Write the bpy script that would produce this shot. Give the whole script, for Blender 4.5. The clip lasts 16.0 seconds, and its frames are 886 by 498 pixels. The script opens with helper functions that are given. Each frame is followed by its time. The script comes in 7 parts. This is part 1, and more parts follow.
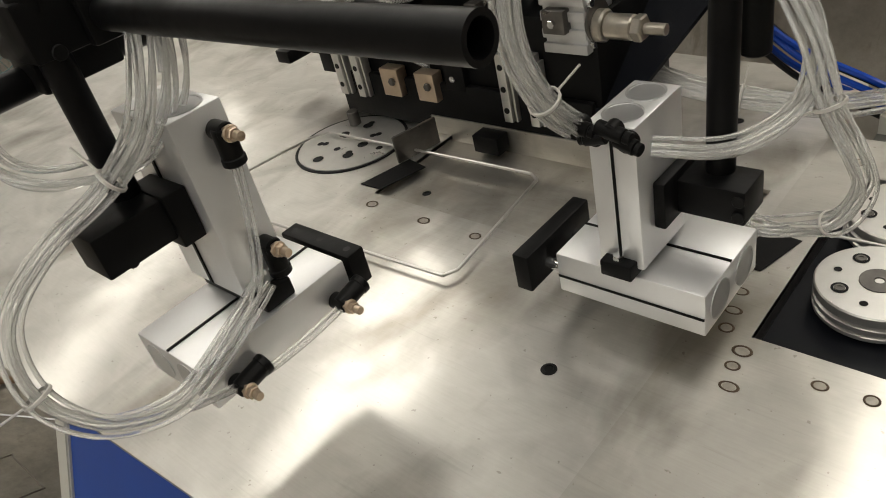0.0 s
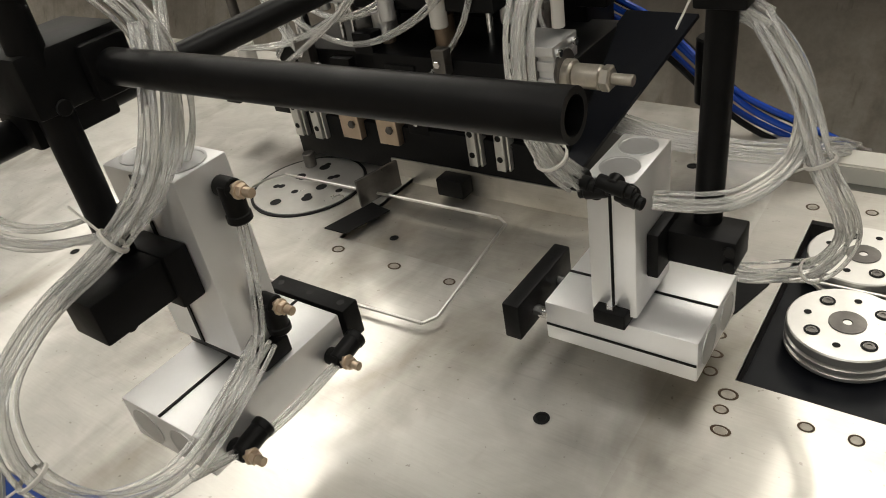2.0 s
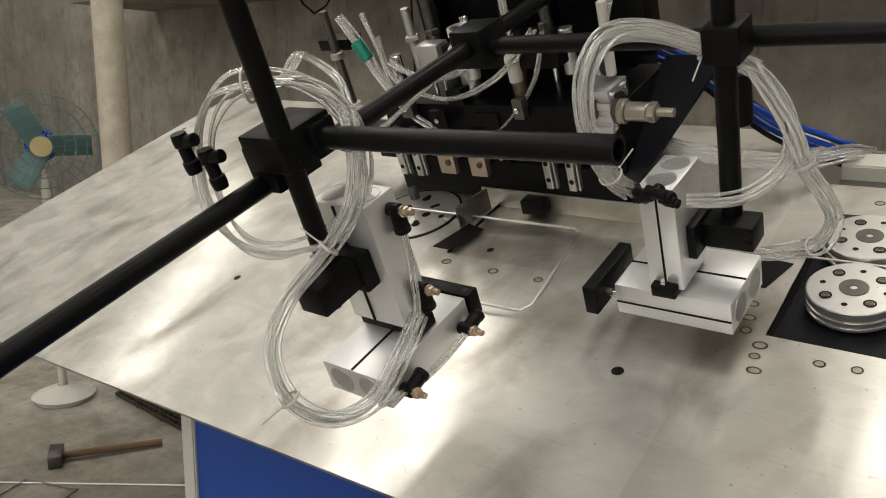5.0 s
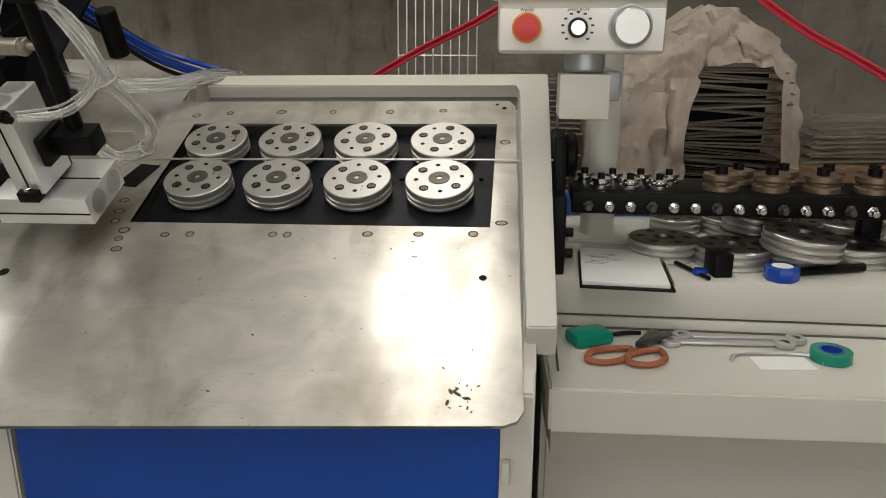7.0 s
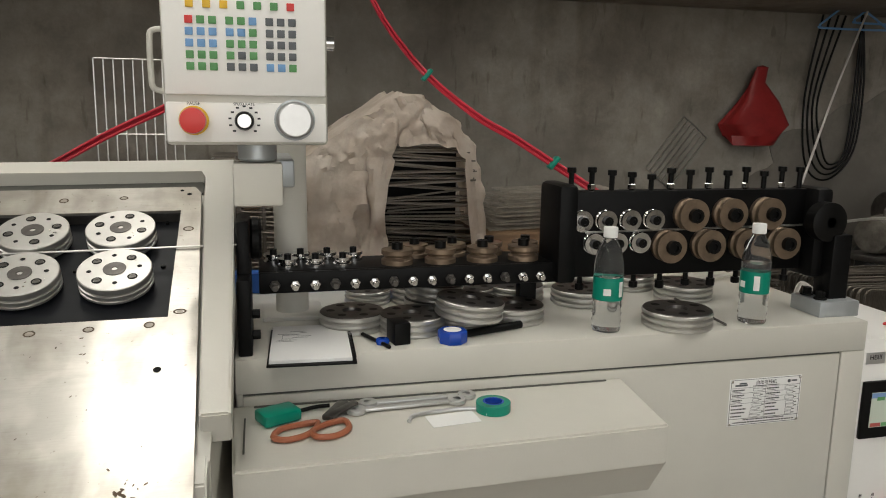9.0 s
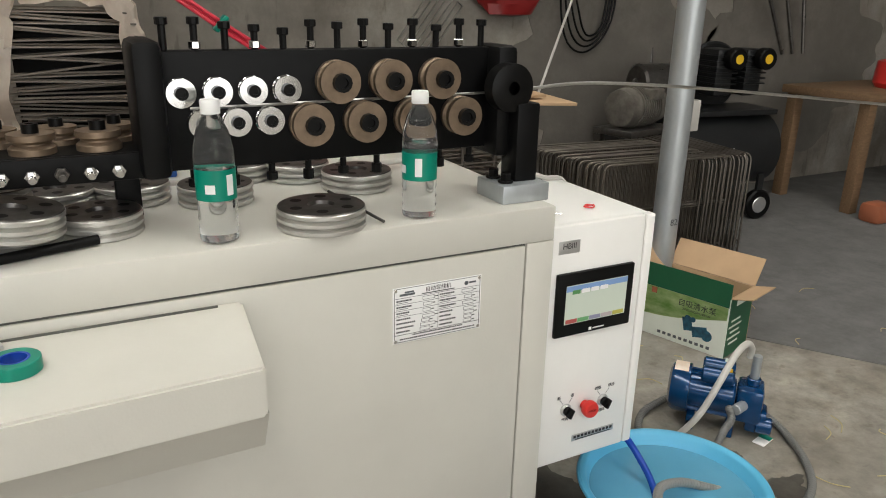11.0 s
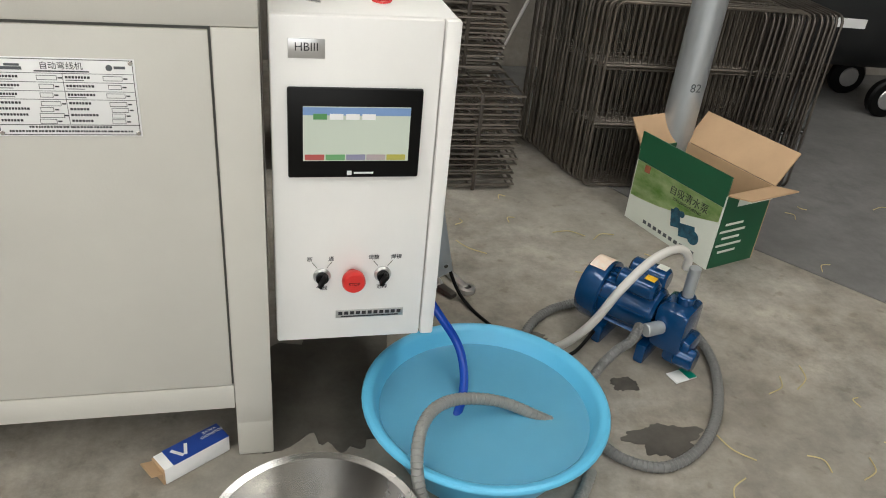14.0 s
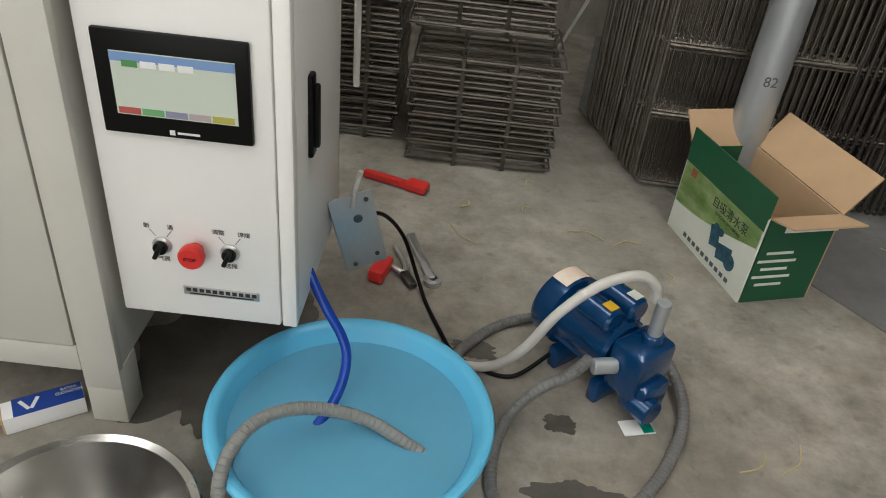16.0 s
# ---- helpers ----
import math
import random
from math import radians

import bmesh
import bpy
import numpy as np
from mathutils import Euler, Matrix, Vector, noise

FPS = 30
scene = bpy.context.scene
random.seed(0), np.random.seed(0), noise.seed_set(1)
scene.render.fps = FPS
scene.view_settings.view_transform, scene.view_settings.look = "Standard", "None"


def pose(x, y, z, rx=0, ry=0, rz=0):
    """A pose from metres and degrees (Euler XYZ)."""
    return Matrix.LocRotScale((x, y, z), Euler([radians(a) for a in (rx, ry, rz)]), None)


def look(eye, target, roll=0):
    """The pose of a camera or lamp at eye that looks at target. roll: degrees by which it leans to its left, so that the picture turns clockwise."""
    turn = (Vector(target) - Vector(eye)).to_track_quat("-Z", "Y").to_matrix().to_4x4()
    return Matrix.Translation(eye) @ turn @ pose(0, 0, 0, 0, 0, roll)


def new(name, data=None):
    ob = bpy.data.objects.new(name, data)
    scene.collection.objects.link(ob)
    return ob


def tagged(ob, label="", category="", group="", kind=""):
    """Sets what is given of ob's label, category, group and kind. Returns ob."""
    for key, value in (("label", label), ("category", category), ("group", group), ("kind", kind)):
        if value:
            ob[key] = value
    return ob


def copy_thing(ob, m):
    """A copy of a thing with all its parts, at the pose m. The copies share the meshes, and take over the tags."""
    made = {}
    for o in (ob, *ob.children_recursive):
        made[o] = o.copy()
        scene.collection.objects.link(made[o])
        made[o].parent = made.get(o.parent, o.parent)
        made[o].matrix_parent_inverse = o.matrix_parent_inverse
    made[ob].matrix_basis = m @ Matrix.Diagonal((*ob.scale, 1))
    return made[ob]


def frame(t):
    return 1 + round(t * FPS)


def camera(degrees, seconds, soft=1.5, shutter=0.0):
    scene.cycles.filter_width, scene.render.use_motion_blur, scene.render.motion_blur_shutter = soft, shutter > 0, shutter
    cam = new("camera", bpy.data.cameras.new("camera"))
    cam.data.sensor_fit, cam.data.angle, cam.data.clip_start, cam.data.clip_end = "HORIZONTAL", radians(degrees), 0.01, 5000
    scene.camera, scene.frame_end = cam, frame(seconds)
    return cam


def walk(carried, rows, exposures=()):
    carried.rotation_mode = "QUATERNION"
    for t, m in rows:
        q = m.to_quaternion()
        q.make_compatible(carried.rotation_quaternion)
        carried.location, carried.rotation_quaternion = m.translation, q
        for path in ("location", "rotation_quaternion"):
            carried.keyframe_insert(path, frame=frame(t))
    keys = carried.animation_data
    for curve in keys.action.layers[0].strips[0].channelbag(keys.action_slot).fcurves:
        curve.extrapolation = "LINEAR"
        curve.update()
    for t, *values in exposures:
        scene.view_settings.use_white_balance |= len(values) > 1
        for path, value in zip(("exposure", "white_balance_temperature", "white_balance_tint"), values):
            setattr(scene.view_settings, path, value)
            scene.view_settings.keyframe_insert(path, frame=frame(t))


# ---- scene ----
cam = camera(61.3, 16.0, soft=1.0)
PATH = [
    (0, (0.646, 0.453, 1.236), (-0.586, 1.913, 0.644), 4.9),
    (0.5, (0.583, 0.431, 1.238), (-0.528, 2.003, 0.697), 5.2),
    (1, (0.569, 0.408, 1.249), (-0.495, 2.026, 0.748), 6.1),
    (1.5, (0.577, 0.413, 1.248), (-0.492, 2.031, 0.756), 6.1),
    (2, (0.577, 0.412, 1.247), (-0.499, 2.024, 0.754), 5.9),
    (2.5, (0.579, 0.411, 1.253), (-0.51, 2.012, 0.751), 5.4),
    (3, (0.594, 0.396, 1.267), (-0.514, 2.007, 0.844), 5.2),
    (3.2, (0.602, 0.383, 1.276), (-0.52, 1.994, 0.892), 5.2),
    (5.3, (0.717, 0.101, 1.273), (-0.527, 1.6, 0.819), 0.7),
    (5.5, (0.712, 0.065, 1.267), (-0.453, 1.613, 0.77), -0.2),
    (6, (0.812, 0.03, 1.26), (-0.079, 1.735, 0.713), -0.1),
    (6.5, (0.995, 0.002, 1.263), (0.465, 1.846, 0.699), 0.5),
    (7, (1.105, 0.0, 1.261), (0.908, 1.914, 0.716), 0.1),
    (7.5, (1.165, 0.041, 1.263), (1.297, 1.976, 0.774), -0.5),
    (8, (1.132, 0.051, 1.32), (1.469, 1.995, 0.992), -0.1),
    (8.5, (1.133, 0.029, 1.334), (1.56, 1.968, 1.093), 0.4),
    (9, (1.216, -0.058, 1.297), (1.682, 1.852, 0.934), 0.8),
    (9.5, (1.33, -0.128, 1.268), (1.918, 1.713, 0.752), 0.7),
    (10, (1.416, -0.042, 1.256), (2.222, 1.705, 0.71), 0.0),
    (10.2, (1.452, 0.015, 1.268), (2.326, 1.724, 0.707), -0.2),
    (12.3, (2.122, 0.254, 1.117), (2.924, 1.93, 0.376), 5.0),
    (12.5, (2.16, 0.248, 1.114), (2.907, 1.949, 0.376), 5.4),
    (13, (2.339, 0.178, 1.092), (2.901, 1.936, 0.322), 5.2),
    (13.5, (2.456, 0.133, 1.085), (2.917, 1.884, 0.234), 4.5),
    (14, (2.542, 0.261, 1.045), (2.985, 1.935, 0.043), 5.8),
    (14.5, (2.592, 0.383, 1.033), (3.033, 1.963, -0.111), 8.2),
    (15, (2.666, 0.403, 1.004), (2.978, 1.957, -0.215), 9.0),
    (15.5, (2.914, 0.368, 1.011), (3.007, 1.976, -0.174), 7.1),
    (16, (3.037, 0.426, 1.02), (3.035, 2.083, -0.1), 6.4),
]
walk(cam, [(t, look(eye, target, roll)) for t, eye, target, roll in PATH],
     [(0, -0.12, 6450, 10), (3.2, -0.06, 6450, 10), (5.5, -0.02, 6380, 10), (6, -0.10, 6400, 10), (7, -0.18, 6380, 10), (8, -0.13, 6350, 10), (9, -0.05, 6300, 10), (9.5, 0.03, 6250, 10), (10, 0.30, 6200, 10), (12.3, 0.52, 6200, 10), (13.5, 0.54, 6150, 10), (14.5, 0.42, 6100, 10), (15, 0.34, 6100, 10), (16, 0.30, 6100, 10)])

# ---- light ----
world = bpy.data.worlds.new("sky")
scene.world = world
world.use_nodes = True
wn = world.node_tree
sky = wn.nodes.new("ShaderNodeTexSky")
sky.sky_type, sky.sun_disc = "NISHITA", False
sky.sun_elevation, sky.sun_rotation = radians(50), radians(160)
wn.links.new(sky.outputs[0], wn.nodes["Background"].inputs[0])
wn.nodes["Background"].inputs[1].default_value = 0.05

SKYLIGHT = 5.4      # brightness of the translucent roof strips
DOORLIGHT = 135.0   # daylight through the open gate behind


# ---- materials ----
def mat(name, col, rough=0.5, metal=0.0, var=0.15, scale=8.0, bump=0.0, bscale=60.0, col2=None, stretch=None, trans=0.0, ior=1.45, rvar=0.0, coat=0.0):
    m = bpy.data.materials.new(name)
    m.use_nodes = True
    nt = m.node_tree
    b = nt.nodes["Principled BSDF"]
    b.inputs["Roughness"].default_value, b.inputs["Metallic"].default_value = rough, metal
    b.inputs["IOR"].default_value, b.inputs["Transmission Weight"].default_value = ior, trans
    b.inputs["Coat Weight"].default_value = coat
    tc = nt.nodes.new("ShaderNodeTexCoord")
    mp = nt.nodes.new("ShaderNodeMapping")
    nt.links.new(tc.outputs["Object"], mp.inputs[0])
    if stretch:
        mp.inputs["Scale"].default_value = stretch
    if var > 0 or col2:
        n1 = nt.nodes.new("ShaderNodeTexNoise")
        n1.inputs["Scale"].default_value, n1.inputs["Detail"].default_value, n1.inputs["Roughness"].default_value = scale, 8, 0.65
        nt.links.new(mp.outputs[0], n1.inputs[0])
        r = nt.nodes.new("ShaderNodeValToRGB")
        c2 = col2 or tuple(c * (1 - var) for c in col)
        r.color_ramp.elements[0].position, r.color_ramp.elements[1].position = 0.3, 0.7
        r.color_ramp.elements[0].color, r.color_ramp.elements[1].color = (*c2, 1), (*col, 1)
        nt.links.new(n1.outputs[0], r.inputs[0])
        nt.links.new(r.outputs[0], b.inputs["Base Color"])
        if rvar:
            mr = nt.nodes.new("ShaderNodeMapRange")
            mr.inputs["From Min"].default_value, mr.inputs["From Max"].default_value = 0.3, 0.7
            mr.inputs["To Min"].default_value, mr.inputs["To Max"].default_value = rough + rvar, rough - rvar
            nt.links.new(n1.outputs[0], mr.inputs[0])
            nt.links.new(mr.outputs[0], b.inputs["Roughness"])
    else:
        b.inputs["Base Color"].default_value = (*col, 1)
    if bump:
        n2 = nt.nodes.new("ShaderNodeTexNoise")
        n2.inputs["Scale"].default_value, n2.inputs["Detail"].default_value = bscale, 6
        nt.links.new(mp.outputs[0], n2.inputs[0])
        bp = nt.nodes.new("ShaderNodeBump")
        bp.inputs["Strength"].default_value, bp.inputs["Distance"].default_value = bump, 0.004
        nt.links.new(n2.outputs[0], bp.inputs["Height"])
        nt.links.new(bp.outputs[0], b.inputs["Normal"])
    return m


def emit(name, col, strength):
    m = bpy.data.materials.new(name)
    m.use_nodes = True
    b = m.node_tree.nodes["Principled BSDF"]
    b.inputs["Base Color"].default_value = (*col, 1)
    b.inputs["Emission Color"].default_value, b.inputs["Emission Strength"].default_value = (*col, 1), strength
    return m


def concrete(name, a, b2, c3, rough=0.85):
    """Concrete with broad stains, fine grain and small relief."""
    m = mat(name, a, rough, var=0.3, scale=1.1, col2=b2, bump=0.35, bscale=45)
    nt = m.node_tree
    b = nt.nodes["Principled BSDF"]
    old = b.inputs["Base Color"].links[0].from_socket
    tc = nt.nodes.new("ShaderNodeTexCoord")
    n = nt.nodes.new("ShaderNodeTexNoise")
    n.inputs["Scale"].default_value, n.inputs["Detail"].default_value, n.inputs["Roughness"].default_value = 7, 12, 0.75
    nt.links.new(tc.outputs["Object"], n.inputs[0])
    r = nt.nodes.new("ShaderNodeValToRGB")
    r.color_ramp.elements[0].position, r.color_ramp.elements[1].position = 0.35, 0.68
    mx = nt.nodes.new("ShaderNodeMix")
    mx.data_type = "RGBA"
    nt.links.new(n.outputs[0], r.inputs[0])
    nt.links.new(r.outputs[0], mx.inputs["Factor"])
    mx.inputs["A"].default_value = (*c3, 1)
    nt.links.new(old, mx.inputs["B"])
    nt.links.new(mx.outputs["Result"], b.inputs["Base Color"])
    return m


M = {}


def dull(m, level):
    m.node_tree.nodes["Principled BSDF"].inputs["Specular IOR Level"].default_value = level
    return m


M["floor"] = concrete("floor_concrete", (0.54, 0.50, 0.435), (0.27, 0.25, 0.215), (0.21, 0.195, 0.17))
M["floor2"] = concrete("floor_concrete_smooth", (0.22, 0.216, 0.21), (0.145, 0.142, 0.137), (0.12, 0.118, 0.113))
M["wall"] = concrete("wall_plaster", (0.48, 0.445, 0.39), (0.22, 0.203, 0.177), (0.24, 0.221, 0.192))
def grime(m, tint):
    """Dark vertical runs and blotches on a wall."""
    nt = m.node_tree
    b = nt.nodes["Principled BSDF"]
    old = b.inputs["Base Color"].links[0].from_socket
    tc = nt.nodes.new("ShaderNodeTexCoord")
    for scale, stretch, lo, hi, amount in ((5, (1, 1, 0.12), 0.56, 0.74, 0.7), (1.6, (1, 1, 1), 0.45, 0.65, 0.55), (22, (1, 1, 0.25), 0.62, 0.70, 0.5)):
        mp = nt.nodes.new("ShaderNodeMapping")
        mp.inputs["Scale"].default_value = stretch
        nt.links.new(tc.outputs["Object"], mp.inputs[0])
        n = nt.nodes.new("ShaderNodeTexNoise")
        n.inputs["Scale"].default_value, n.inputs["Detail"].default_value = scale, 8
        nt.links.new(mp.outputs[0], n.inputs[0])
        r = nt.nodes.new("ShaderNodeMapRange")
        r.inputs["From Min"].default_value, r.inputs["From Max"].default_value, r.inputs["To Max"].default_value = lo, hi, amount
        nt.links.new(n.outputs[0], r.inputs[0])
        mx = nt.nodes.new("ShaderNodeMix")
        mx.data_type, mx.blend_type = "RGBA", "MULTIPLY"
        nt.links.new(r.outputs[0], mx.inputs["Factor"])
        nt.links.new(old, mx.inputs["A"])
        mx.inputs["B"].default_value = (*tint, 1)
        old = mx.outputs["Result"]
    nt.links.new(old, b.inputs["Base Color"])


grime(M["wall"], (0.50, 0.46, 0.42))
grime(M["floor"], (0.60, 0.56, 0.50))
M["roof"] = mat("roof_sheet", (0.20, 0.195, 0.18), 0.6, var=0.2)


def sheet_steel(name, light, dark, rough, skin=0.115, share=0.29):
    """Bare steel sheet: brushed grain, broad handling stains, small dark specks and scratches."""
    m = mat(name, light, rough, 0.9, scale=2.2, col2=dark, rvar=0.11, bump=0.06, bscale=14)
    nt = m.node_tree
    b = nt.nodes["Principled BSDF"]
    tc = nt.nodes.new("ShaderNodeTexCoord")

    def noise_mask(scale, detail, lo, hi, stretch, dist=0.0):
        mp = nt.nodes.new("ShaderNodeMapping")
        mp.inputs["Scale"].default_value = stretch
        mp.inputs["Rotation"].default_value = (0, 0, 0.25)
        nt.links.new(tc.outputs["Object"], mp.inputs[0])
        n = nt.nodes.new("ShaderNodeTexNoise")
        n.inputs["Scale"].default_value, n.inputs["Detail"].default_value, n.inputs["Distortion"].default_value = scale, detail, dist
        nt.links.new(mp.outputs[0], n.inputs[0])
        r = nt.nodes.new("ShaderNodeMapRange")
        r.inputs["From Min"].default_value, r.inputs["From Max"].default_value = lo, hi
        nt.links.new(n.outputs[0], r.inputs[0])
        return r.outputs[0]

    def darken(col, fac, tint, amount):
        mu = nt.nodes.new("ShaderNodeMath")
        mu.operation = "MULTIPLY"
        mu.inputs[1].default_value = amount
        nt.links.new(fac, mu.inputs[0])
        mx = nt.nodes.new("ShaderNodeMix")
        mx.data_type, mx.blend_type = "RGBA", "MULTIPLY"
        nt.links.new(mu.outputs[0], mx.inputs["Factor"])
        nt.links.new(col, mx.inputs["A"])
        mx.inputs["B"].default_value = (*tint, 1)
        return mx.outputs["Result"]
    col = b.inputs["Base Color"].links[0].from_socket
    specks = noise_mask(130, 2, 0.71, 0.75, (1, 1, 1))
    grain = noise_mask(30, 4, 0.35, 0.75, (1, 14, 14))
    smudge = noise_mask(5, 8, 0.50, 0.74, (1.7, 0.8, 1), 0.35)
    scratch = noise_mask(9, 2, 0.64, 0.75, (1.5, 22, 22), 0.2)
    col = darken(col, specks, (0.30, 0.26, 0.22), 0.45)
    col = darken(col, grain, (0.80, 0.79, 0.77), 0.28)
    col = darken(col, smudge, (0.46, 0.43, 0.39), 0.85)
    col = darken(col, scratch, (0.55, 0.54, 0.52), 0.16)
    nt.links.new(col, b.inputs["Base Color"])
    # rolled skin: a glossier share, dulled where the sheet is smudged
    gl = nt.nodes.new("ShaderNodeBsdfGlossy")
    wave = nt.nodes.new("ShaderNodeTexNoise")
    wave.inputs["Scale"].default_value, wave.inputs["Detail"].default_value = 16, 3
    nt.links.new(tc.outputs["Object"], wave.inputs[0])
    wb = nt.nodes.new("ShaderNodeBump")
    wb.inputs["Strength"].default_value, wb.inputs["Distance"].default_value = 0.05, 0.006
    nt.links.new(wave.outputs[0], wb.inputs["Height"])
    nt.links.new(wb.outputs[0], gl.inputs["Normal"])
    nt.links.new(col, gl.inputs["Color"])
    gr = nt.nodes.new("ShaderNodeMapRange")
    gr.inputs["To Min"].default_value, gr.inputs["To Max"].default_value = skin, skin + 0.08
    nt.links.new(smudge, gr.inputs[0])
    nt.links.new(gr.outputs[0], gl.inputs["Roughness"])
    worn = noise_mask(9, 10, 0.40, 0.62, (1, 1.3, 1), 0.9)
    sh = nt.nodes.new("ShaderNodeMapRange")
    sh.inputs["To Min"].default_value, sh.inputs["To Max"].default_value = share, share * 0.50
    nt.links.new(worn, sh.inputs[0])
    ms = nt.nodes.new("ShaderNodeMixShader")
    nt.links.new(sh.outputs[0], ms.inputs[0])
    nt.links.new(b.outputs[0], ms.inputs[1])
    nt.links.new(gl.outputs[0], ms.inputs[2])
    nt.links.new(ms.outputs[0], nt.nodes["Material Output"].inputs[0])
    return m


M["steel"] = sheet_steel("table_steel", (0.73, 0.715, 0.675), (0.58, 0.565, 0.53), 0.46)
M["steel2"] = sheet_steel("deck_steel", (0.66, 0.64, 0.59), (0.52, 0.50, 0.46), 0.42)
M["alu"] = mat("aluminium", (0.80, 0.80, 0.80), 0.38, 0.7, var=0.06, scale=20, bump=0.03, bscale=300)
M["alu_side"] = mat("aluminium_drawn", (0.62, 0.62, 0.62), 0.33, 0.8, var=0.1, scale=30)
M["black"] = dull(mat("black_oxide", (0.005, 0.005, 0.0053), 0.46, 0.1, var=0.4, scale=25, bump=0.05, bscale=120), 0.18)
M["blackpipe"] = dull(mat("black_pipe", (0.006, 0.006, 0.0064), 0.40, 0.1, var=0.4, scale=30, rvar=0.08), 0.18)
M["blackplate"] = dull(mat("black_plate", (0.008, 0.009, 0.012), 0.36, 0.1, var=0.3, scale=14, rvar=0.08), 0.18)
M["plastic"] = dull(mat("black_plastic", (0.004, 0.004, 0.004), 0.4, var=0.1), 0.20)
M["cream"] = mat("cream_paint", (0.60, 0.585, 0.53), 0.42, var=0.07, scale=4, bump=0.06, bscale=220)
M["creamdark"] = mat("cream_paint_seam", (0.10, 0.10, 0.09), 0.7, var=0.1)
M["white"] = mat("white_paint", (0.87, 0.86, 0.83), 0.38, var=0.05, scale=5, bump=0.04, bscale=240)
M["blue"] = mat("blue_paint", (0.004, 0.062, 0.36), 0.36, var=0.15, scale=6, bump=0.04, bscale=200)
M["bluerail"] = mat("blue_rail", (0.02, 0.10, 0.40), 0.4, var=0.2)
M["roller"] = mat("ground_steel", (0.64, 0.63, 0.60), 0.32, 0.82, var=0.14, scale=18, rvar=0.06)
M["chrome"] = mat("chrome", (0.78, 0.78, 0.78), 0.12, 1.0, var=0.05)
M["darksteel"] = mat("dark_steel", (0.16, 0.15, 0.14), 0.36, 0.85, var=0.4, scale=25, rvar=0.1)
M["nickel"] = mat("worn_nickel", (0.56, 0.52, 0.45), 0.32, 0.85, var=0.25, scale=40, rvar=0.06)
M["bronze"] = mat("bronze_roller", (0.27, 0.20, 0.14), 0.42, 0.7, var=0.35, scale=30)
M["brass"] = mat("brass", (0.60, 0.48, 0.36), 0.36, 0.9, var=0.15, scale=40)
M["rust"] = mat("weld_rust", (0.11, 0.075, 0.048), 0.6, 0.3, var=0.5, scale=80)
M["weldgrey"] = mat("weld_ground", (0.40, 0.37, 0.32), 0.45, 0.7, var=0.4, scale=60)
M["wire"] = mat("bright_wire", (0.62, 0.61, 0.58), 0.3, 0.95, var=0.2, scale=30)
M["rackwire"] = mat("rusty_wire", (0.25, 0.22, 0.185), 0.40, 0.72, var=0.5, scale=12)
M["rackdark"] = mat("dark_wire", (0.14, 0.122, 0.105), 0.42, 0.7, var=0.5, scale=12)
M["cutwire"] = mat("cut_wire", (0.46, 0.42, 0.36), 0.4, 0.6, var=0.5, scale=14)
M["labelpeach"] = mat("type_label", (0.75, 0.52, 0.36), 0.5, scale=30, col2=(0.80, 0.74, 0.66))
M["pumpprint"] = mat("pump_print", (0.03, 0.13, 0.19), 0.45, scale=60, col2=(0.01, 0.04, 0.07))
M["motorgrey"] = mat("dirty_motor_paint", (0.20, 0.185, 0.16), 0.55, 0.3, scale=14, col2=(0.07, 0.06, 0.05))
M["soot"] = concrete("sooty_plaster", (0.27, 0.248, 0.215), (0.12, 0.110, 0.096), (0.15, 0.138, 0.119))
M["postpaint"] = mat("flaking_post_paint", (0.62, 0.57, 0.47), 0.7, scale=7, col2=(0.40, 0.35, 0.27), bump=0.3, bscale=40)
M["tube"] = mat("clear_tube", (0.93, 0.93, 0.91), 0.08, 0.0, var=0.0, trans=0.76, ior=1.36)
M["hose"] = mat("ribbed_hose", (0.32, 0.32, 0.30), 0.35, 0.0, var=0.15, trans=0.25, scale=60)
M["hosedark"] = mat("grey_hose", (0.17, 0.17, 0.165), 0.4, 0.0, var=0.2, scale=60)
M["milky"] = mat("milky_hose", (0.58, 0.56, 0.52), 0.3, 0.0, var=0.08)
M["bluehose"] = mat("blue_hose", (0.01, 0.06, 0.40), 0.25, 0.0, var=0.1)
M["redhose"] = mat("red_hose", (0.55, 0.03, 0.055), 0.35, 0.0, var=0.15)
M["red"] = mat("red_plastic", (0.65, 0.035, 0.03), 0.3, 0.0, var=0.06)
M["yellow"] = mat("yellow_plastic", (0.78, 0.48, 0.02), 0.35, 0.0, var=0.06)
M["green"] = mat("green_plastic", (0.0, 0.22, 0.15), 0.35, 0.0, var=0.08)
M["tub"] = mat("tub_plastic", (0.13, 0.50, 0.76), 0.33, 0.0, var=0.06, scale=5)
M["water"] = mat("water", (0.20, 0.56, 0.78), 0.04, 0.0, var=0.10, scale=4, trans=0.40, ior=1.33)
M["basin"] = mat("stainless_basin", (0.55, 0.54, 0.52), 0.24, 1.0, var=0.15, scale=10, rvar=0.07)
M["pumpblue"] = mat("pump_blue", (0.004, 0.062, 0.195), 0.24, 0.3, var=0.3, scale=20, coat=0.7)
M["paper"] = mat("paper", (0.80, 0.80, 0.79), 0.7, var=0.05)
M["card"] = mat("cardboard", (0.50, 0.34, 0.20), 0.8, var=0.12, scale=9, bump=0.1, bscale=90)
M["cartongreen"] = mat("carton_green", (0.015, 0.10, 0.045), 0.4, var=0.12)
M["cartonwhite"] = mat("carton_white", (0.72, 0.76, 0.68), 0.4, var=0.08)
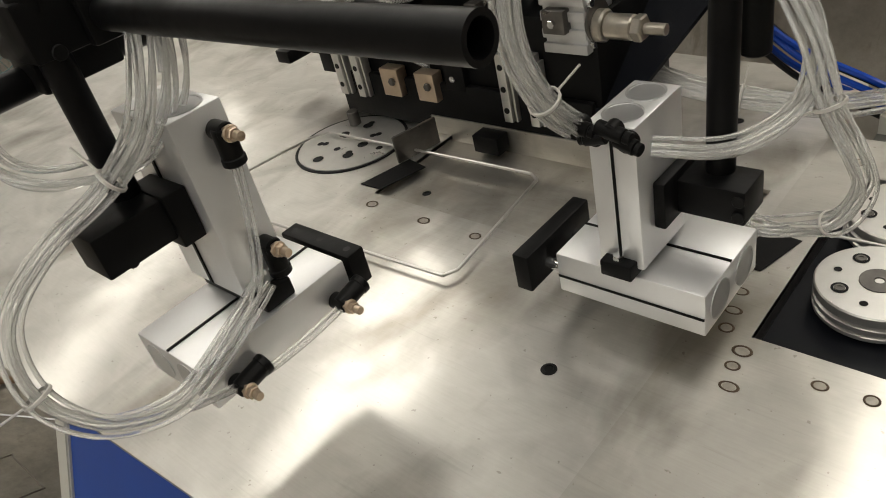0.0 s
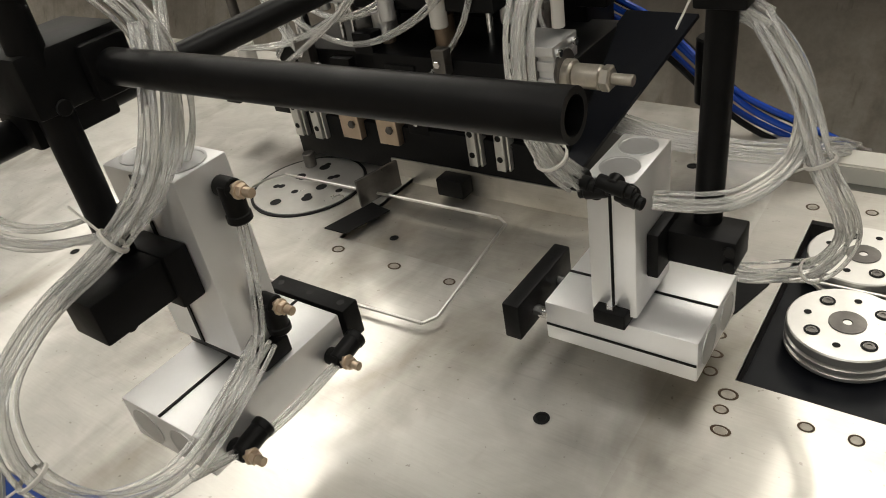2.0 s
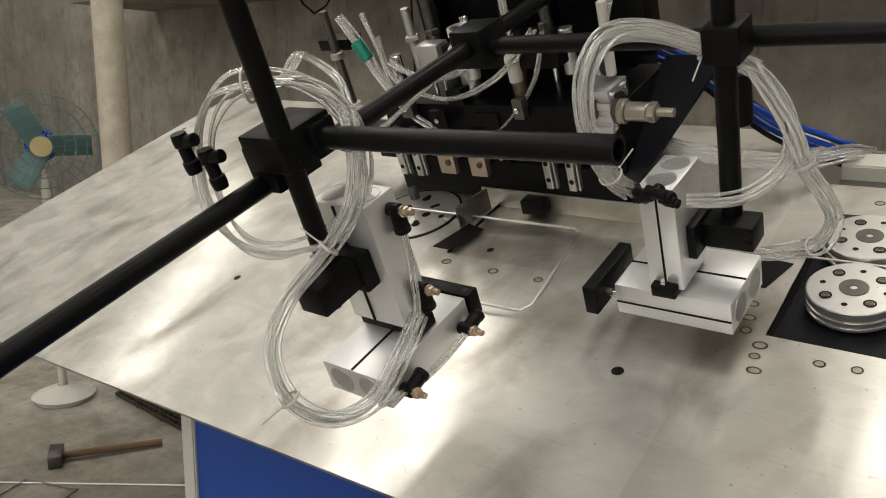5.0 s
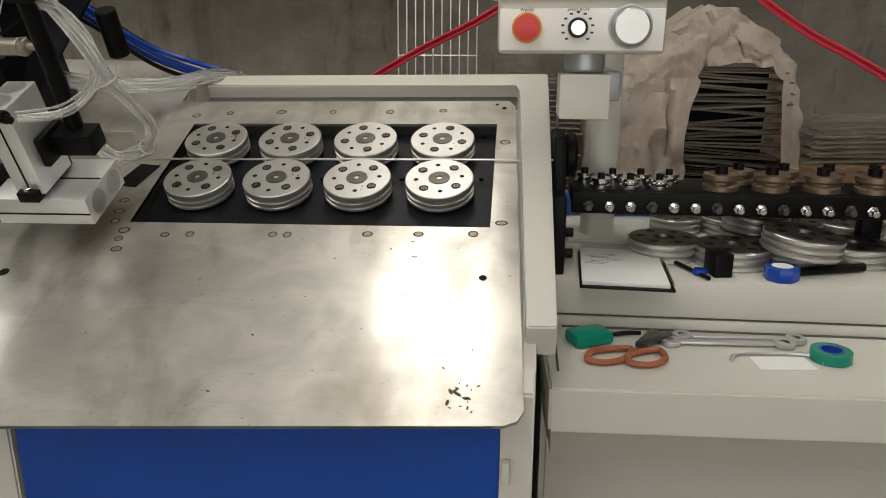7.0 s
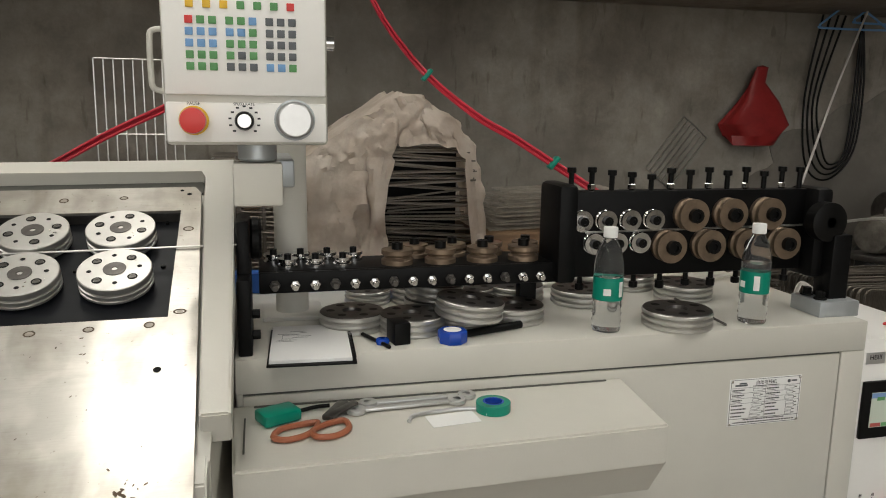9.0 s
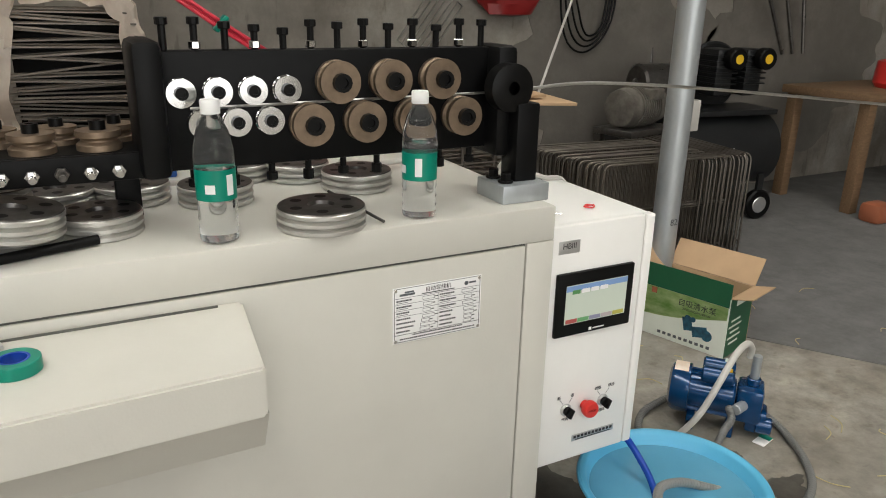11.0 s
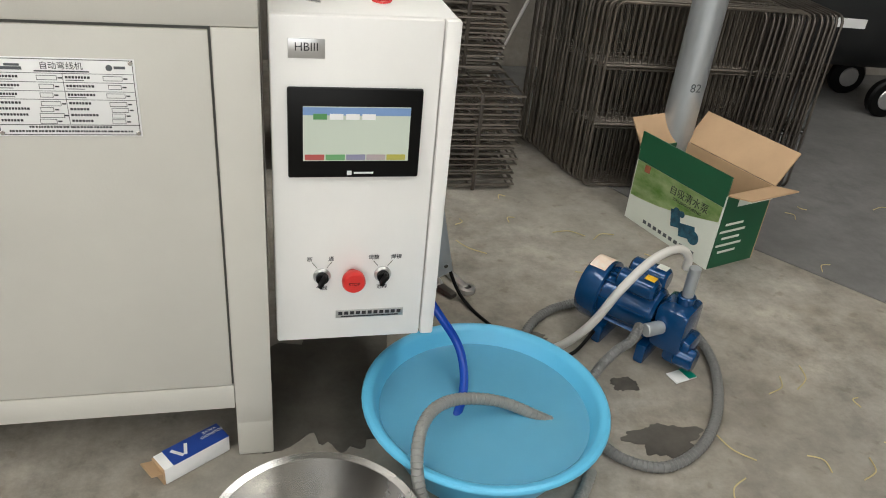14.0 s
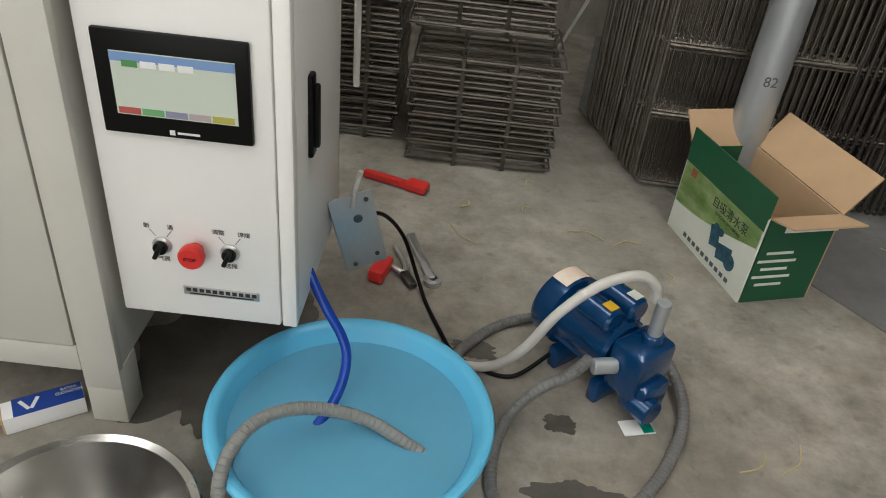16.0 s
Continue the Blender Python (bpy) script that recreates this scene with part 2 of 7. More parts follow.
M["cartonleaf"] = mat("carton_leaf", (0.15, 0.34, 0.05), 0.4, col2=(0.60, 0.70, 0.36), scale=9, stretch=(1, 1, 2.2))
M["cloth"] = mat("sackcloth", (0.84, 0.77, 0.69), 0.9, var=0.3, scale=5, col2=(0.56, 0.46, 0.37), bump=0.5, bscale=60)
M["wood"] = mat("old_wood", (0.23, 0.14, 0.075), 0.65, var=0.4, scale=12, stretch=(1, 8, 8))
M["glasspane"] = mat("clear_pet", (0.98, 0.99, 0.99), 0.03, 0.0, var=0.0, trans=0.98, ior=1.24)
M["bluemark"] = mat("blue_print", (0.02, 0.06, 0.30), 0.4, var=0.05)
M["screen"] = emit("screen_lit", (0.42, 0.46, 0.38), 0.25)
M["screenblue"] = emit("screen_bar", (0.16, 0.26, 0.46), 0.16)
M["lcd"] = mat("lcd_glass", (0.20, 0.27, 0.33), 0.15, var=0.1)
M["grey"] = mat("grey_plastic", (0.10, 0.11, 0.12), 0.4, var=0.05)
M["keygreen"] = mat("key_green", (0.10, 0.30, 0.10), 0.4, var=0.05)
M["keyblue"] = mat("key_blue", (0.16, 0.34, 0.62), 0.4, var=0.05)
M["galv"] = mat("galvanised", (0.50, 0.53, 0.55), 0.42, 0.6, var=0.2, scale=14, stretch=(1, 1, 0.3))
M["plate"] = mat("name_plate", (0.86, 0.86, 0.85), 0.35, 0.0, var=0.05)
M["ink"] = mat("ink", (0.03, 0.03, 0.035), 0.6, var=0.0)
M["orange"] = mat("orange_grip", (0.36, 0.12, 0.06), 0.4, var=0.15)
M["straw"] = mat("straw", (0.55, 0.45, 0.22), 0.7, var=0.2)
M["compblack"] = mat("compressor_paint", (0.02, 0.021, 0.022), 0.4, 0.2, var=0.3, scale=6)
M["fanguard"] = mat("fan_guard", (0.10, 0.18, 0.18), 0.4, 0.1, var=0.1)


# ---- shape helpers ----
def box(bm, c, s, bev=0.0, m=None):
    """A bevelled box round c with sizes s, turned by m."""
    vs = bmesh.ops.create_cube(bm, size=1.0)["verts"]
    bmesh.ops.scale(bm, vec=s, verts=vs)
    if bev:
        es = list({e for v in vs for e in v.link_edges})
        vs = [v for v in bmesh.ops.bevel(bm, geom=es, offset=bev, segments=2, affect="EDGES", profile=0.5)["verts"]]
    t = Matrix.Translation(c)
    bmesh.ops.transform(bm, matrix=(t @ m if m else t), verts=vs)
    return bm


def prism(bm, pts, z0, z1):
    """A flat polygon in x, y made thick from z0 to z1."""
    lo = [bm.verts.new((x, y, z0)) for x, y in pts]
    hi = [bm.verts.new((x, y, z1)) for x, y in pts]
    bm.faces.new(hi)
    bm.faces.new(lo[::-1])
    n = len(pts)
    for i in range(n):
        bm.faces.new((lo[i], lo[(i + 1) % n], hi[(i + 1) % n], hi[i]))
    return bm


def lathe(bm, prof, seg=32, m=None):
    """Turns the profile (radius, height) round z."""
    rings = []
    for r, z in prof:
        if r < 1e-6:
            rings.append([bm.verts.new((0, 0, z))])
        else:
            rings.append([bm.verts.new((r * math.cos(2 * math.pi * k / seg), r * math.sin(2 * math.pi * k / seg), z)) for k in range(seg)])
    vs = [v for r in rings for v in r]
    for a, b in zip(rings, rings[1:]):
        for k in range(seg):
            q = [a[k % len(a)], a[(k + 1) % len(a)], b[(k + 1) % len(b)], b[k % len(b)]]
            q = list(dict.fromkeys(q))
            if len(q) > 2:
                bm.faces.new(q)
    if m:
        bmesh.ops.transform(bm, matrix=m, verts=vs)
    return bm


def rod(bm, a, b, r, seg=16, cap=0.0):
    """A cylinder from a to b, with a small chamfer."""
    a, b = Vector(a), Vector(b)
    d = b - a
    c = min(cap or r * 0.12, d.length * 0.3)
    m = Matrix.Translation(a) @ d.to_track_quat("Z", "Y").to_matrix().to_4x4()
    h = d.length
    return lathe(bm, [(0, 0), (r - c, 0), (r, c), (r, h - c), (r - c, h), (0, h)], seg, m)


def tube(bm, pts, r, seg=8, sub=6, closed=False):
    """A round tube along a smooth line through pts."""
    P = [Vector(p) for p in pts]
    n = len(P)
    line = []
    for i in range(n if closed else n - 1):
        p0, p1, p2, p3 = (P[(i - 1) % n], P[i], P[(i + 1) % n], P[(i + 2) % n]) if closed else (P[max(i - 1, 0)], P[i], P[i + 1], P[min(i + 2, n - 1)])
        for k in range(sub):
            t = k / sub
            line.append(0.5 * (2 * p1 + (p2 - p0) * t + (2 * p0 - 5 * p1 + 4 * p2 - p3) * t * t + (3 * p1 - p0 - 3 * p2 + p3) * t ** 3))
    if not closed:
        line.append(P[-1])
    rings, up = [], None
    for i, p in enumerate(line):
        d = (line[(i + 1) % len(line)] - line[i - 1]) if closed else (line[min(i + 1, len(line) - 1)] - line[max(i - 1, 0)])
        d.normalize()
        if up is None:
            up = d.orthogonal().normalized()
        up = (up - d * up.dot(d)).normalized()
        s = d.cross(up)
        rings.append([bm.verts.new(p + r * (math.cos(2 * math.pi * k / seg) * up + math.sin(2 * math.pi * k / seg) * s)) for k in range(seg)])
    for a, b in zip(rings, rings[1:] + ([rings[0]] if closed else [])):
        for k in range(seg):
            bm.faces.new((a[k], a[(k + 1) % seg], b[(k + 1) % seg], b[k]))
    if not closed:
        bm.faces.new(rings[0][::-1])
        bm.faces.new(rings[-1])
    return bm


def bent(bm, pts, r, seg=6):
    """A wire with straight runs and sharp bends."""
    for a, b in zip(pts, pts[1:]):
        rod(bm, a, b, r, seg)
    return bm


def B():
    return bmesh.new()


def finish(ob_name, bm, material, smooth=True):
    bmesh.ops.recalc_face_normals(bm, faces=bm.faces)
    me = bpy.data.meshes.new(ob_name)
    if smooth:
        for f in bm.faces:
            f.smooth = True
        for e in bm.edges:
            if len(e.link_faces) == 2 and e.calc_face_angle(0) > radians(35):
                e.smooth = False
    bm.to_mesh(me)
    bm.free()
    me.materials.append(M[material] if isinstance(material, str) else material)
    return me


def thing(name, m, label, category, group="", kind=""):
    ob = new(name)
    ob.empty_display_size = 0.05
    ob.matrix_basis = m
    return tagged(ob, label, category, group, kind)


def part(name, bm, material, parent, label=""):
    ob = new(name, finish(name, bm, material))
    ob.parent = parent
    return tagged(ob, label) if label else ob


def solid(name, bm, material, label, category, m=None, group="", kind=""):
    ob = new(name, finish(name, bm, material))
    if m:
        ob.matrix_basis = m
    return tagged(ob, label, category, group, kind)


def words(name, body, size, m, material, parent):
    """Flat lettering in the built-in font, as a mesh."""
    cu = bpy.data.curves.new(name, "FONT")
    cu.body, cu.size, cu.extrude = body, size, 0.0002
    cu.align_x, cu.align_y = "CENTER", "CENTER"
    tmp = bpy.data.objects.new(name, cu)
    scene.collection.objects.link(tmp)
    me = bpy.data.meshes.new_from_object(tmp.evaluated_get(bpy.context.evaluated_depsgraph_get()))
    bpy.data.objects.remove(tmp)
    me.materials.clear()
    me.materials.append(M[material])
    ob = new(name, me)
    ob.parent = parent
    ob.matrix_basis = m
    return ob


T3 = Matrix.Translation
# the sloping table's frame: x along the machine, y up the slope, z off the plate
TF = Matrix(((0.99993, -0.00475, -0.01048, 0.0), (0.0, 0.91070, -0.41306, 0.8), (0.01151, 0.41303, 0.91064, 0.7659), (0, 0, 0, 1)))
FACE = pose(0, 0, 0, 90, 0, 0)   # turns x-y lettering to stand facing the front

# ---- setting ----
WALL_Y, ROOF_Z = 3.75, 5.0
b = B(); box(b, (0, -0.5, -0.06), (26, 14, 0.12))
solid("floor", b, "floor", "rough grey concrete workshop floor with stains", "floor", kind="structure")
b = B(); prism(b, [(3.7, 2.3), (5.2, 0.2), (9, 0.2), (9, 3.74), (3.6, 3.74), (3.45, 2.9)], 0.0, 0.004)
solid("floor_patch", b, "floor2", "smoother grey cement screed beside the racks", "floor", kind="structure")
b = B(); box(b, (-1.5, WALL_Y + 0.12, 2.5), (23, 0.24, 5.0))
solid("wall_north", b, "wall", "bare grey cement-rendered workshop wall", "wall", kind="structure")
b = B(); box(b, (10.1, -1.5, 2.5), (0.24, 10.74, 5.0))
solid("wall_east", b, "wall", "bare grey cement-rendered workshop wall", "wall", kind="structure")
b = B(); box(b, (-10.1, -1.5, 2.5), (0.24, 10.74, 5.0))
solid("wall_west", b, "wall", "bare grey cement-rendered workshop wall", "wall", kind="structure")
b = B(); box(b, (-6.1, -6.0, 2.5), (7.76, 0.24, 5.0)); box(b, (7.1, -6.0, 2.5), (5.76, 0.24, 5.0)); box(b, (1.0, -6.0, 4.5), (6.44, 0.24, 1.0))
solid("wall_south", b, "wall", "workshop wall with a wide open gate", "wall", kind="structure")
# roof sheets with openings for three translucent strips
# the outer two strips are unseen, added at the same spacing for light
STRIPS = [(-3.45, 1.10), (0.43, 0.92), (4.30, 0.92), (-7.35, 0.92)]
edges = sorted((x - w / 2, x + w / 2) for x, w in STRIPS)
xs = [-10.2] + [e for p in edges for e in p] + [10.2]
b = B()
for x0, x1 in zip(xs[::2], xs[1::2]):
    box(b, ((x0 + x1) / 2, -1.2, ROOF_Z + 0.05), (x1 - x0, 10.2, 0.1))
solid("ceiling", b, "roof", "grey sheet-metal workshop roof", "ceiling", kind="structure")
M["skylight"] = emit("translucent_sheet", (1.0, 0.95, 0.85), SKYLIGHT)
for i, (x, w) in enumerate(STRIPS):
    b = B(); box(b, (x, -1.2, ROOF_Z + 0.08), (w, 10.2, 0.02))
    solid("window_%d" % (i + 1), b, "skylight", "translucent daylight strip in the roof", "skylight", kind="structure")
lamp = bpy.data.lights.new("gate_daylight", "AREA")
lamp.shape, lamp.size, lamp.size_y, lamp.energy, lamp.color = "RECTANGLE", 6.0, 3.8, DOORLIGHT, (1.0, 0.95, 0.86)
lo = new("gate_daylight", lamp)
lo.matrix_basis = look((1.0, -5.9, 2.0), (1.0, 0, 1.6))
# concrete shelf on the wall with what lies on it
b = B(); box(b, (0.5, WALL_Y - 0.36, 1.92), (12, 0.72, 0.10), 0.005)
solid("wall_ledge", b, "wall", "long concrete ledge along the wall", "ledge", kind="structure")

# ---- bending machine: sloping table ----
IDN = Matrix.Identity(4)


def tfbm(b):
    """Moves a mesh from the table's frame into the world."""
    b.transform(TF)
    return b


table = thing("bending_table", IDN, "sloping steel-topped wire bending table on a cream and blue base", "machine table")
b = B()
TOP = (-0.006, 0.0)
for poly in ([(-1.67, -0.112), (-0.17, -0.026), (-0.17, 1.08), (-1.69, 1.162), (-1.73, 1.12)],
             [(-0.17, -0.026), (0.355, 0.004), (0.355, 0.49), (-0.17, 0.49)],
             [(-0.17, 0.70), (0.355, 0.70), (0.355, 1.05), (-0.17, 1.08)],
             [(0.355, 0.004), (0.375, 0.005), (0.375, 1.02), (0.355, 1.05)]):
    prism(b, poly, *TOP)
bmesh.ops.remove_doubles(b, verts=b.verts, dist=0.0005)
part("table_sheet", tfbm(b), "steel", table, "scratched bare steel sheet")
b = B()
for poly in ([(0.375, 0.005), (0.437, 0.008), (0.437, 0.86), (0.375, 0.86)],
             [(0.437, 0.008), (1.062, 0.04), (1.062, 0.438), (0.437, 0.438)],
             [(0.437, 0.768), (1.062, 0.768), (1.062, 0.86), (0.437, 0.86)],
             [(1.062, 0.04), (1.095, 0.042), (1.112, 0.05), (1.12, 0.066), (1.098, 0.835), (1.085, 0.86), (1.062, 0.86)]):
    prism(b, poly, *TOP)
bmesh.ops.remove_doubles(b, verts=b.verts, dist=0.0005)
part("roller_deck", tfbm(b), "steel2", table, "stained bare steel deck plate with a cut-out")
b = B(); prism(b, [(0.43, 0.43), (1.07, 0.43), (1.07, 0.775), (0.43, 0.775)], -0.040, -0.026)
part("recess_plate", tfbm(b), "blackplate", table, "black steel plate sunk under the rollers")
b = B()
for c, s in (((0.434, 0.603), (0.006, 0.33)), ((1.065, 0.603), (0.006, 0.33)), ((0.75, 0.435), (0.63, 0.006)), ((0.75, 0.771), (0.63, 0.006))):
    box(b, (*c, -0.021), (*s, 0.028))
part("recess_edge", tfbm(b), "darksteel", table)
b = B(); prism(b, [(-0.175, 0.485), (0.36, 0.485), (0.36, 0.705), (-0.175, 0.705)], -0.016, -0.010)
part("pocket_plate", tfbm(b), "steel2", table)
# raised cream rim round the deck
b = B(); prism(b, [(1.122, 0.20), (1.165, 0.20), (1.165, 0.955), (0.42, 0.955), (0.42, 0.905), (1.10, 0.905), (1.106, 0.875)], -0.045, 0.014)
bmesh.ops.bevel(b, geom=list(b.edges), offset=0.003, segments=2, affect="EDGES")
part("rim", tfbm(b), "cream", table)
b = B(); prism(b, [(0.42, 0.86), (1.10, 0.86), (1.10, 0.905), (0.42, 0.905)], -0.03, -0.015)
part("rim_channel", tfbm(b), "creamdark", table)
# base: cream frame and blue panels
def zt(x, y):
    return 0.40303 + 0.01151 * x + 0.45359 * y
b = B()
for y0, y1 in ((0.942, 1.66),):
    vs = [b.verts.new(p) for p in ((1.092, y0, 0), (1.092, y1, 0), (1.092, y1, zt(1.1, y1) - 0.022), (1.092, y0, zt(1.1, y0) - 0.022),
                                   (1.136, y0, 0), (1.136, y1, 0), (1.136, y1, zt(1.136, y1) - 0.022), (1.136, y0, zt(1.136, y0) - 0.022))]
    for q in ((0, 1, 2, 3), (7, 6, 5, 4), (0, 4, 5, 1), (1, 5, 6, 2), (2, 6, 7, 3), (3, 7, 4, 0)):
        b.faces.new([vs[k] for k in q])
part("side_panel", b, "cream", table)
def upto_sheet(x0, x1, y0, y1, z0):
    """An upright body whose top follows the sloping sheet."""
    b = B()
    lo = [b.verts.new(p) for p in ((x0, y0, z0), (x1, y0, z0), (x1, y1, z0), (x0, y1, z0))]
    hi = [b.verts.new((v.co.x, v.co.y, zt(v.co.x, v.co.y) - 0.009)) for v in lo]
    b.faces.new(lo[::-1])
    b.faces.new(hi)
    for i in range(4):
        b.faces.new((lo[i], lo[(i + 1) % 4], hi[(i + 1) % 4], hi[i]))
    return b


for x0, x1 in ((-0.552, -0.510), (0.310, 0.386), (1.090, 1.134)):
    b = upto_sheet(x0, x1, 0.893, 0.940, 0.0)
    bmesh.ops.bevel(b, geom=list(b.edges), offset=0.003, segments=2, affect="EDGES")
    part("leg", b, "cream", table)
for x0, x1 in ((-0.509, 0.303), (0.391, 1.089)):
    b = upto_sheet(x0, x1, 0.900, 0.918, 0.07)
    part("panel", b, "blue", table, "glossy blue painted sheet panel")
b = B(); box(b, (-0.535, 1.30, 0.42), (0.02, 0.72, 0.70)); part("panel", b, "blue", table)
b = B(); box(b, (0.4, 1.68, 0.5), (1.5, 0.02, 1.0)); part("back_panel", b, "cream", table)
b = B(); box(b, (1.098, 0.887, 0.70), (0.012, 0.014, 0.035), 0.003); part("latch", b, "cream", table)
# ground-down weld spots, bolts and holes in the plate
random.seed(4)
WELDS = [(0.514, 0.404), (0.557, 0.407), (0.445, 0.365), (0.437, 0.392), (0.437, 0.415), (0.41, 0.44), (0.405, 0.468), (0.40, 0.50), (-0.149, 0.464), (-0.04, 0.462), (0.055, 0.462),
         (0.70, 0.41), (0.725, 0.41), (0.86, 0.415), (0.945, 0.417), (1.035, 0.42), (1.08, 0.45), (1.08, 0.70), (0.50, 0.81), (0.61, 0.815), (0.72, 0.815), (0.84, 0.815), (0.95, 0.82), (0.43, 0.80)]
for x, y in WELDS:
    b = B(); lathe(b, [(0.0056, 0.0004), (0.0068, 0.0010), (0.0080, 0.0004)], 16)
    b.transform(TF @ T3((x, y, 0)) @ Matrix.Diagonal((random.uniform(0.9, 1.4), random.uniform(0.8, 1.1), 1, 1)))
    w = part("weld_ring", b, "rust", table)
    b = B(); lathe(b, [(0, 0.0005), (0.0054, 0.0003)], 14)
    b.transform(TF @ T3((x, y, 0)) @ Matrix.Diagonal((random.uniform(0.9, 1.4), random.uniform(0.8, 1.1), 1, 1)))
    part("weld_core", b, "weldgrey", table)
for x, y, r in [(0.281, 0.302, 0.009), (-0.582, 0.285, 0.008), (-1.66, 0.90, 0.008), (1.056, 0.314, 0.006), (0.245, 0.86, 0.009), (-0.085, 0.52, 0.007), (1.075, 0.83, 0.005), (1.06, 0.845, 0.004)]:
    b = B(); lathe(b, [(0, 0.0004), (r * 0.55, 0.0006), (r * 0.6, 0.0014), (r, 0.0006)], 18); b.transform(TF @ T3((x, y, 0)))
    part("bolt_hole", b, "black", table)
for k in range(22):
    x, y = 0.47 + 0.57 * random.random(), random.choice((0.448, 0.757, 0.61)) + random.uniform(-0.004, 0.004)
    b = B(); rod(b, (x, y, -0.027), (x, y, -0.022), 0.0045, 10); part("bolt", tfbm(b), "plastic", table)

SCUFF = (1.038, 0.085)
for k in range(34):
    x, y, r = SCUFF[0] + random.gauss(0, 0.010), SCUFF[1] + random.gauss(0, 0.016), random.uniform(0.0008, 0.0032)
    if k > 18:
        x, y = random.uniform(0.70, 1.06), random.uniform(0.06, 0.40)
        r *= 0.6
    b = B(); lathe(b, [(0, 0.0005), (r, 0.0003)], 9); b.transform(TF @ T3((x, y, 0)) @ pose(0, 0, 0, 0, 0, random.uniform(0, 180)) @ Matrix.Diagonal((1.8, 0.8, 1, 1)))
    part("scuff", b, "rust", table)

# grooved straightening rollers in two rows
roller = thing("bending_roller", IDN, "ground steel grooved roller with bolted face over the sunk plate", "roller", "rollers on the deck")
b = B(); lathe(b, [(0.0, -0.026), (0.034, -0.026), (0.034, -0.022), (0.060, -0.022), (0.0615, -0.0205), (0.0615, -0.0165), (0.057, -0.014), (0.0615, -0.0115), (0.0615, -0.0065), (0.057, -0.004), (0.0615, -0.001), (0.0615, 0.0085), (0.060, 0.010), (0.0, 0.010)], 48)
part("disc", b, "roller", roller)
b = B(); lathe(b, [(0.019, 0.0100), (0.019, 0.0112), (0.005, 0.0112), (0.004, 0.009), (0, 0.009)], 28); part("hub", b, "darksteel", roller)
for k in range(4):
    a = math.pi / 4 + k * math.pi / 2
    b = B(); lathe(b, [(0.0085, 0.0103), (0.0085, 0.0106), (0.0060, 0.0106), (0.0058, 0.0102)], 18, T3((0.040 * math.cos(a), 0.040 * math.sin(a), 0))); part("counterbore", b, "black", roller)
    b = B(); lathe(b, [(0.0055, 0.0102), (0.0055, 0.0112), (0.003, 0.0112), (0.003, 0.0103), (0, 0.0103)], 12, T3((0.040 * math.cos(a), 0.040 * math.sin(a), 0))); part("bolt", b, "darksteel", roller)
    b = B(); lathe(b, [(0.0042, 0.0104), (0, 0.0104)], 12, T3((0.041 * math.cos(a + math.pi / 4), 0.041 * math.sin(a + math.pi / 4), 0))); part("pin_hole", b, "black", roller)
spots = [(0.518 + 0.1493 * i, 0.562 + 0.001 * i) for i in range(4)] + [(0.509 + 0.1503 * i, 0.697) for i in range(4)]
random.seed(2)
for i, (x, y) in enumerate(spots):
    m = TF @ pose(x, y, 0, 0, 0, random.uniform(0, 90))
    if i == 0:
        roller.matrix_basis = m
    else:
        copy_thing(roller, m)
# feed wire between the rows
b = B(); rod(b, (0.36, 0.632, 0.002), (1.175, 0.634, 0.004), 0.0022, 8)
solid("feed_wire", tfbm(b), "wire", "straight bright steel wire running between the rollers", "wire")

# turntable in the sheet
tt = thing("turntable", TF @ T3((-0.335, 0.598, 0)), "round drilled steel turntable let into the table", "turntable")
b = B(); lathe(b, [(0.103, 0.0), (0.103, 0.002), (0.098, 0.002), (0.098, 0.001)], 56); part("ring", b, "black", tt)
b = B(); lathe(b, [(0.097, 0.0), (0.097, 0.003), (0.0, 0.003)], 56); part("disc", b, "roller", tt)
for k in range(14):
    a = k * 0.9; r = 0.03 + 0.05 * ((k * 7) % 5) / 5
    b = B(); lathe(b, [(0.0065 if k % 3 else 0.010, 0.0034), (0, 0.0034)], 12, T3((r * math.cos(a), r * math.sin(a), 0))); part("pin_hole", b, "black", tt)
b = B(); rod(b, (-0.045, 0.055, 0.003), (-0.045, 0.055, 0.03), 0.011, 16); part("bending_pin", b, "darksteel", tt)
b = B(); prism(b, [(-0.21, 0.50), (-0.165, 0.50), (-0.14, 0.58), (-0.185, 0.59)], 0.0006, 0.002)
part("slot", tfbm(b), "black", table)
b = B(); prism(b, [(0.362, 0.545), (0.405, 0.54), (0.425, 0.61), (0.385, 0.615)], 0.0006, 0.002)
part("slot", tfbm(b), "black", table)
b = B(); box(b, (-0.185, 0.615, 0.024), (0.006, 0.085, 0.048), 0.002, pose(0, 0, 0, 0, 0, -14))
solid("stop_plate", tfbm(b), "darksteel", "small upright blackened steel stop plate on the table", "stop")
b = B(); box(b, (-0.07, 0.666, 0.014), (0.05, 0.03, 0.03), 0.002)
solid("stop_block", tfbm(b), "black", "small black steel block under the head", "block")
WIRE = [(-0.45, 0.385, 0.010), (-0.415, 0.575, 0.010), (-0.395, 0.602, 0.010), (0.045, 0.612, 0.010), (0.063, 0.600, 0.010), (0.090, 0.385, 0.010), (0.080, 0.367, 0.010), (-0.30, 0.349, 0.010)]
b = B(); bent(b, WIRE, 0.0024, 8)
solid("bent_wire", tfbm(b), "wire", "thin steel wire bent into an open rectangle over the table", "wire")

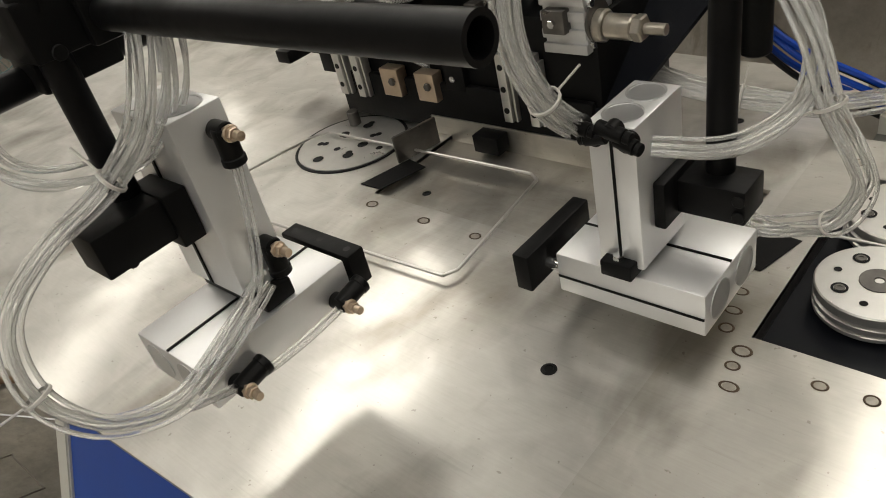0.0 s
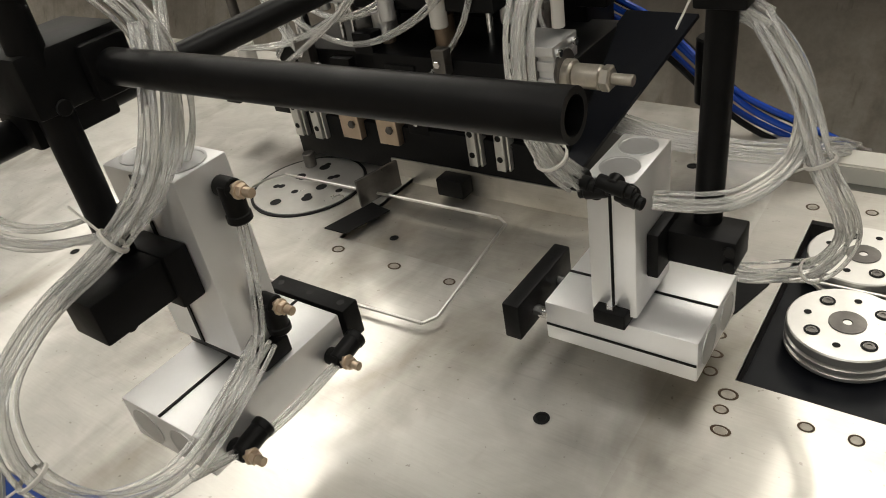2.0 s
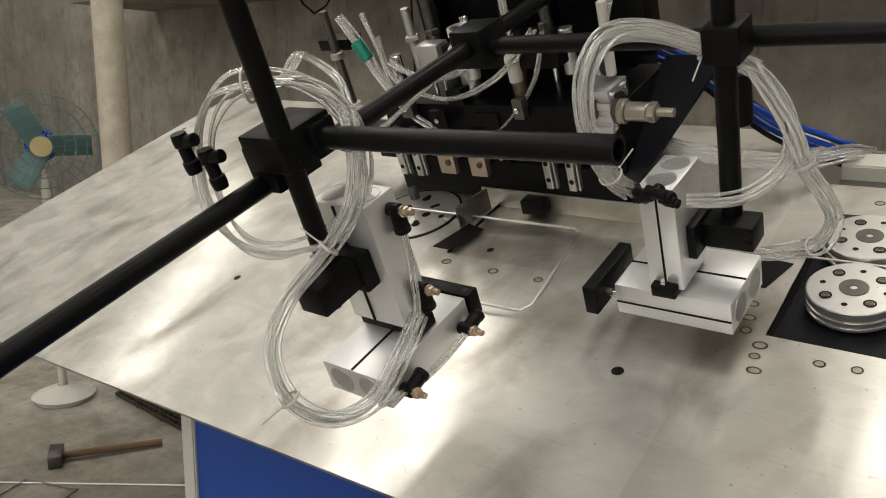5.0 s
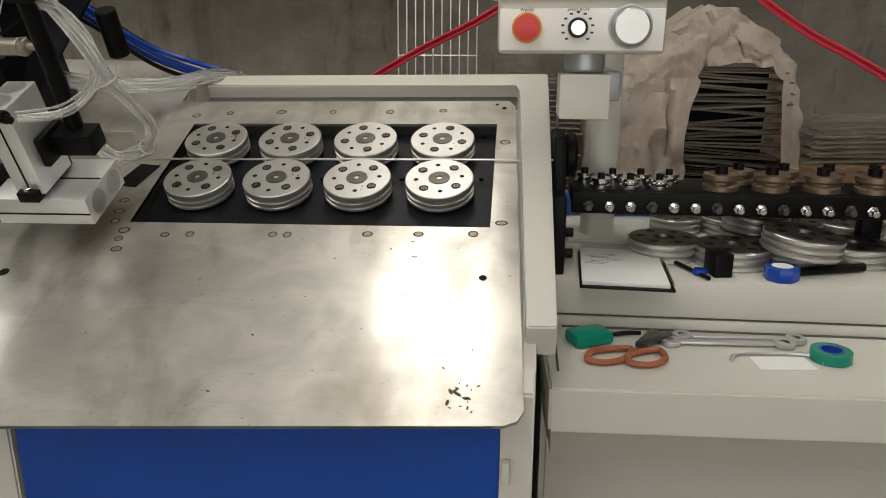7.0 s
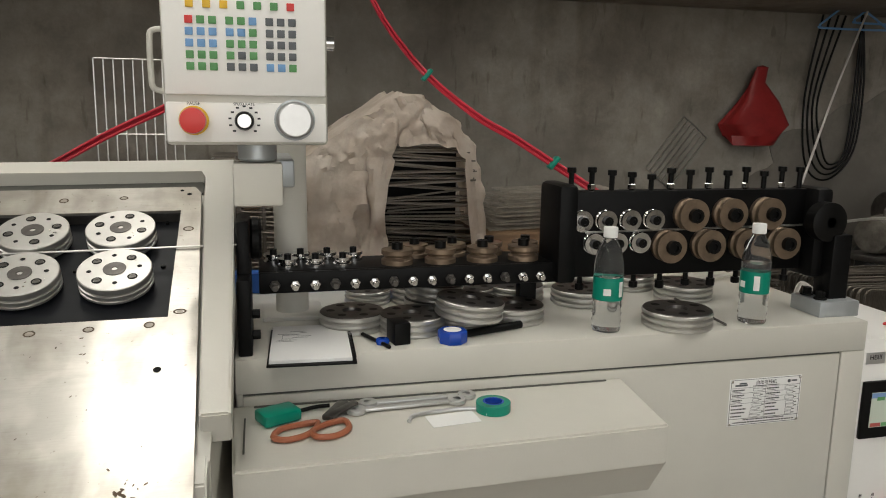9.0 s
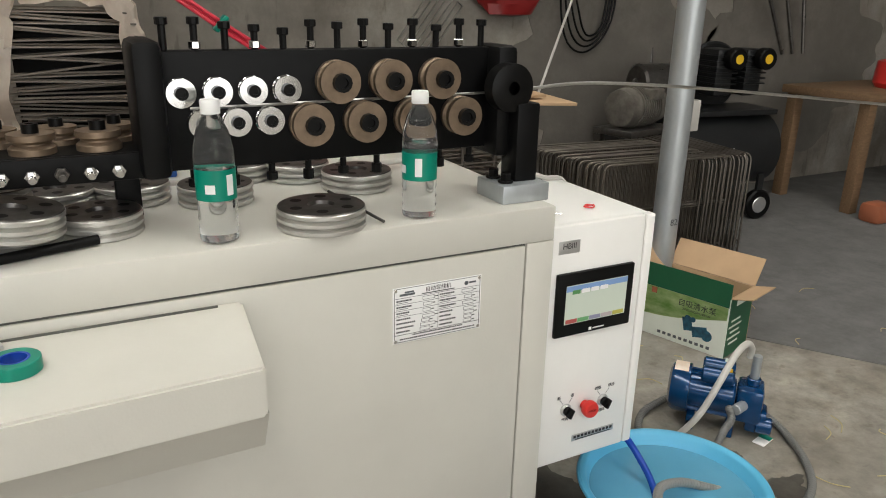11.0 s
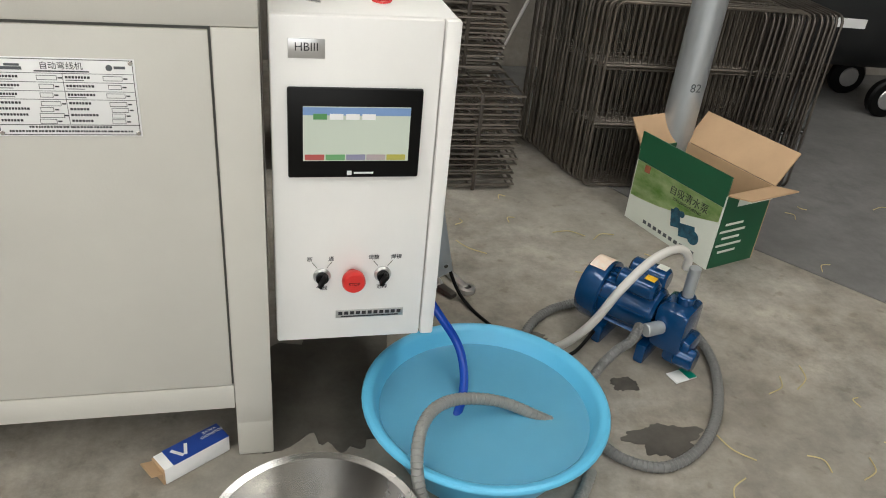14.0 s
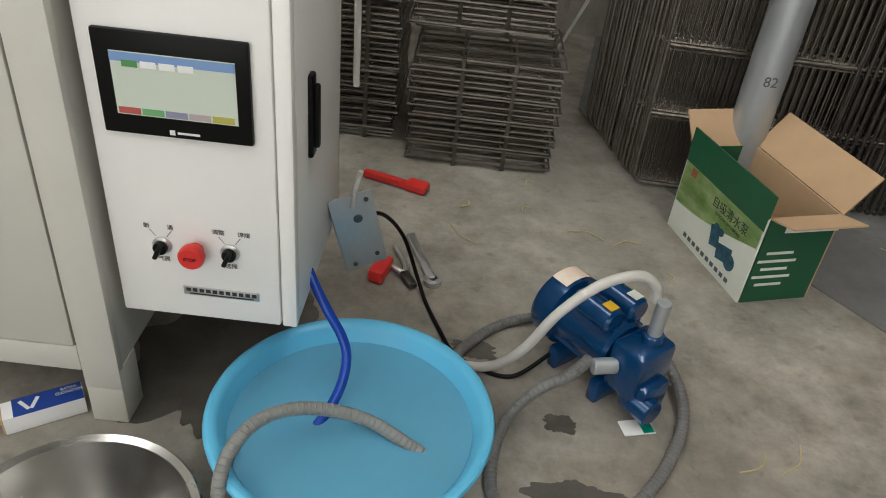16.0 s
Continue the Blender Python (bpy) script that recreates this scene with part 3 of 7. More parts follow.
# ---- clamp arms over the table ----
def fitting(m, parent):
    """Black push-in elbow with a brass screw."""
    b = B(); rod(b, (0, 0, 0), (0.018, 0, 0), 0.0085, 16); rod(b, (0.012, 0, 0.004), (0.012, 0, -0.026), 0.0095, 16); rod(b, (0.012, 0, -0.022), (0.012, 0, -0.030), 0.0105, 16); b.transform(m)
    e = part("elbow", b, "plastic", parent, "black push-in elbow")
    b = B(); rod(b, (0.018, 0, 0), (0.030, 0, 0), 0.0062, 6); rod(b, (0.030, 0, 0), (0.038, 0, 0), 0.0042, 12); rod(b, (0.022, 0, 0), (0.025, 0, 0), 0.0075, 14); b.transform(m)
    part("screw", b, "brass", e, "brass flow screw")


def cyl_body(name, parent, size, m):
    """An aluminium twin-bore cylinder body."""
    b = B(); box(b, (0, 0, 0), size, 0.002); b.transform(m)
    body = part(name, b, "alu", parent, "silver aluminium cylinder body")
    return body


L = thing("clamp_arm", TF, "twin aluminium air cylinders on a black steel post over the table", "air clamp")
c = cyl_body("upright_cylinder", L, (0.092, 0.052, 0.175), T3((0.071, 0.130, 0.274)))
for x in (0.048, 0.094):
    b = B(); lathe(b, [(0.0205, 0.3616), (0.0205, 0.3625), (0.0185, 0.3625), (0.0180, 0.3620), (0, 0.3620)], 32, T3((x, 0.130, 0))); part("bore_cap", b, "alu_side", c)
b = B(); box(b, (0.064, 0.1036, 0.274), (0.004, 0.002, 0.17)); part("slot", b, "black", c)
b = B(); box(b, (0.075, 0.130, 0.1762), (0.104, 0.034, 0.019), 0.002); part("rod_plate", b, "black", L, "black steel end plate")
for x in (0.04, 0.11):
    b = B(); rod(b, (x, 0.122, 0.1855), (x, 0.122, 0.1925), 0.006, 6); part("bolt", b, "chrome", L)
fitting(T3((0.117, 0.140, 0.340)), L)
fitting(T3((0.117, 0.140, 0.226)), L)
c = cyl_body("level_cylinder", L, (0.108, 0.172, 0.046), T3((0.077, 0.118, 0.143)))
for x in (0.051, 0.103):
    b = B(); lathe(b, [(0.0195, 0), (0.0195, 0.0008), (0.0175, 0.0008), (0.0170, 0.0004), (0, 0.0004)], 28, T3((x, 0.0318, 0.143)) @ pose(0, 0, 0, 90)); part("bore_cap", b, "alu_side", c)
b = B(); box(b, (0.077, 0.118, 0.1664), (0.003, 0.17, 0.0012)); part("slot", b, "black", c)
b = B(); box(b, (0.080, 0.219, 0.146), (0.106, 0.022, 0.040), 0.002); blk = part("push_block", b, "black", L, "black steel push block")
for x in (0.039, 0.080, 0.121):
    b = B(); lathe(b, [(0.004, 0.1662), (0, 0.1662)], 12, T3((x, 0.219, 0))); part("hole", b, "plastic", blk)
for x in (0.05, 0.10):
    b = B(); rod(b, (x, 0.20, 0.146), (x, 0.210, 0.146), 0.007, 14); part("guide_rod", b, "chrome", L)
fitting(T3((0.131, 0.180, 0.134)) @ pose(0, 0, 0, 100, 0, 0), L)
fitting(T3((0.131, 0.056, 0.134)) @ pose(0, 0, 0, 100, 0, 0), L)
b = B(); box(b, (0.074, 0.0925, 0.280), (0.056, 0.0225, 0.050), 0.002); box(b, (0.076, 0.060, 0.284), (0.044, 0.086, 0.038), 0.002); part("clamp_block", b, "black", L, "black steel clamp block")
for z in (0.268, 0.290):
    b = B(); rod(b, (0.092, 0.040, z), (0.0955, 0.040, z), 0.006, 12); part("bolt", b, "plastic", L)
b = B(); rod(b, (0.0525, 0.0745, 0.262), (0.099, 0.060, 0.80), 0.0125, 24); part("post", b, "blackpipe", L, "black steel tube post")
b = B(); box(b, (0.048, 0.092, 0.450), (0.068, 0.080, 0.044), 0.003); box(b, (0.018, 0.096, 0.424), (0.044, 0.070, 0.056), 0.003); box(b, (0.078, 0.112, 0.446), (0.022, 0.036, 0.040), 0.003); part("cross_clamp", b, "black", L, "black steel cross clamp")
for y in (0.07, 0.125):
    b = B(); rod(b, (0.082, y, 0.432), (0.0845, y, 0.432), 0.006, 12); part("bolt", b, "plastic", L)
b = B(); lathe(b, [(0, 0), (0.0130, 0), (0.0130, 0.375), (0.0095, 0.375), (0.0095, 0.34), (0, 0.34)], 28, T3((0.066, 0.112, 0.445)) @ pose(0, 0, 0, 0, 89, 0)); part("cross_tube", b, "blackpipe", L, "black steel tube, open at the end")
b = B(); rod(b, (0.010, -0.75, 0.405), (0.010, 0.86, 0.405), 0.0130, 24); part("long_tube", b, "blackpipe", L, "long black steel tube")

R = thing("clamp_arm", TF, "twin aluminium air cylinders on a short black post over the table", "air clamp")
c = cyl_body("upright_cylinder", R, (0.048, 0.088, 0.155), T3((0.330, 0.425, 0.176)))
for y in (0.404, 0.447):
    b = B(); lathe(b, [(0.0190, 0.2536), (0.0190, 0.2545), (0.0172, 0.2545), (0.0168, 0.2540), (0, 0.2540)], 32, T3((0.330, y, 0))); part("bore_cap", b, "alu_side", c)
b = B(); box(b, (0.3058, 0.420, 0.176), (0.0016, 0.003, 0.150)); box(b, (0.330, 0.3808, 0.176), (0.003, 0.0012, 0.150)); part("slot", b, "black", c)
b = B(); box(b, (0.330, 0.425, 0.1000), (0.034, 0.115, 0.018), 0.002); part("rod_plate", b, "black", R, "black steel end plate")
for y in (0.376, 0.474):
    b = B(); rod(b, (0.330, y, 0.106), (0.330, y, 0.115), 0.006, 6); part("bolt", b, "chrome", R)
c = cyl_body("level_cylinder", R, (0.165, 0.120, 0.050), T3((0.333, 0.440, 0.064)))
for y in (0.412, 0.468):
    b = B(); lathe(b, [(0.021, 0), (0.021, 0.0008), (0.019, 0.0008), (0.0185, 0.0004), (0, 0.0004)], 28, T3((0.4156, y, 0.064)) @ pose(0, 0, 0, 0, 90)); part("bore_cap", b, "alu_side", c)
b = B(); box(b, (0.333, 0.440, 0.0894), (0.163, 0.003, 0.0012)); box(b, (0.333, 0.3798, 0.060), (0.163, 0.0012, 0.003)); part("slot", b, "black", c)
b = B(); box(b, (0.225, 0.412, 0.074), (0.020, 0.122, 0.046), 0.002); part("push_block", b, "black", R, "black steel push block")
for y in (0.385, 0.44):
    b = B(); rod(b, (0.235, y, 0.070), (0.252, y, 0.070), 0.007, 14); part("guide_rod", b, "chrome", R)
b = B(); box(b, (0.388, 0.452, 0.158), (0.084, 0.044, 0.036), 0.002); box(b, (0.360, 0.440, 0.160), (0.012, 0.070, 0.050), 0.002); part("clamp_block", b, "black", R, "black steel clamp block")
for z in (0.150, 0.167):
    b = B(); rod(b, (0.425, 0.4285, z), (0.425, 0.4265, z), 0.006, 12); part("bolt", b, "plastic", R)
b = B(); rod(b, (0.393, 0.462, 0.15), (0.400, 0.470, 0.62), 0.0135, 24); part("post", b, "blackpipe", R, "black steel tube post")
b = B(); box(b, (0.399, 0.470, 0.408), (0.044, 0.050, 0.046), 0.003); part("cross_clamp", b, "black", R, "black steel cross clamp")
b = B(); rod(b, (-0.03, 0.508, 0.398), (0.62, 0.505, 0.398), 0.0130, 20); part("cross_tube", b, "blackpipe", R, "black steel tube")
b = B(); box(b, (0.010, 0.508, 0.402), (0.056, 0.062, 0.058), 0.003); box(b, (0.010, 0.545, 0.402), (0.044, 0.016, 0.046), 0.003); part("cross_clamp", b, "black", R, "black steel cross clamp")
for x, z, dx in ((0.306, 0.254, 0.012), (0.322, 0.246, -0.010), (0.338, 0.254, 0.014), (0.352, 0.245, 0.010)):
    b = B(); rod(b, (x, 0.380, z), (x, 0.366, z), 0.0085, 14); rod(b, (x - dx, 0.371, z + 0.002), (x + dx, 0.368, z - 0.002), 0.0072, 14); rod(b, (x + dx, 0.368, z - 0.002), (x + dx * 1.5, 0.3675, z - 0.003), 0.0060, 14)
    part("elbow_fitting", b, "plastic", R, "black push-in elbow")

# ---- bundles of clear air tube ----
def strands(pts, count, spread, r, seed, closed=False, wander=0.35, turns=1):
    """Meshes of tubes that run side by side along a smooth line through pts."""
    rnd = random.Random(seed)
    P = [Vector(p) for p in pts]
    n = len(P)
    line = []
    for i in range(n * turns if closed else n - 1):
        q = [P[(i + k) % n] for k in (-1, 0, 1, 2)] if closed else [P[max(i - 1, 0)], P[i], P[i + 1], P[min(i + 2, n - 1)]]
        for k in range(6):
            t = k / 6
            line.append(0.5 * (2 * q[1] + (q[2] - q[0]) * t + (2 * q[0] - 5 * q[1] + 4 * q[2] - q[3]) * t * t + (3 * q[1] - q[0] - 3 * q[2] + q[3]) * t ** 3))
    line.append(P[0] if closed else P[-1])
    frames, up = [], None
    for i, p in enumerate(line):
        d = (line[min(i + 1, len(line) - 1)] - line[max(i - 1, 0)]).normalized()
        up = d.orthogonal().normalized() if up is None else (up - d * up.dot(d)).normalized()
        frames.append((p, up, d.cross(up)))
    out = []
    for k in range(count):
        a, d = 2.4 * k + rnd.uniform(-0.3, 0.3), spread * math.sqrt((k + 0.5) / count)
        s1, s2 = rnd.uniform(0, 50), rnd.uniform(0, 50)
        q = []
        for i, (p, u, v) in enumerate(frames):
            f = i / 14
            q.append(p + u * (math.cos(a) * d + wander * spread * noise.noise((f, s1, 0))) + v * (math.sin(a) * d + wander * spread * noise.noise((f, s2, 7))))
        out.append(tube(B(), q[::2] + ([q[-1]] if len(q) % 2 == 0 else []), r, 7, 2))
    return out, frames


def bundle(name, pts, count, spread, label, r=0.0021, seed=1, ties=(), closed=False, wander=0.35, turns=1):
    t = thing(name, TF, label, "air tubes")
    meshes, frames = strands(pts, count, spread, r, seed, closed, wander, turns)
    for b in meshes:
        part("tube", b, "tube", t)
    for u in ties:
        i = int(u * (len(frames) - 2))
        p, q = frames[i][0], frames[i + 1][0]
        b = B(); lathe(b, [(spread * 1.10, -0.0018), (spread * 1.22, -0.0012), (spread * 1.22, 0.0012), (spread * 1.10, 0.0018)], 16, T3(p) @ (q - p).to_track_quat("Z", "Y").to_matrix().to_4x4())
        rod(b, p + frames[i][1] * spread, p + frames[i][1] * (spread + 0.028) + frames[i][2] * 0.008, 0.0011, 5)
        part("cable_tie", b, "milky", t, "white nylon cable tie")
    return t


LOOP_L = [(0.112, 0.130, 0.470), (0.132, 0.105, 0.420), (0.120, 0.084, 0.371), (0.091, 0.048, 0.330), (0.080, -0.008, 0.306), (0.090, -0.059, 0.276), (0.108, -0.073, 0.224), (0.126, -0.046, 0.177), (0.136, 0.007, 0.158), (0.137, 0.066, 0.180), (0.132, 0.121, 0.200)]
bundle("tube_loop", LOOP_L, 7, 0.0105, "hanging loop of clear plastic air tubes tied in a bundle", seed=3, ties=(0.3, 0.62), wander=0.6)
bundle("tube_loop", [(0.129, 0.140, 0.314), (0.134, 0.128, 0.26), (0.138, 0.110, 0.21), (0.136, 0.080, 0.176), (0.134, 0.040, 0.162)], 2, 0.004, "pair of clear air tubes running down from an elbow", seed=13)
bundle("tube_loop", [(0.146, 0.172, 0.132), (0.147, 0.12, 0.130), (0.145, 0.07, 0.132), (0.140, 0.01, 0.148)], 3, 0.004, "clear air tubes along the cylinder side", seed=14)
COIL = [(0.107, 0.136, 0.432), (0.098, 0.126, 0.481), (0.076, 0.098, 0.514), (0.041, 0.066, 0.525), (0.000, 0.058, 0.512), (-0.030, 0.040, 0.475), (-0.036, 0.022, 0.426), (-0.016, 0.012, 0.383), (0.022, 0.012, 0.356), (0.055, 0.041, 0.339), (0.078, 0.088, 0.342), (0.100, 0.122, 0.380)]
bundle("tube_loop", COIL, 4, 0.016, "coil of clear plastic air tubes round the post", seed=4, closed=True, wander=0.8, turns=2, ties=(0.12,))
bundle("tube_loop", [(0.070, 0.095, 0.515), (0.040, 0.150, 0.525), (0.015, 0.190, 0.505), (0.045, 0.195, 0.475), (0.095, 0.150, 0.440), (0.110, 0.125, 0.395)], 4, 0.006, "small drooping loop of clear air tubes", seed=5)
LOOP_R = [(0.302, 0.371, 0.254), (0.300, 0.334, 0.295), (0.292, 0.315, 0.355), (0.289, 0.330, 0.420), (0.301, 0.374, 0.452), (0.332, 0.427, 0.435), (0.375, 0.462, 0.402), (0.428, 0.482, 0.365), (0.465, 0.472, 0.311), (0.466, 0.444, 0.261), (0.431, 0.400, 0.240), (0.375, 0.370, 0.246)]
bundle("tube_loop", LOOP_R[:8], 13, 0.0125, "thick bundle of clear plastic air tubes arching over the cylinder", seed=6, ties=(0.16, 0.9), wander=0.4)
bundle("tube_loop", LOOP_R[6:], 6, 0.0085, "wide loop of clear plastic air tubes round the post", seed=7, wander=0.4)
bundle("tube_loop", [(0.420, 0.478, 0.372), (0.465, 0.462, 0.311), (0.487, 0.450, 0.261), (0.508, 0.455, 0.212), (0.511, 0.474, 0.170), (0.491, 0.488, 0.126), (0.456, 0.507, 0.096), (0.411, 0.515, 0.080), (0.368, 0.537, 0.083)], 8, 0.011, "hanging loop of clear plastic air tubes tied in a bundle", seed=8, ties=(0.27, 0.66), wander=0.7)
bundle("tube_loop", [(0.10, 0.80, 0.10), (0.20, 0.80, 0.075), (0.30, 0.82, 0.058), (0.38, 0.86, 0.042), (0.43, 0.93, 0.024), (0.455, 1.03, -0.03)], 15, 0.017, "fan of clear plastic air tubes lying behind the post", seed=9, ties=(0.35,), wander=0.5)

for x, y, z in ((-0.028, 0.012, 0.470), (-0.004, 0.020, 0.448)):
    t = thing("tube_connector", TF @ T3((x, y, z)), "black push-in connector on the coiled air tubes", "connector", "connectors on the coil")
    b = B(); lathe(b, [(0, -0.024), (0.0085, -0.024), (0.0095, -0.018), (0.0095, -0.010), (0.0075, -0.008), (0.0075, 0.008), (0.0095, 0.010), (0.0095, 0.018), (0.0085, 0.024), (0, 0.024)], 18); part("body", b, "plastic", t)
    b = B(); rod(b, (0, 0, 0.012), (0.022, 0.004, 0.016), 0.0075, 14); part("branch", b, "plastic", t)

# ---- welding head behind the table ----
BLUE = [(-0.05, 0.985, 0.33), (0.02, 0.98, 0.245), (0.136, 0.98, 0.185), (0.23, 0.98, 0.105), (0.29, 0.985, 0.062), (0.385, 0.99, 0.022), (0.440, 1.03, -0.03), (0.46, 1.06, -0.13)]
H = thing("press_machine", TF, "black steel bending head with air cylinders, blocks and rails", "machine head")
b = B(); box(b, (-0.16, 0.80, 0.105), (0.56, 0.20, 0.21), 0.004); part("base_block", b, "black", H)
b = B(); box(b, (-0.16, 0.93, 0.40), (0.46, 0.10, 0.62), 0.004); part("back_plate", b, "black", H)
b = B(); box(b, (-0.16, 0.692, 0.050), (0.54, 0.012, 0.085), 0.002); part("front_plate", b, "black", H)
b = B(); box(b, (0.07, 0.684, 0.010), (0.56, 0.004, 0.044), 0.001); part("scraper", b, "steel2", H, "bare steel strip")
for x, w in ((-0.410, 0.018), (-0.362, 0.018), (-0.032, 0.016), (0.018, 0.016)):
    b = B(); box(b, (x, 0.684, 0.105), (w, 0.022, 0.11), 0.0015); box(b, (x + w * 0.8, 0.686, 0.100), (0.004, 0.018, 0.10), 0.001); rail = part("guide_rail", b, "roller", H, "bright steel guide rail")
    for z in (0.07, 0.105, 0.14):
        b = B(); rod(b, (x, 0.674, z), (x, 0.6715, z), 0.005, 10); part("bolt", b, "plastic", rail)
for x in (-0.278, -0.196):
    b = B(); box(b, (x, 0.684, 0.088), (0.042, 0.024, 0.050), 0.002); part("brass_block", b, "brass", H, "worn copper electrode block")
    b = B(); rod(b, (x + 0.008, 0.672, 0.092), (x + 0.008, 0.666, 0.092), 0.007, 6); part("bolt", b, "darksteel", H)
def plunger(x, y, steps, name="plunger", label=""):
    """A turned upright part: (z0, z1, radius, material) from the foot up; the first is the body."""
    body = None
    for z0, z1, r, mt in steps:
        b = B(); lathe(b, [(0, z0), (r - 0.001, z0), (r, z0 + 0.001), (r, z1 - 0.001), (r - 0.001, z1), (0, z1)], 24, T3((x, y, 0)))
        q = part(name if body is None else "collar", b, mt, H if body is None else body, label if body is None else "")
        body = body or q


plunger(-0.222, 0.750, ((0.225, 0.335, 0.020, "alu_side"), (0.335, 0.352, 0.024, "alu"), (0.198, 0.225, 0.013, "brass"), (0.150, 0.198, 0.010, "darksteel")), "air_cylinder", "small polished air cylinder")
plunger(-0.105, 0.750, ((0.205, 0.262, 0.017, "bronze"), (0.158, 0.205, 0.019, "milky"), (0.262, 0.325, 0.012, "darksteel"), (0.318, 0.330, 0.019, "chrome"), (0.330, 0.45, 0.010, "chrome")), "plunger", "brown and white plunger")
plunger(-0.035, 0.770, ((0.150, 0.300, 0.006, "chrome"), (0.150, 0.165, 0.010, "nickel"), (0.30, 0.48, 0.011, "darksteel")))
plunger(-0.600, 0.760, ((0.130, 0.180, 0.018, "milky"), (0.180, 0.300, 0.010, "darksteel"), (0.290, 0.305, 0.016, "nickel"), (0.305, 0.40, 0.010, "darksteel")), "plunger", "white sleeved plunger")
for x in (-0.305, -0.278):
    plunger(x, 0.735, ((0.190, 0.290, 0.0045, "chrome"), (0.186, 0.198, 0.008, "nickel")))
b = B(); box(b, (-0.300, 0.745, 0.300), (0.060, 0.040, 0.046), 0.003); part("valve_block", b, "alu_side", H, "silver valve block")
b = B(); box(b, (-0.560, 0.755, 0.112), (0.150, 0.060, 0.032), 0.003); box(b, (-0.615, 0.740, 0.090), (0.040, 0.075, 0.026), 0.003); box(b, (-0.500, 0.760, 0.090), (0.050, 0.070, 0.060), 0.003); part("side_arm", b, "black", H, "black steel clamp arm")
b = B(); box(b, (-0.620, 0.800, 0.315), (0.100, 0.050, 0.026), 0.003); part("side_arm", b, "black", H, "black steel clamp arm")
for x, y, z in ((-0.555, 0.742, 0.128), (-0.50, 0.735, 0.120)):
    b = B(); rod(b, (x, y, z), (x, y, z + 0.018), 0.008, 6); rod(b, (x, y, z), (x, y, z + 0.004), 0.013, 16); part("bolt", b, "darksteel", H)
b = B(); box(b, (-0.235, 0.715, 0.205), (0.040, 0.030, 0.070), 0.003); box(b, (-0.165, 0.720, 0.180), (0.060, 0.050, 0.030), 0.003); part("tool_holder", b, "black", H)
b = B(); box(b, (-0.060, 0.740, 0.135), (0.120, 0.080, 0.026), 0.004); part("tool_holder", b, "black", H)
for x in (-0.36, -0.10, 0.10):
    b = B(); box(b, (x, 0.86, 0.45), (0.05, 0.06, 0.40), 0.003); part("column", b, "black", H)
b = B(); box(b, (-0.12, 0.76, 0.30), (0.26, 0.09, 0.05), 0.004); part("bridge", b, "black", H)
for x, y in ((-0.22, 0.735), (-0.12, 0.735), (-0.02, 0.735)):
    b = B(); rod(b, (x, y, 0.325), (x, y, 0.355), 0.010, 6); rod(b, (x, y, 0.325), (x, y, 0.335), 0.014, 16); part("bolt", b, "darksteel", H)
b = B(); box(b, (0.078, 0.722, 0.205), (0.068, 0.062, 0.074), 0.004)
for z in (0.172, 0.193, 0.217, 0.238):
    box(b, (0.078, 0.722, z), (0.070, 0.072, 0.014), 0.002)
cb = part("compact_cylinder", b, "alu_side", H, "square silver compact air cylinder with ribbed sides")
for y in (0.699, 0.745):
    for z in (0.177, 0.233):
        b = B(); rod(b, (0.112, y, z), (0.119, y, z), 0.006, 12); part("bolt", b, "chrome", cb)
b = B(); rod(b, (0.111, 0.715, 0.205), (0.116, 0.715, 0.205), 0.029, 28); part("end_ring", b, "darksteel", cb)
b = B(); rod(b, (0.113, 0.715, 0.197), (0.129, 0.715, 0.197), 0.022, 24); rod(b, (0.129, 0.715, 0.197), (0.169, 0.715, 0.197), 0.017, 20); rod(b, (0.169, 0.715, 0.197), (0.183, 0.715, 0.197), 0.018, 6); rod(b, (0.183, 0.715, 0.197), (0.213, 0.715, 0.197), 0.008, 14); part("piston_rod", b, "nickel", cb, "bright steel piston rod with nuts")
b = B(); vs = [b.verts.new(p) for p in ((0.045, 0.69, 0.070), (0.145, 0.68, 0.070), (0.235, 0.895, 0.225), (0.125, 0.90, 0.225))]
f0 = b.faces.new(vs); ex = bmesh.ops.extrude_face_region(b, geom=[f0]); bmesh.ops.translate(b, vec=(0, 0.003, -0.006), verts=[v for v in ex["geom"] if isinstance(v, bmesh.types.BMVert)])
part("slanted_cover", b, "blackplate", H, "slanting black sheet cover")
b = B(); rod(b, (0.26, 0.88, 0.10), (0.26, 0.88, 0.20), 0.022, 18); part("knob", b, "plastic", H)
for k in range(5):
    o = Vector((0.010 * (k % 3), 0.012 * (k % 2), -0.013 * k))
    b = B(); tube(b, [Vector(p) + o for p in BLUE], 0.0052, 8)
    part("air_hose", b, "bluehose" if k % 3 != 1 else "plastic", H, "blue air hose" if k % 3 != 1 else "black air hose")
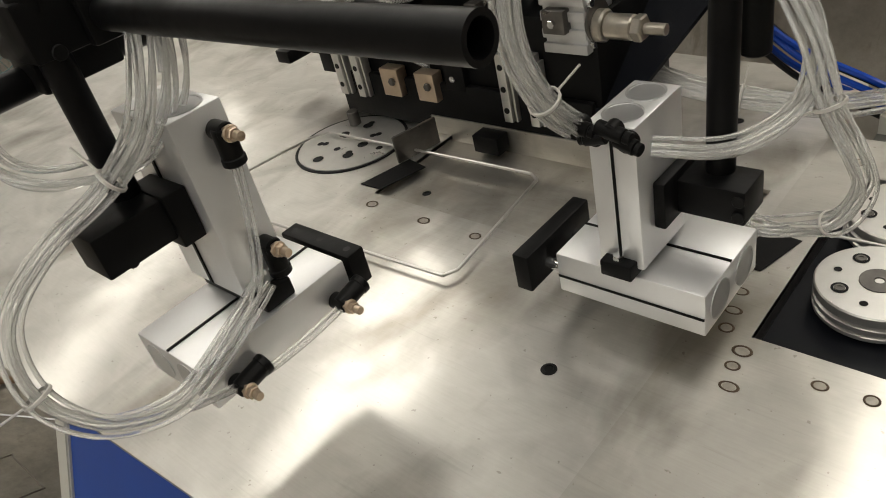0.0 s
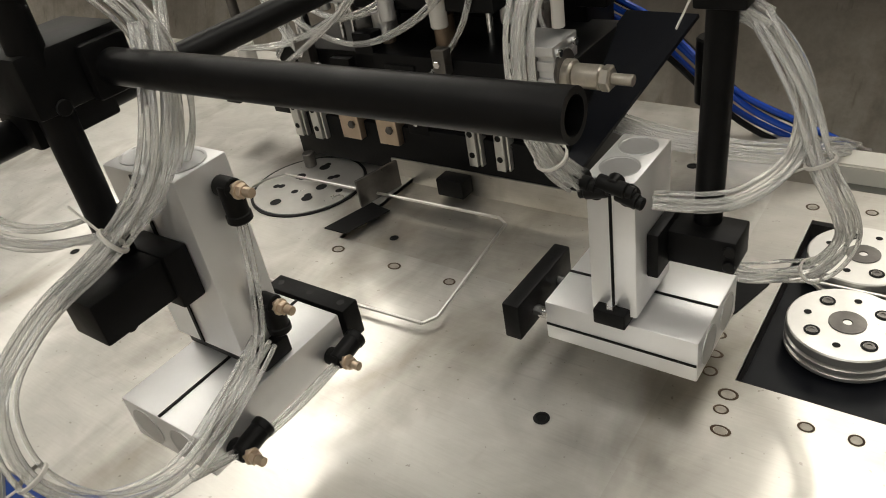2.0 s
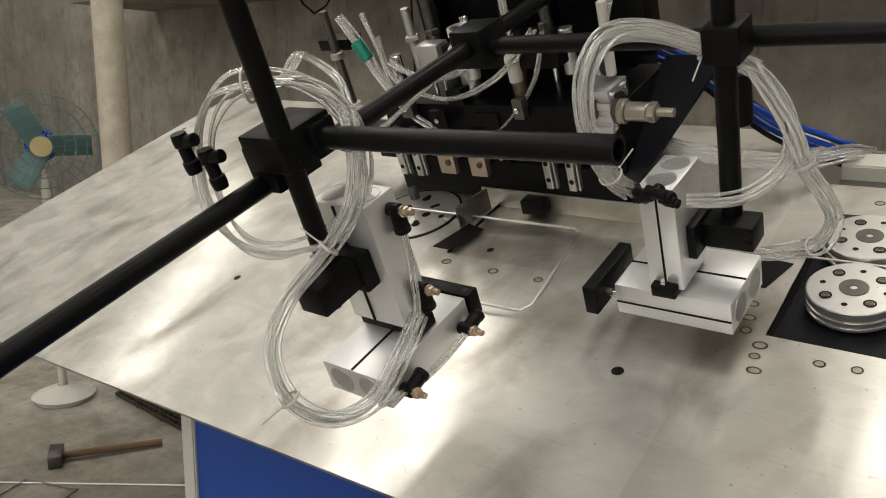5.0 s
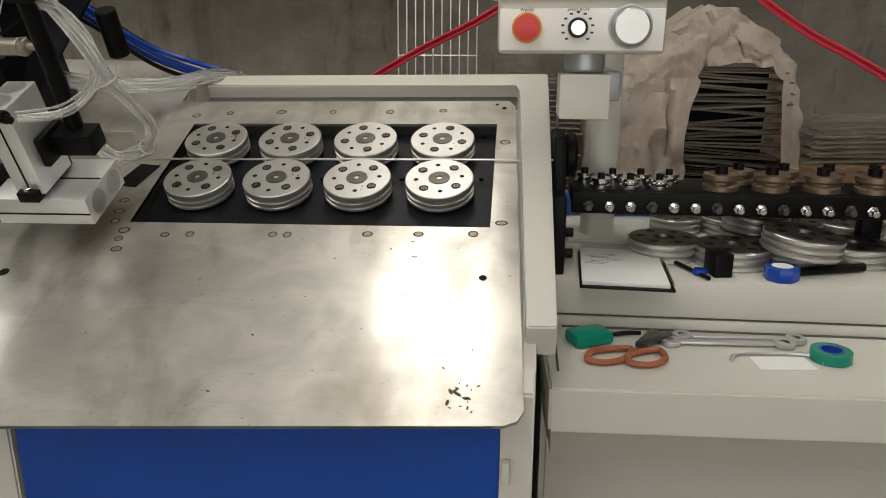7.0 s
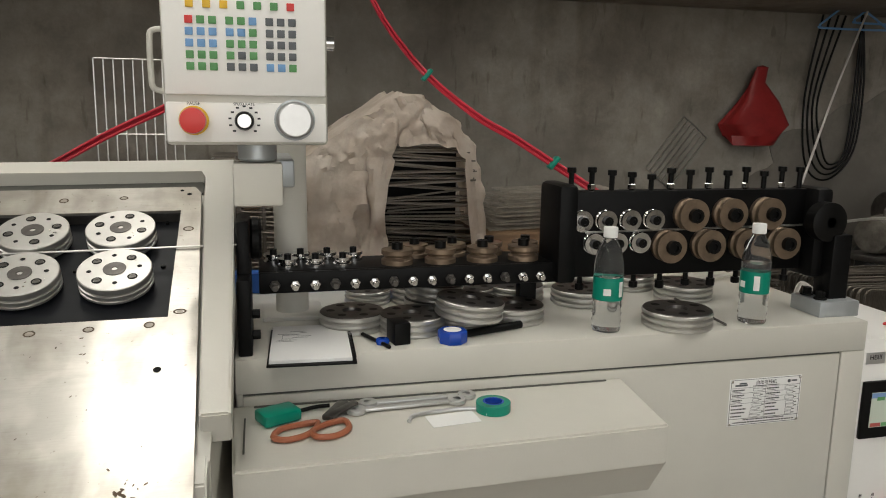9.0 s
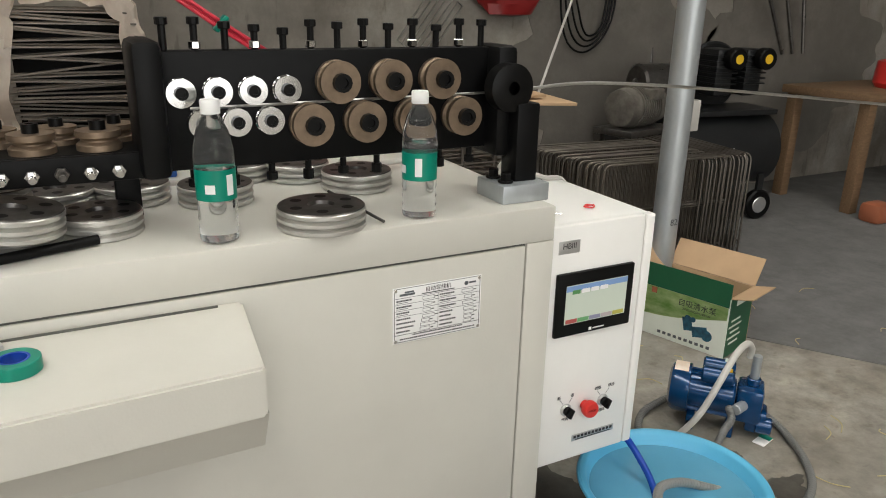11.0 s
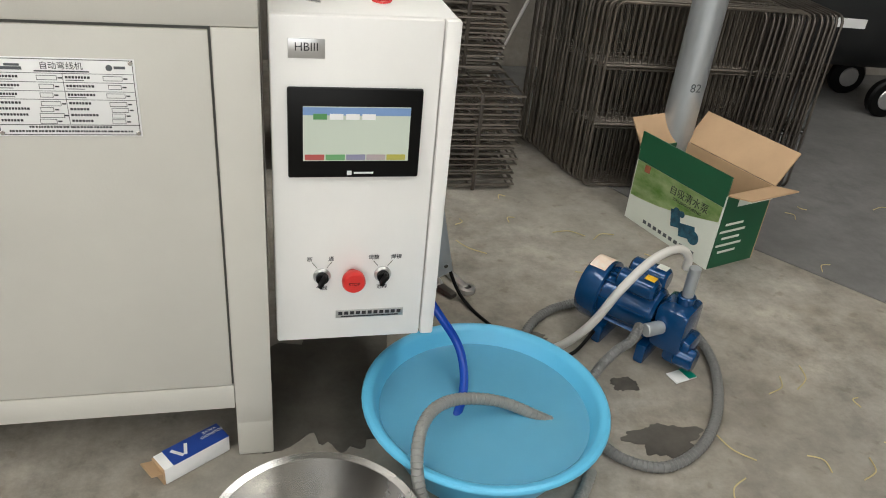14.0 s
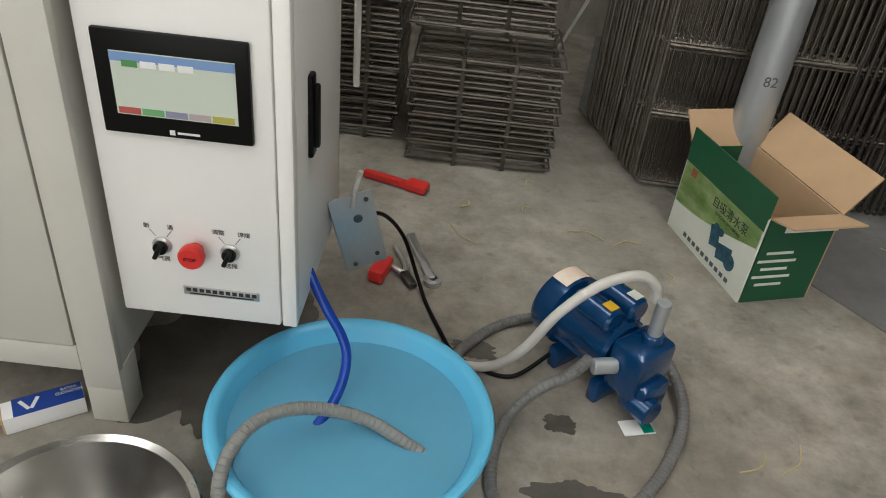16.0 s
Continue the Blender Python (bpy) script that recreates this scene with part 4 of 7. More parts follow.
HEAD_TUBES = (([(-0.144, 0.66, 0.376), (-0.227, 0.66, 0.289), (-0.341, 0.66, 0.216), (-0.45, 0.665, 0.155)], 3),
              ([(-0.394, 0.70, 0.356), (-0.378, 0.70, 0.262), (-0.246, 0.70, 0.221), (-0.105, 0.70, 0.271), (-0.023, 0.71, 0.348)], 3),
              ([(-0.010, 0.71, 0.345), (-0.035, 0.70, 0.266), (-0.089, 0.70, 0.199), (-0.150, 0.70, 0.150), (-0.20, 0.71, 0.128)], 2),
              ([(-0.39, 0.71, 0.30), (-0.352, 0.70, 0.285), (-0.283, 0.70, 0.263), (-0.204, 0.70, 0.279), (-0.152, 0.71, 0.305)], 3),
              ([(-0.62, 0.69, 0.222), (-0.544, 0.68, 0.204), (-0.385, 0.68, 0.222), (-0.247, 0.68, 0.281), (-0.19, 0.68, 0.34)], 3),
              ([(-0.50, 0.71, 0.40), (-0.462, 0.71, 0.335), (-0.42, 0.70, 0.27), (-0.36, 0.69, 0.20), (-0.28, 0.69, 0.150), (-0.20, 0.70, 0.118)], 6),
              ([(-0.44, 0.72, 0.40), (-0.41, 0.71, 0.31), (-0.40, 0.70, 0.24), (-0.44, 0.70, 0.19)], 4),
              ([(0.09, 0.80, 0.40), (0.075, 0.78, 0.33), (0.05, 0.77, 0.27), (0.06, 0.77, 0.23)], 3))
for k, (pts, count) in enumerate(HEAD_TUBES):
    for b in strands(pts, count, 0.0026 + 0.0012 * count, 0.0029, 60 + k, wander=0.7)[0]:
        part("tube", b, "tube", H, "clear air tube")
random.seed(41)
for k in range(12):
    x, y, z0, h = -0.40 + 0.045 * k, random.uniform(0.70, 0.80), random.uniform(0.20, 0.28), random.uniform(0.06, 0.20)
    b = B(); rod(b, (x, y, z0), (x, y, z0 + h), random.uniform(0.006, 0.014), 16); rod(b, (x, y, z0 + h * 0.5), (x, y, z0 + h * 0.5 + 0.012), 0.016, 6)
    part("air_spring", b, ("chrome", "alu_side", "darksteel", "milky")[k % 4], H)
for k in range(8):
    x, z = -0.42 + 0.07 * k, random.uniform(0.10, 0.25)
    b = B(); box(b, (x, 0.695 - 0.01 * (k % 2), z), (random.uniform(0.02, 0.045), 0.02, random.uniform(0.02, 0.05)), 0.002); q = part("clamp_piece", b, ("black", "darksteel")[k % 2], H)
    b = B(); rod(b, (x, 0.685 - 0.01 * (k % 2), z), (x, 0.679 - 0.01 * (k % 2), z), 0.006, 6); part("bolt", b, "chrome", q)
b = B(); box(b, (-0.47, 0.80, 0.10), (0.06, 0.12, 0.06), 0.004); box(b, (-0.47, 0.77, 0.15), (0.03, 0.04, 0.05), 0.003); part("side_clamp", b, "black", H)
b = B(); rod(b, (-0.470, 0.708, 0.345), (-0.447, 0.708, 0.305), 0.014, 12); part("tape_wrap", b, "green", H, "green tape round the tubes")

# ---- straightening cabinet ----
CY, CZ = 1.293, 0.846
cab = thing("straightener_cabinet", T3((1.85, 1.6, 0)), "cream painted sheet-metal machine cabinet on four legs", "cabinet")
def W(b, t):
    """World coordinates into the frame of a thing that is only moved."""
    b.transform(t.matrix_basis.inverted())
    return b
b = B(); box(b, (1.845, 1.645, CZ - 0.034), (1.374, 0.704, 0.068), 0.003); part("top", W(b, cab), "cream", cab)
b = B(); box(b, (1.845, 1.645, 0.453), (1.370, 0.690, 0.665)); part("carcass", W(b, cab), "cream", cab)
b = B(); box(b, (2.5010, 1.3012, 0.4275), (0.0616, 0.0164, 0.700), 0.001); part("stile", W(b, cab), "cream", cab)
b = B(); box(b, (1.80, 1.3015, 0.140), (1.338, 0.0164, 0.05), 0.001); part("bottom_rail", W(b, cab), "cream", cab)
b = B(); box(b, (1.82, 1.3005, 0.4715), (1.298, 0.003, 0.612)); part("door_gap", W(b, cab), "creamdark", cab, "dark shadow gap")
b = B(); box(b, (1.8185, 1.2970, 0.4705), (1.2945, 0.0074, 0.606), 0.001); part("door", W(b, cab), "cream", cab, "flat cream sheet door")
for x, y in ((2.501, 1.325), (2.501, 1.965), (1.19, 1.325), (1.19, 1.965)):
    b = B(); box(b, (x, y, 0.06), (0.062, 0.064, 0.12), 0.003); part("leg", W(b, cab), "cream", cab)
# name plate with rivets; its small print as bars
npl = thing("name_plate", T3((2.281, 1.2930, 0.678)), "silver printed machine name plate riveted to the door", "name plate")
b = B(); box(b, (0, 0, 0), (0.180, 0.0016, 0.108), 0.0006); part("sheet", b, "plate", npl)
b = B()
for z in (0.052, -0.0515, -0.0375):
    box(b, (0, -0.001, z), (0.176, 0.0006, 0.0008))
for x in (-0.087, 0.087):
    box(b, (x, -0.001, 0), (0.0008, 0.0006, 0.104))
part("border", b, "ink", npl)
words("title", "自动弯线机", 0.0105, T3((0.0, -0.0011, 0.043)) @ FACE, "ink", npl)
random.seed(9)
b = B()
for z in (0.0335, 0.0215, 0.0095, -0.0020):
    box(b, (0, -0.001, z), (0.172, 0.0006, 0.0005))
box(b, (0.0, -0.001, -0.001), (0.0005, 0.0006, 0.070))
for i in range(7):
    z = 0.0275 - i * 0.0118 if i < 4 else -0.0079 - (i - 3) * 0.0082
    for x0 in (-0.083, 0.003):
        x = x0
        end = x0 + random.uniform(0.024, 0.034)
        while x < end:
            w = random.uniform(0.0022, 0.0034)
            box(b, (x + w / 2, -0.001, z + 0.001), (w, 0.0006, 0.0030)); x += w + 0.0011
        if i < 3:
            box(b, (x0 + 0.011, -0.001, z - 0.0030), (0.022, 0.0006, 0.0008))
        w = random.uniform(0.014, 0.030)
        xc = x0 + 0.064 - random.uniform(0, 0.008)
        for zz in (z - 0.0029, z + 0.0029):
            box(b, (xc, -0.001, zz), (w, 0.0006, 0.0005))
        for q in (-0.5, 0.5):
            box(b, (xc + q * w, -0.001, z), (0.0005, 0.0006, 0.0063))
        box(b, (min(xc + w / 2 + 0.004, x0 + 0.080), -0.001, z), (0.005, 0.0006, 0.0018))
for z, x0, x1 in ((-0.0405, -0.050, 0.050), (-0.0465, -0.075, 0.080)):
    x = x0
    while x < x1:
        w = random.uniform(0.002, 0.0036)
        box(b, (x, -0.001, z), (w, 0.0006, 0.0024)); x += w + 0.0012
box(b, (0.0, -0.001, 0.0362), (0.066, 0.0006, 0.0016))
part("print", b, "ink", npl)
b = B(); box(b, (-0.062, -0.0012, 0.0395), (0.030, 0.0006, 0.004)); box(b, (-0.058, -0.0012, 0.0440), (0.018, 0.0006, 0.003)); rod(b, (0.058, -0.0009, 0.042), (0.058, -0.0015, 0.042), 0.0042, 14); box(b, (0.071, -0.0012, 0.0425), (0.014, 0.0006, 0.0035)); part("emblem", b, "grey", npl)
for x in (-0.085, 0.085):
    for z in (-0.049, 0.049):
        b = B(); rod(b, (x, -0.0008, z), (x, -0.0028, z), 0.0032, 12); part("rivet", b, "chrome", npl)

# tool shelf on the front of the cabinet
sh = thing("tool_shelf", T3((1.53, 1.2, 0.76)), "cream sheet-metal tool shelf fixed to the cabinet front", "shelf")
SZ = 0.757
b = B()
pts = [(1.160, 1.030), (1.905, 1.055), (1.930, 1.291), (1.150, 1.291)]
prism(b, pts, SZ - 0.075, SZ)
bmesh.ops.bevel(b, geom=list(b.edges), offset=0.004, segments=2, affect="EDGES")
part("tray", W(b, sh), "cream", sh)
b = B()
lo = [(1.170, 1.12, SZ - 0.165), (1.915, 1.13, SZ - 0.165), (1.915, 1.290, SZ - 0.165), (1.160, 1.290, SZ - 0.165)]
hi = [(1.164, 1.040, SZ - 0.073), (1.908, 1.062, SZ - 0.073), (1.925, 1.290, SZ - 0.073), (1.155, 1.290, SZ - 0.073)]
vl, vh = [b.verts.new(p) for p in lo], [b.verts.new(p) for p in hi]
b.faces.new(vl[::-1]); b.faces.new(vh)
for i in range(4):
    b.faces.new((vl[i], vl[(i + 1) % 4], vh[(i + 1) % 4], vh[i]))
part("slanted_front", W(b, sh), "cream", sh)
b = B(); box(b, (1.54, 1.280, SZ + 0.0012), (0.70, 0.004, 0.003)); box(b, (1.175, 1.16, SZ + 0.001), (0.003, 0.14, 0.002)); part("seam", W(b, sh), "creamdark", sh)

# ---- control box beside the cabinet ----
cb = thing("control_box", T3((2.682, 1.327, 0.23)), "white painted steel control box with touch screen and switches", "control box")
def CB(b):
    b.transform(T3((-2.682, -1.327, -0.23)))
    return b
b = B(); box(b, (2.682, 1.327 + 0.19, 0.51), (0.276, 0.34, 0.556), 0.003); part("housing", CB(b), "white", cb)
b = B(); box(b, (2.669, 1.336, 0.51), (0.250, 0.020, 0.560), 0.004); part("front_panel", CB(b), "white", cb)
b = B(); box(b, (2.808, 1.336, 0.51), (0.024, 0.022, 0.560), 0.004); part("door_edge", CB(b), "white", cb)
b = B(); box(b, (2.823, 1.43, 0.55), (0.010, 0.026, 0.13), 0.004); h = part("door_handle", CB(b), "plastic", cb, "black flush door handle")
b = B(); box(b, (2.831, 1.43, 0.55), (0.010, 0.014, 0.10), 0.004); part("lever", CB(b), "plastic", h)
b = B(); box(b, (2.596, 1.3255, 0.744), (0.052, 0.002, 0.028), 0.0008); pl = part("badge", CB(b), "alu_side", cb, "small grey badge")
words("badge_text", "HBIII", 0.017, T3((2.596 - 2.682, -0.0026, 0.516)) @ FACE, "ink", pl)
b = B(); box(b, (2.668, 1.3215, 0.618), (0.2004, 0.010, 0.142), 0.003); hm = part("touch_screen", CB(b), "plastic", cb, "black framed touch screen, lit")
b = B(); box(b, (2.670, 1.3160, 0.619), (0.160, 0.001, 0.086)); part("display", CB(b), "screen", hm, "lit pale green display")
b = B(); box(b, (2.670, 1.3153, 0.655), (0.160, 0.001, 0.012)); part("title_bar", CB(b), "screenblue", hm)
for i, c in enumerate(((0.6, 0.12, 0.1), (0.2, 0.5, 0.2), (0.35, 0.35, 0.5), (0.6, 0.5, 0.5), (0.6, 0.55, 0.1))):
    M["sk%d" % i] = emit("screen_key_%d" % i, tuple(0.6 * k for k in c), 0.15)
    b = B(); box(b, (2.607 + i * 0.031, 1.3153, 0.582), (0.029, 0.001, 0.009)); part("screen_key", CB(b), "sk%d" % i, hm)
for i in range(4):
    b = B(); box(b, (2.615 + i * 0.024, 1.3147, 0.647), (0.020, 0.0008, 0.009)); part("screen_field", CB(b), "plate" if i else "keygreen", hm)
b = B(); box(b, (2.660, 1.3162, 0.5555), (0.007, 0.0008, 0.007)); box(b, (2.682, 1.3162, 0.5555), (0.030, 0.0008, 0.003)); part("maker_mark", CB(b), "plate", hm)


def switch(x, z, parent):
    b = B(); lathe(b, [(0.0145, 0), (0.0145, 0.003), (0.012, 0.006), (0.0105, 0.006)], 24, T3((x, 1.3255, z)) @ pose(0, 0, 0, 90)); s = part("selector_switch", CB(b), "alu_side", parent, "rotary selector switch")
    b = B(); rod(b, (x, 1.3255, z), (x, 1.312, z), 0.0105, 20); box(b, (x, 1.306, z), (0.007, 0.014, 0.022), 0.002, pose(0, 0, 0, 0, 25, 0)); part("knob", CB(b), "plastic", s)


switch(2.620, 0.363, cb); switch(2.722, 0.363, cb)
b = B(); lathe(b, [(0.011, 0), (0.011, 0.012), (0.0185, 0.014), (0.0195, 0.018), (0.0195, 0.026), (0.017, 0.030), (0, 0.0305)], 28, T3((2.671, 1.3255, 0.363)) @ pose(0, 0, 0, 90)); es = part("stop_button", CB(b), "red", cb, "red mushroom stop button")
words("stop_text", "STOP", 0.008, T3((2.671 - 2.682, -0.0325, 0.133)) @ FACE, "plastic", es)
for s, x, z in (("断", 2.600, 0.395), ("通", 2.635, 0.395), ("调整", 2.706, 0.396), ("焊接", 2.744, 0.396), ("气阀", 2.620, 0.338), ("选择", 2.722, 0.337)):
    words("switch_text", s, 0.0095, T3((x - 2.682, -0.0006 - 0.0014, z - 0.23)) @ FACE, "ink", cb)
b = B()
for x0 in (2.620, 2.722):
    for s in (-1, 1):
        rod(b, (x0 + s * 0.008, 1.3254, 0.378), (x0 + s * 0.016, 1.3254, 0.389), 0.0005, 4)
part("tick_marks", CB(b), "ink", cb)
b = B(); box(b, (2.703, 1.3253, 0.283), (0.118, 0.0016, 0.016), 0.0005); tg = part("maker_plate", CB(b), "alu_side", cb, "thin engraved metal strip")
b = B()
for k in range(11):
    box(b, (2.652 + k * 0.0102, 1.3243, 0.285), (0.007, 0.0006, 0.0065))
box(b, (2.703, 1.3243, 0.278), (0.10, 0.0006, 0.002)); part("maker_bars", CB(b), "ink", tg)
b = B(); lathe(b, [(0.022, 0), (0.022, 0.02), (0.016, 0.026), (0.012, 0.03)], 20, T3((2.60, 1.62, 0.788))); part("cable_gland", CB(b), "white", cb)
b = B(); tube(b, [(2.60, 1.62, 0.81), (2.60, 1.60, 0.86), (2.66, 1.62, 0.835), (2.76, 1.66, 0.80), (2.84, 1.67, 0.76), (2.85, 1.68, 0.5)], 0.006, 8); part("cable", CB(b), "milky", cb)
# hinge clip and red seal lying on the box
b = B(); tube(b, [(2.58, 1.42, 0.794), (2.60, 1.43, 0.796), (2.615, 1.42, 0.794), (2.60, 1.405, 0.794), (2.62, 1.39, 0.794)], 0.002, 6)
solid("wire_clip", b, "chrome", "small bent steel clip lying on the control box", "clip")
b = B(); tube(b, [(2.705, 1.42, 0.793), (2.715, 1.432, 0.793), (2.727, 1.42, 0.793), (2.713, 1.408, 0.793), (2.70, 1.42, 0.794), (2.73, 1.425, 0.793)], 0.0018, 6)
solid("seal_ring", b, "red", "small red plastic seal lying on the control box", "seal")

# ---- guide and straightening rollers ----
gd = thing("wire_guide", T3((1.17, 1.40, CZ)), "black steel wire guide plate bolted beside the table", "wire guide")
b = B(); box(b, (1.178, 1.43, 0.955), (0.026, 0.12, 0.27), 0.008); box(b, (1.178, 1.36, 0.905), (0.026, 0.10, 0.17), 0.006); part("upright", W(b, gd), "black", gd)
b = B(); rod(b, (1.190, 1.440, 1.045), (1.212, 1.440, 1.045), 0.042, 28); part("boss", W(b, gd), "black", gd)
for z in (0.88, 0.92):
    b = B(); rod(b, (1.191, 1.335, z), (1.206, 1.335, z), 0.009, 6); part("bolt", W(b, gd), "black", gd)

# flat bar with rollers turning about upright pins
fb = thing("roller_bar", T3((1.5, 1.5, 0.93)), "black steel bar with two rows of flat-lying grooved rollers", "straightener")
b = B(); box(b, (1.515, 1.475, 0.970), (0.62, 0.13, 0.028), 0.003); part("bar", W(b, fb), "black", fb)
b = B(); box(b, (1.515, 1.405, 0.962), (0.62, 0.012, 0.042), 0.003); part("face_bar", W(b, fb), "black", fb)
b = B(); box(b, (1.80, 1.525, 0.90), (0.04, 0.03, 0.108), 0.003); part("support", W(b, fb), "black", fb)
def flat_roller(x, y, z, r, mt):
    b = B(); lathe(b, [(0, 0), (r, 0), (r, r * 0.28), (r * 0.8, r * 0.42), (r * 0.8, r * 0.5), (r, r * 0.64), (r, r * 0.92), (0, r * 0.92)], 28, T3((x, y, z))); q = part("roller", W(b, fb), mt, fb)
    b = B(); lathe(b, [(r * 0.36, r * 0.92), (r * 0.36, r * 1.35), (r * 0.2, r * 1.35), (r * 0.2, r * 1.1), (0, r * 1.1)], 12, T3((x, y, z))); part("pin_bolt", W(b, fb), "plastic", q)
for i in range(4):
    flat_roller(1.235 + i * 0.055, 1.502, 0.984, 0.020, "chrome")
for i in range(3):
    flat_roller(1.262 + i * 0.055, 1.445, 0.984, 0.020, "chrome")
for i in range(4):
    flat_roller(1.485 + i * 0.092, 1.445, 0.984, 0.033, "bronze")
for i in range(4):
    flat_roller(1.535 + i * 0.085, 1.515, 0.984, 0.030, "bronze")
for i in range(15):
    x = 1.235 + i * 0.039
    b = B(); rod(b, (x, 1.399, 0.960), (x, 1.372, 0.957), 0.0062, 10); rod(b, (x, 1.394, 0.960), (x, 1.386, 0.959), 0.0105, 6); part("adjusting_screw", W(b, fb), "chrome" if i % 3 else "darksteel", fb)

# upright plate with rollers turning about level pins
ub = thing("roller_plate", T3((2.15, 1.45, 0.93)), "black steel plate with two rows of upright grooved rollers", "straightener")
b = B(); box(b, (2.15, 1.455, 1.035), (0.66, 0.035, 0.19), 0.003); part("plate", W(b, ub), "black", ub)
b = B(); box(b, (1.835, 1.435, 1.045), (0.045, 0.12, 0.21), 0.012); part("end_block", W(b, ub), "black", ub)
b = B(); box(b, (2.475, 1.445, 1.03), (0.045, 0.10, 0.21), 0.012); part("end_block", W(b, ub), "black", ub)
b = B(); lathe(b, [(0, 0), (0.045, 0), (0.045, 0.03), (0.03, 0.035), (0.012, 0.035)], 28, T3((2.470, 1.40, 1.06)) @ pose(0, 0, 0, 90)); part("wire_inlet", W(b, ub), "plastic", ub)
def upright_roller(x, z, r, mt):
    b = B(); lathe(b, [(0, 0), (r, 0), (r, r * 0.28), (r * 0.8, r * 0.42), (r * 0.8, r * 0.5), (r, r * 0.64), (r, r * 0.92), (0, r * 0.92)], 28, T3((x, 1.436, z)) @ pose(0, 0, 0, 90)); q = part("roller", W(b, ub), mt, ub)
    b = B(); lathe(b, [(r * 0.45, r * 0.92), (r * 0.45, r * 1.25), (r * 0.25, r * 1.25), (r * 0.25, r * 1.1), (0, r * 1.1)], 12, T3((x, 1.436, z)) @ pose(0, 0, 0, 90)); part("pin_bolt", W(b, ub), "plastic", q)
for i in range(4):
    upright_roller(1.885 + i * 0.057, 1.067, 0.023, "chrome")
for i in range(3):
    upright_roller(1.915 + i * 0.055, 1.017, 0.023, "chrome")
for i in range(3):
    upright_roller(2.145 + i * 0.098, 1.077, 0.036, "bronze")
for i in range(4):
    upright_roller(2.095 + i * 0.098, 1.007, 0.036, "bronze")
random.seed(6)
for i in range(13):
    x = 1.87 + i * 0.048
    h = random.uniform(0.035, 0.055)
    b = B(); rod(b, (x, 1.455, 1.13), (x, 1.455, 1.13 + h), 0.006, 10); rod(b, (x, 1.455, 1.13 + h - 0.012), (x, 1.455, 1.13 + h), 0.010, 10); part("adjusting_screw", W(b, ub), "plastic", ub)
    if i % 2:
        b = B(); rod(b, (x, 1.455, 1.132), (x, 1.455, 1.144), 0.0095, 6); part("lock_nut", W(b, ub), "chrome", ub)
for i in range(9):
    x = 1.90 + i * 0.066
    b = B(); rod(b, (x, 1.455, 0.94), (x, 1.455, 0.918 - 0.004 * (i % 2)), 0.006, 10); rod(b, (x, 1.455, 0.922), (x, 1.455, 0.908 - 0.004 * (i % 2)), 0.010, 10); part("adjusting_screw", W(b, ub), "plastic", ub)
st = thing("end_stand", T3((2.49, 1.40, CZ)), "black steel bracket on a grey base plate", "bracket")
b = B(); box(b, (0.0, -0.015, 0.018), (0.105, 0.10, 0.036), 0.003); part("base_plate", b, "galv", st)
b = B(); box(b, (0.015, -0.01, 0.10), (0.05, 0.055, 0.17), 0.004); part("upright", b, "black", st)
for y in (-0.035, 0.01):
    b = B(); rod(b, (-0.03, y, 0.036), (-0.03, y, 0.055), 0.011, 6); rod(b, (-0.03, y, 0.036), (-0.03, y, 0.040), 0.015, 18); part("bolt", b, "plastic", st)
b = B(); box(b, (1.52, 1.82, 0.90), (0.80, 0.05, 0.05), 0.004)
solid("blue_channel", b, "bluerail", "blue painted steel channel behind the roller bar", "channel", T3((0, 0, -0.028)))
b = B(); tube(b, [(1.9, 1.44, 1.04), (2.47, 1.44, 1.045), (2.8, 1.44, 1.05), (3.6, 1.35, 0.98), (5.0, 1.1, 0.85), (6.5, 0.6, 0.6)], 0.0035, 8)
solid("supply_wire", b, "wire", "steel wire coming in to the straightener", "wire")

# ---- pendant control panel ----
pd = thing("pendant_panel", T3((1.197, 1.26, 1.235)), "cream control pendant with keypad, screen and knobs on a column", "control panel")
def PD(b):
    b.transform(T3((-1.197, -1.26, -1.235)))
    return b
b = B(); box(b, (1.197, 1.325, 1.40), (0.268, 0.11, 0.33), 0.008); part("housing", PD(b), "cream", pd)
b = B(); box(b, (1.197, 1.325, 1.63), (0.276, 0.12, 0.28), 0.008); part("upper_housing", PD(b), "cream", pd)
for z0, z1 in ((1.240, 1.306), (1.318, 1.482), (1.50, 1.76)):
    b = B(); box(b, (1.197, 1.268, (z0 + z1) / 2), (0.262, 0.008, z1 - z0), 0.003); part("face_plate", PD(b), "white", pd)
b = B(); box(b, (1.193, 1.2625, 1.60), (0.176, 0.004, 0.150), 0.001); sc = part("screen_frame", PD(b), "bluemark", pd, "dark blue screen surround")
b = B(); box(b, (1.193, 1.2598, 1.602), (0.152, 0.002, 0.128)); part("screen", PD(b), "lcd", sc, "grey-blue screen")
KC = {"y": "yellow", "g": "keygreen", "r": "red", "b": "keyblue", "k": "grey"}
def key(x, z, k):
    b = B(); box(b, (x, 1.2625, z), (0.0125, 0.003, 0.0125), 0.001); part("key", PD(b), KC[k], pd)
for i, k in enumerate("yyygggr"):
    key(1.110 + i * 0.0268, 1.463, k)
for j, row in enumerate(("rggggbkkk", "bbbbbgkkk", "bbbgggkkk", "ggggkgkkk", "gggkkkbbg")):
    for i, k in enumerate(row):
        key(1.108 + i * 0.0185 + (i // 3) * 0.0085, 1.438 - j * 0.0185, k)
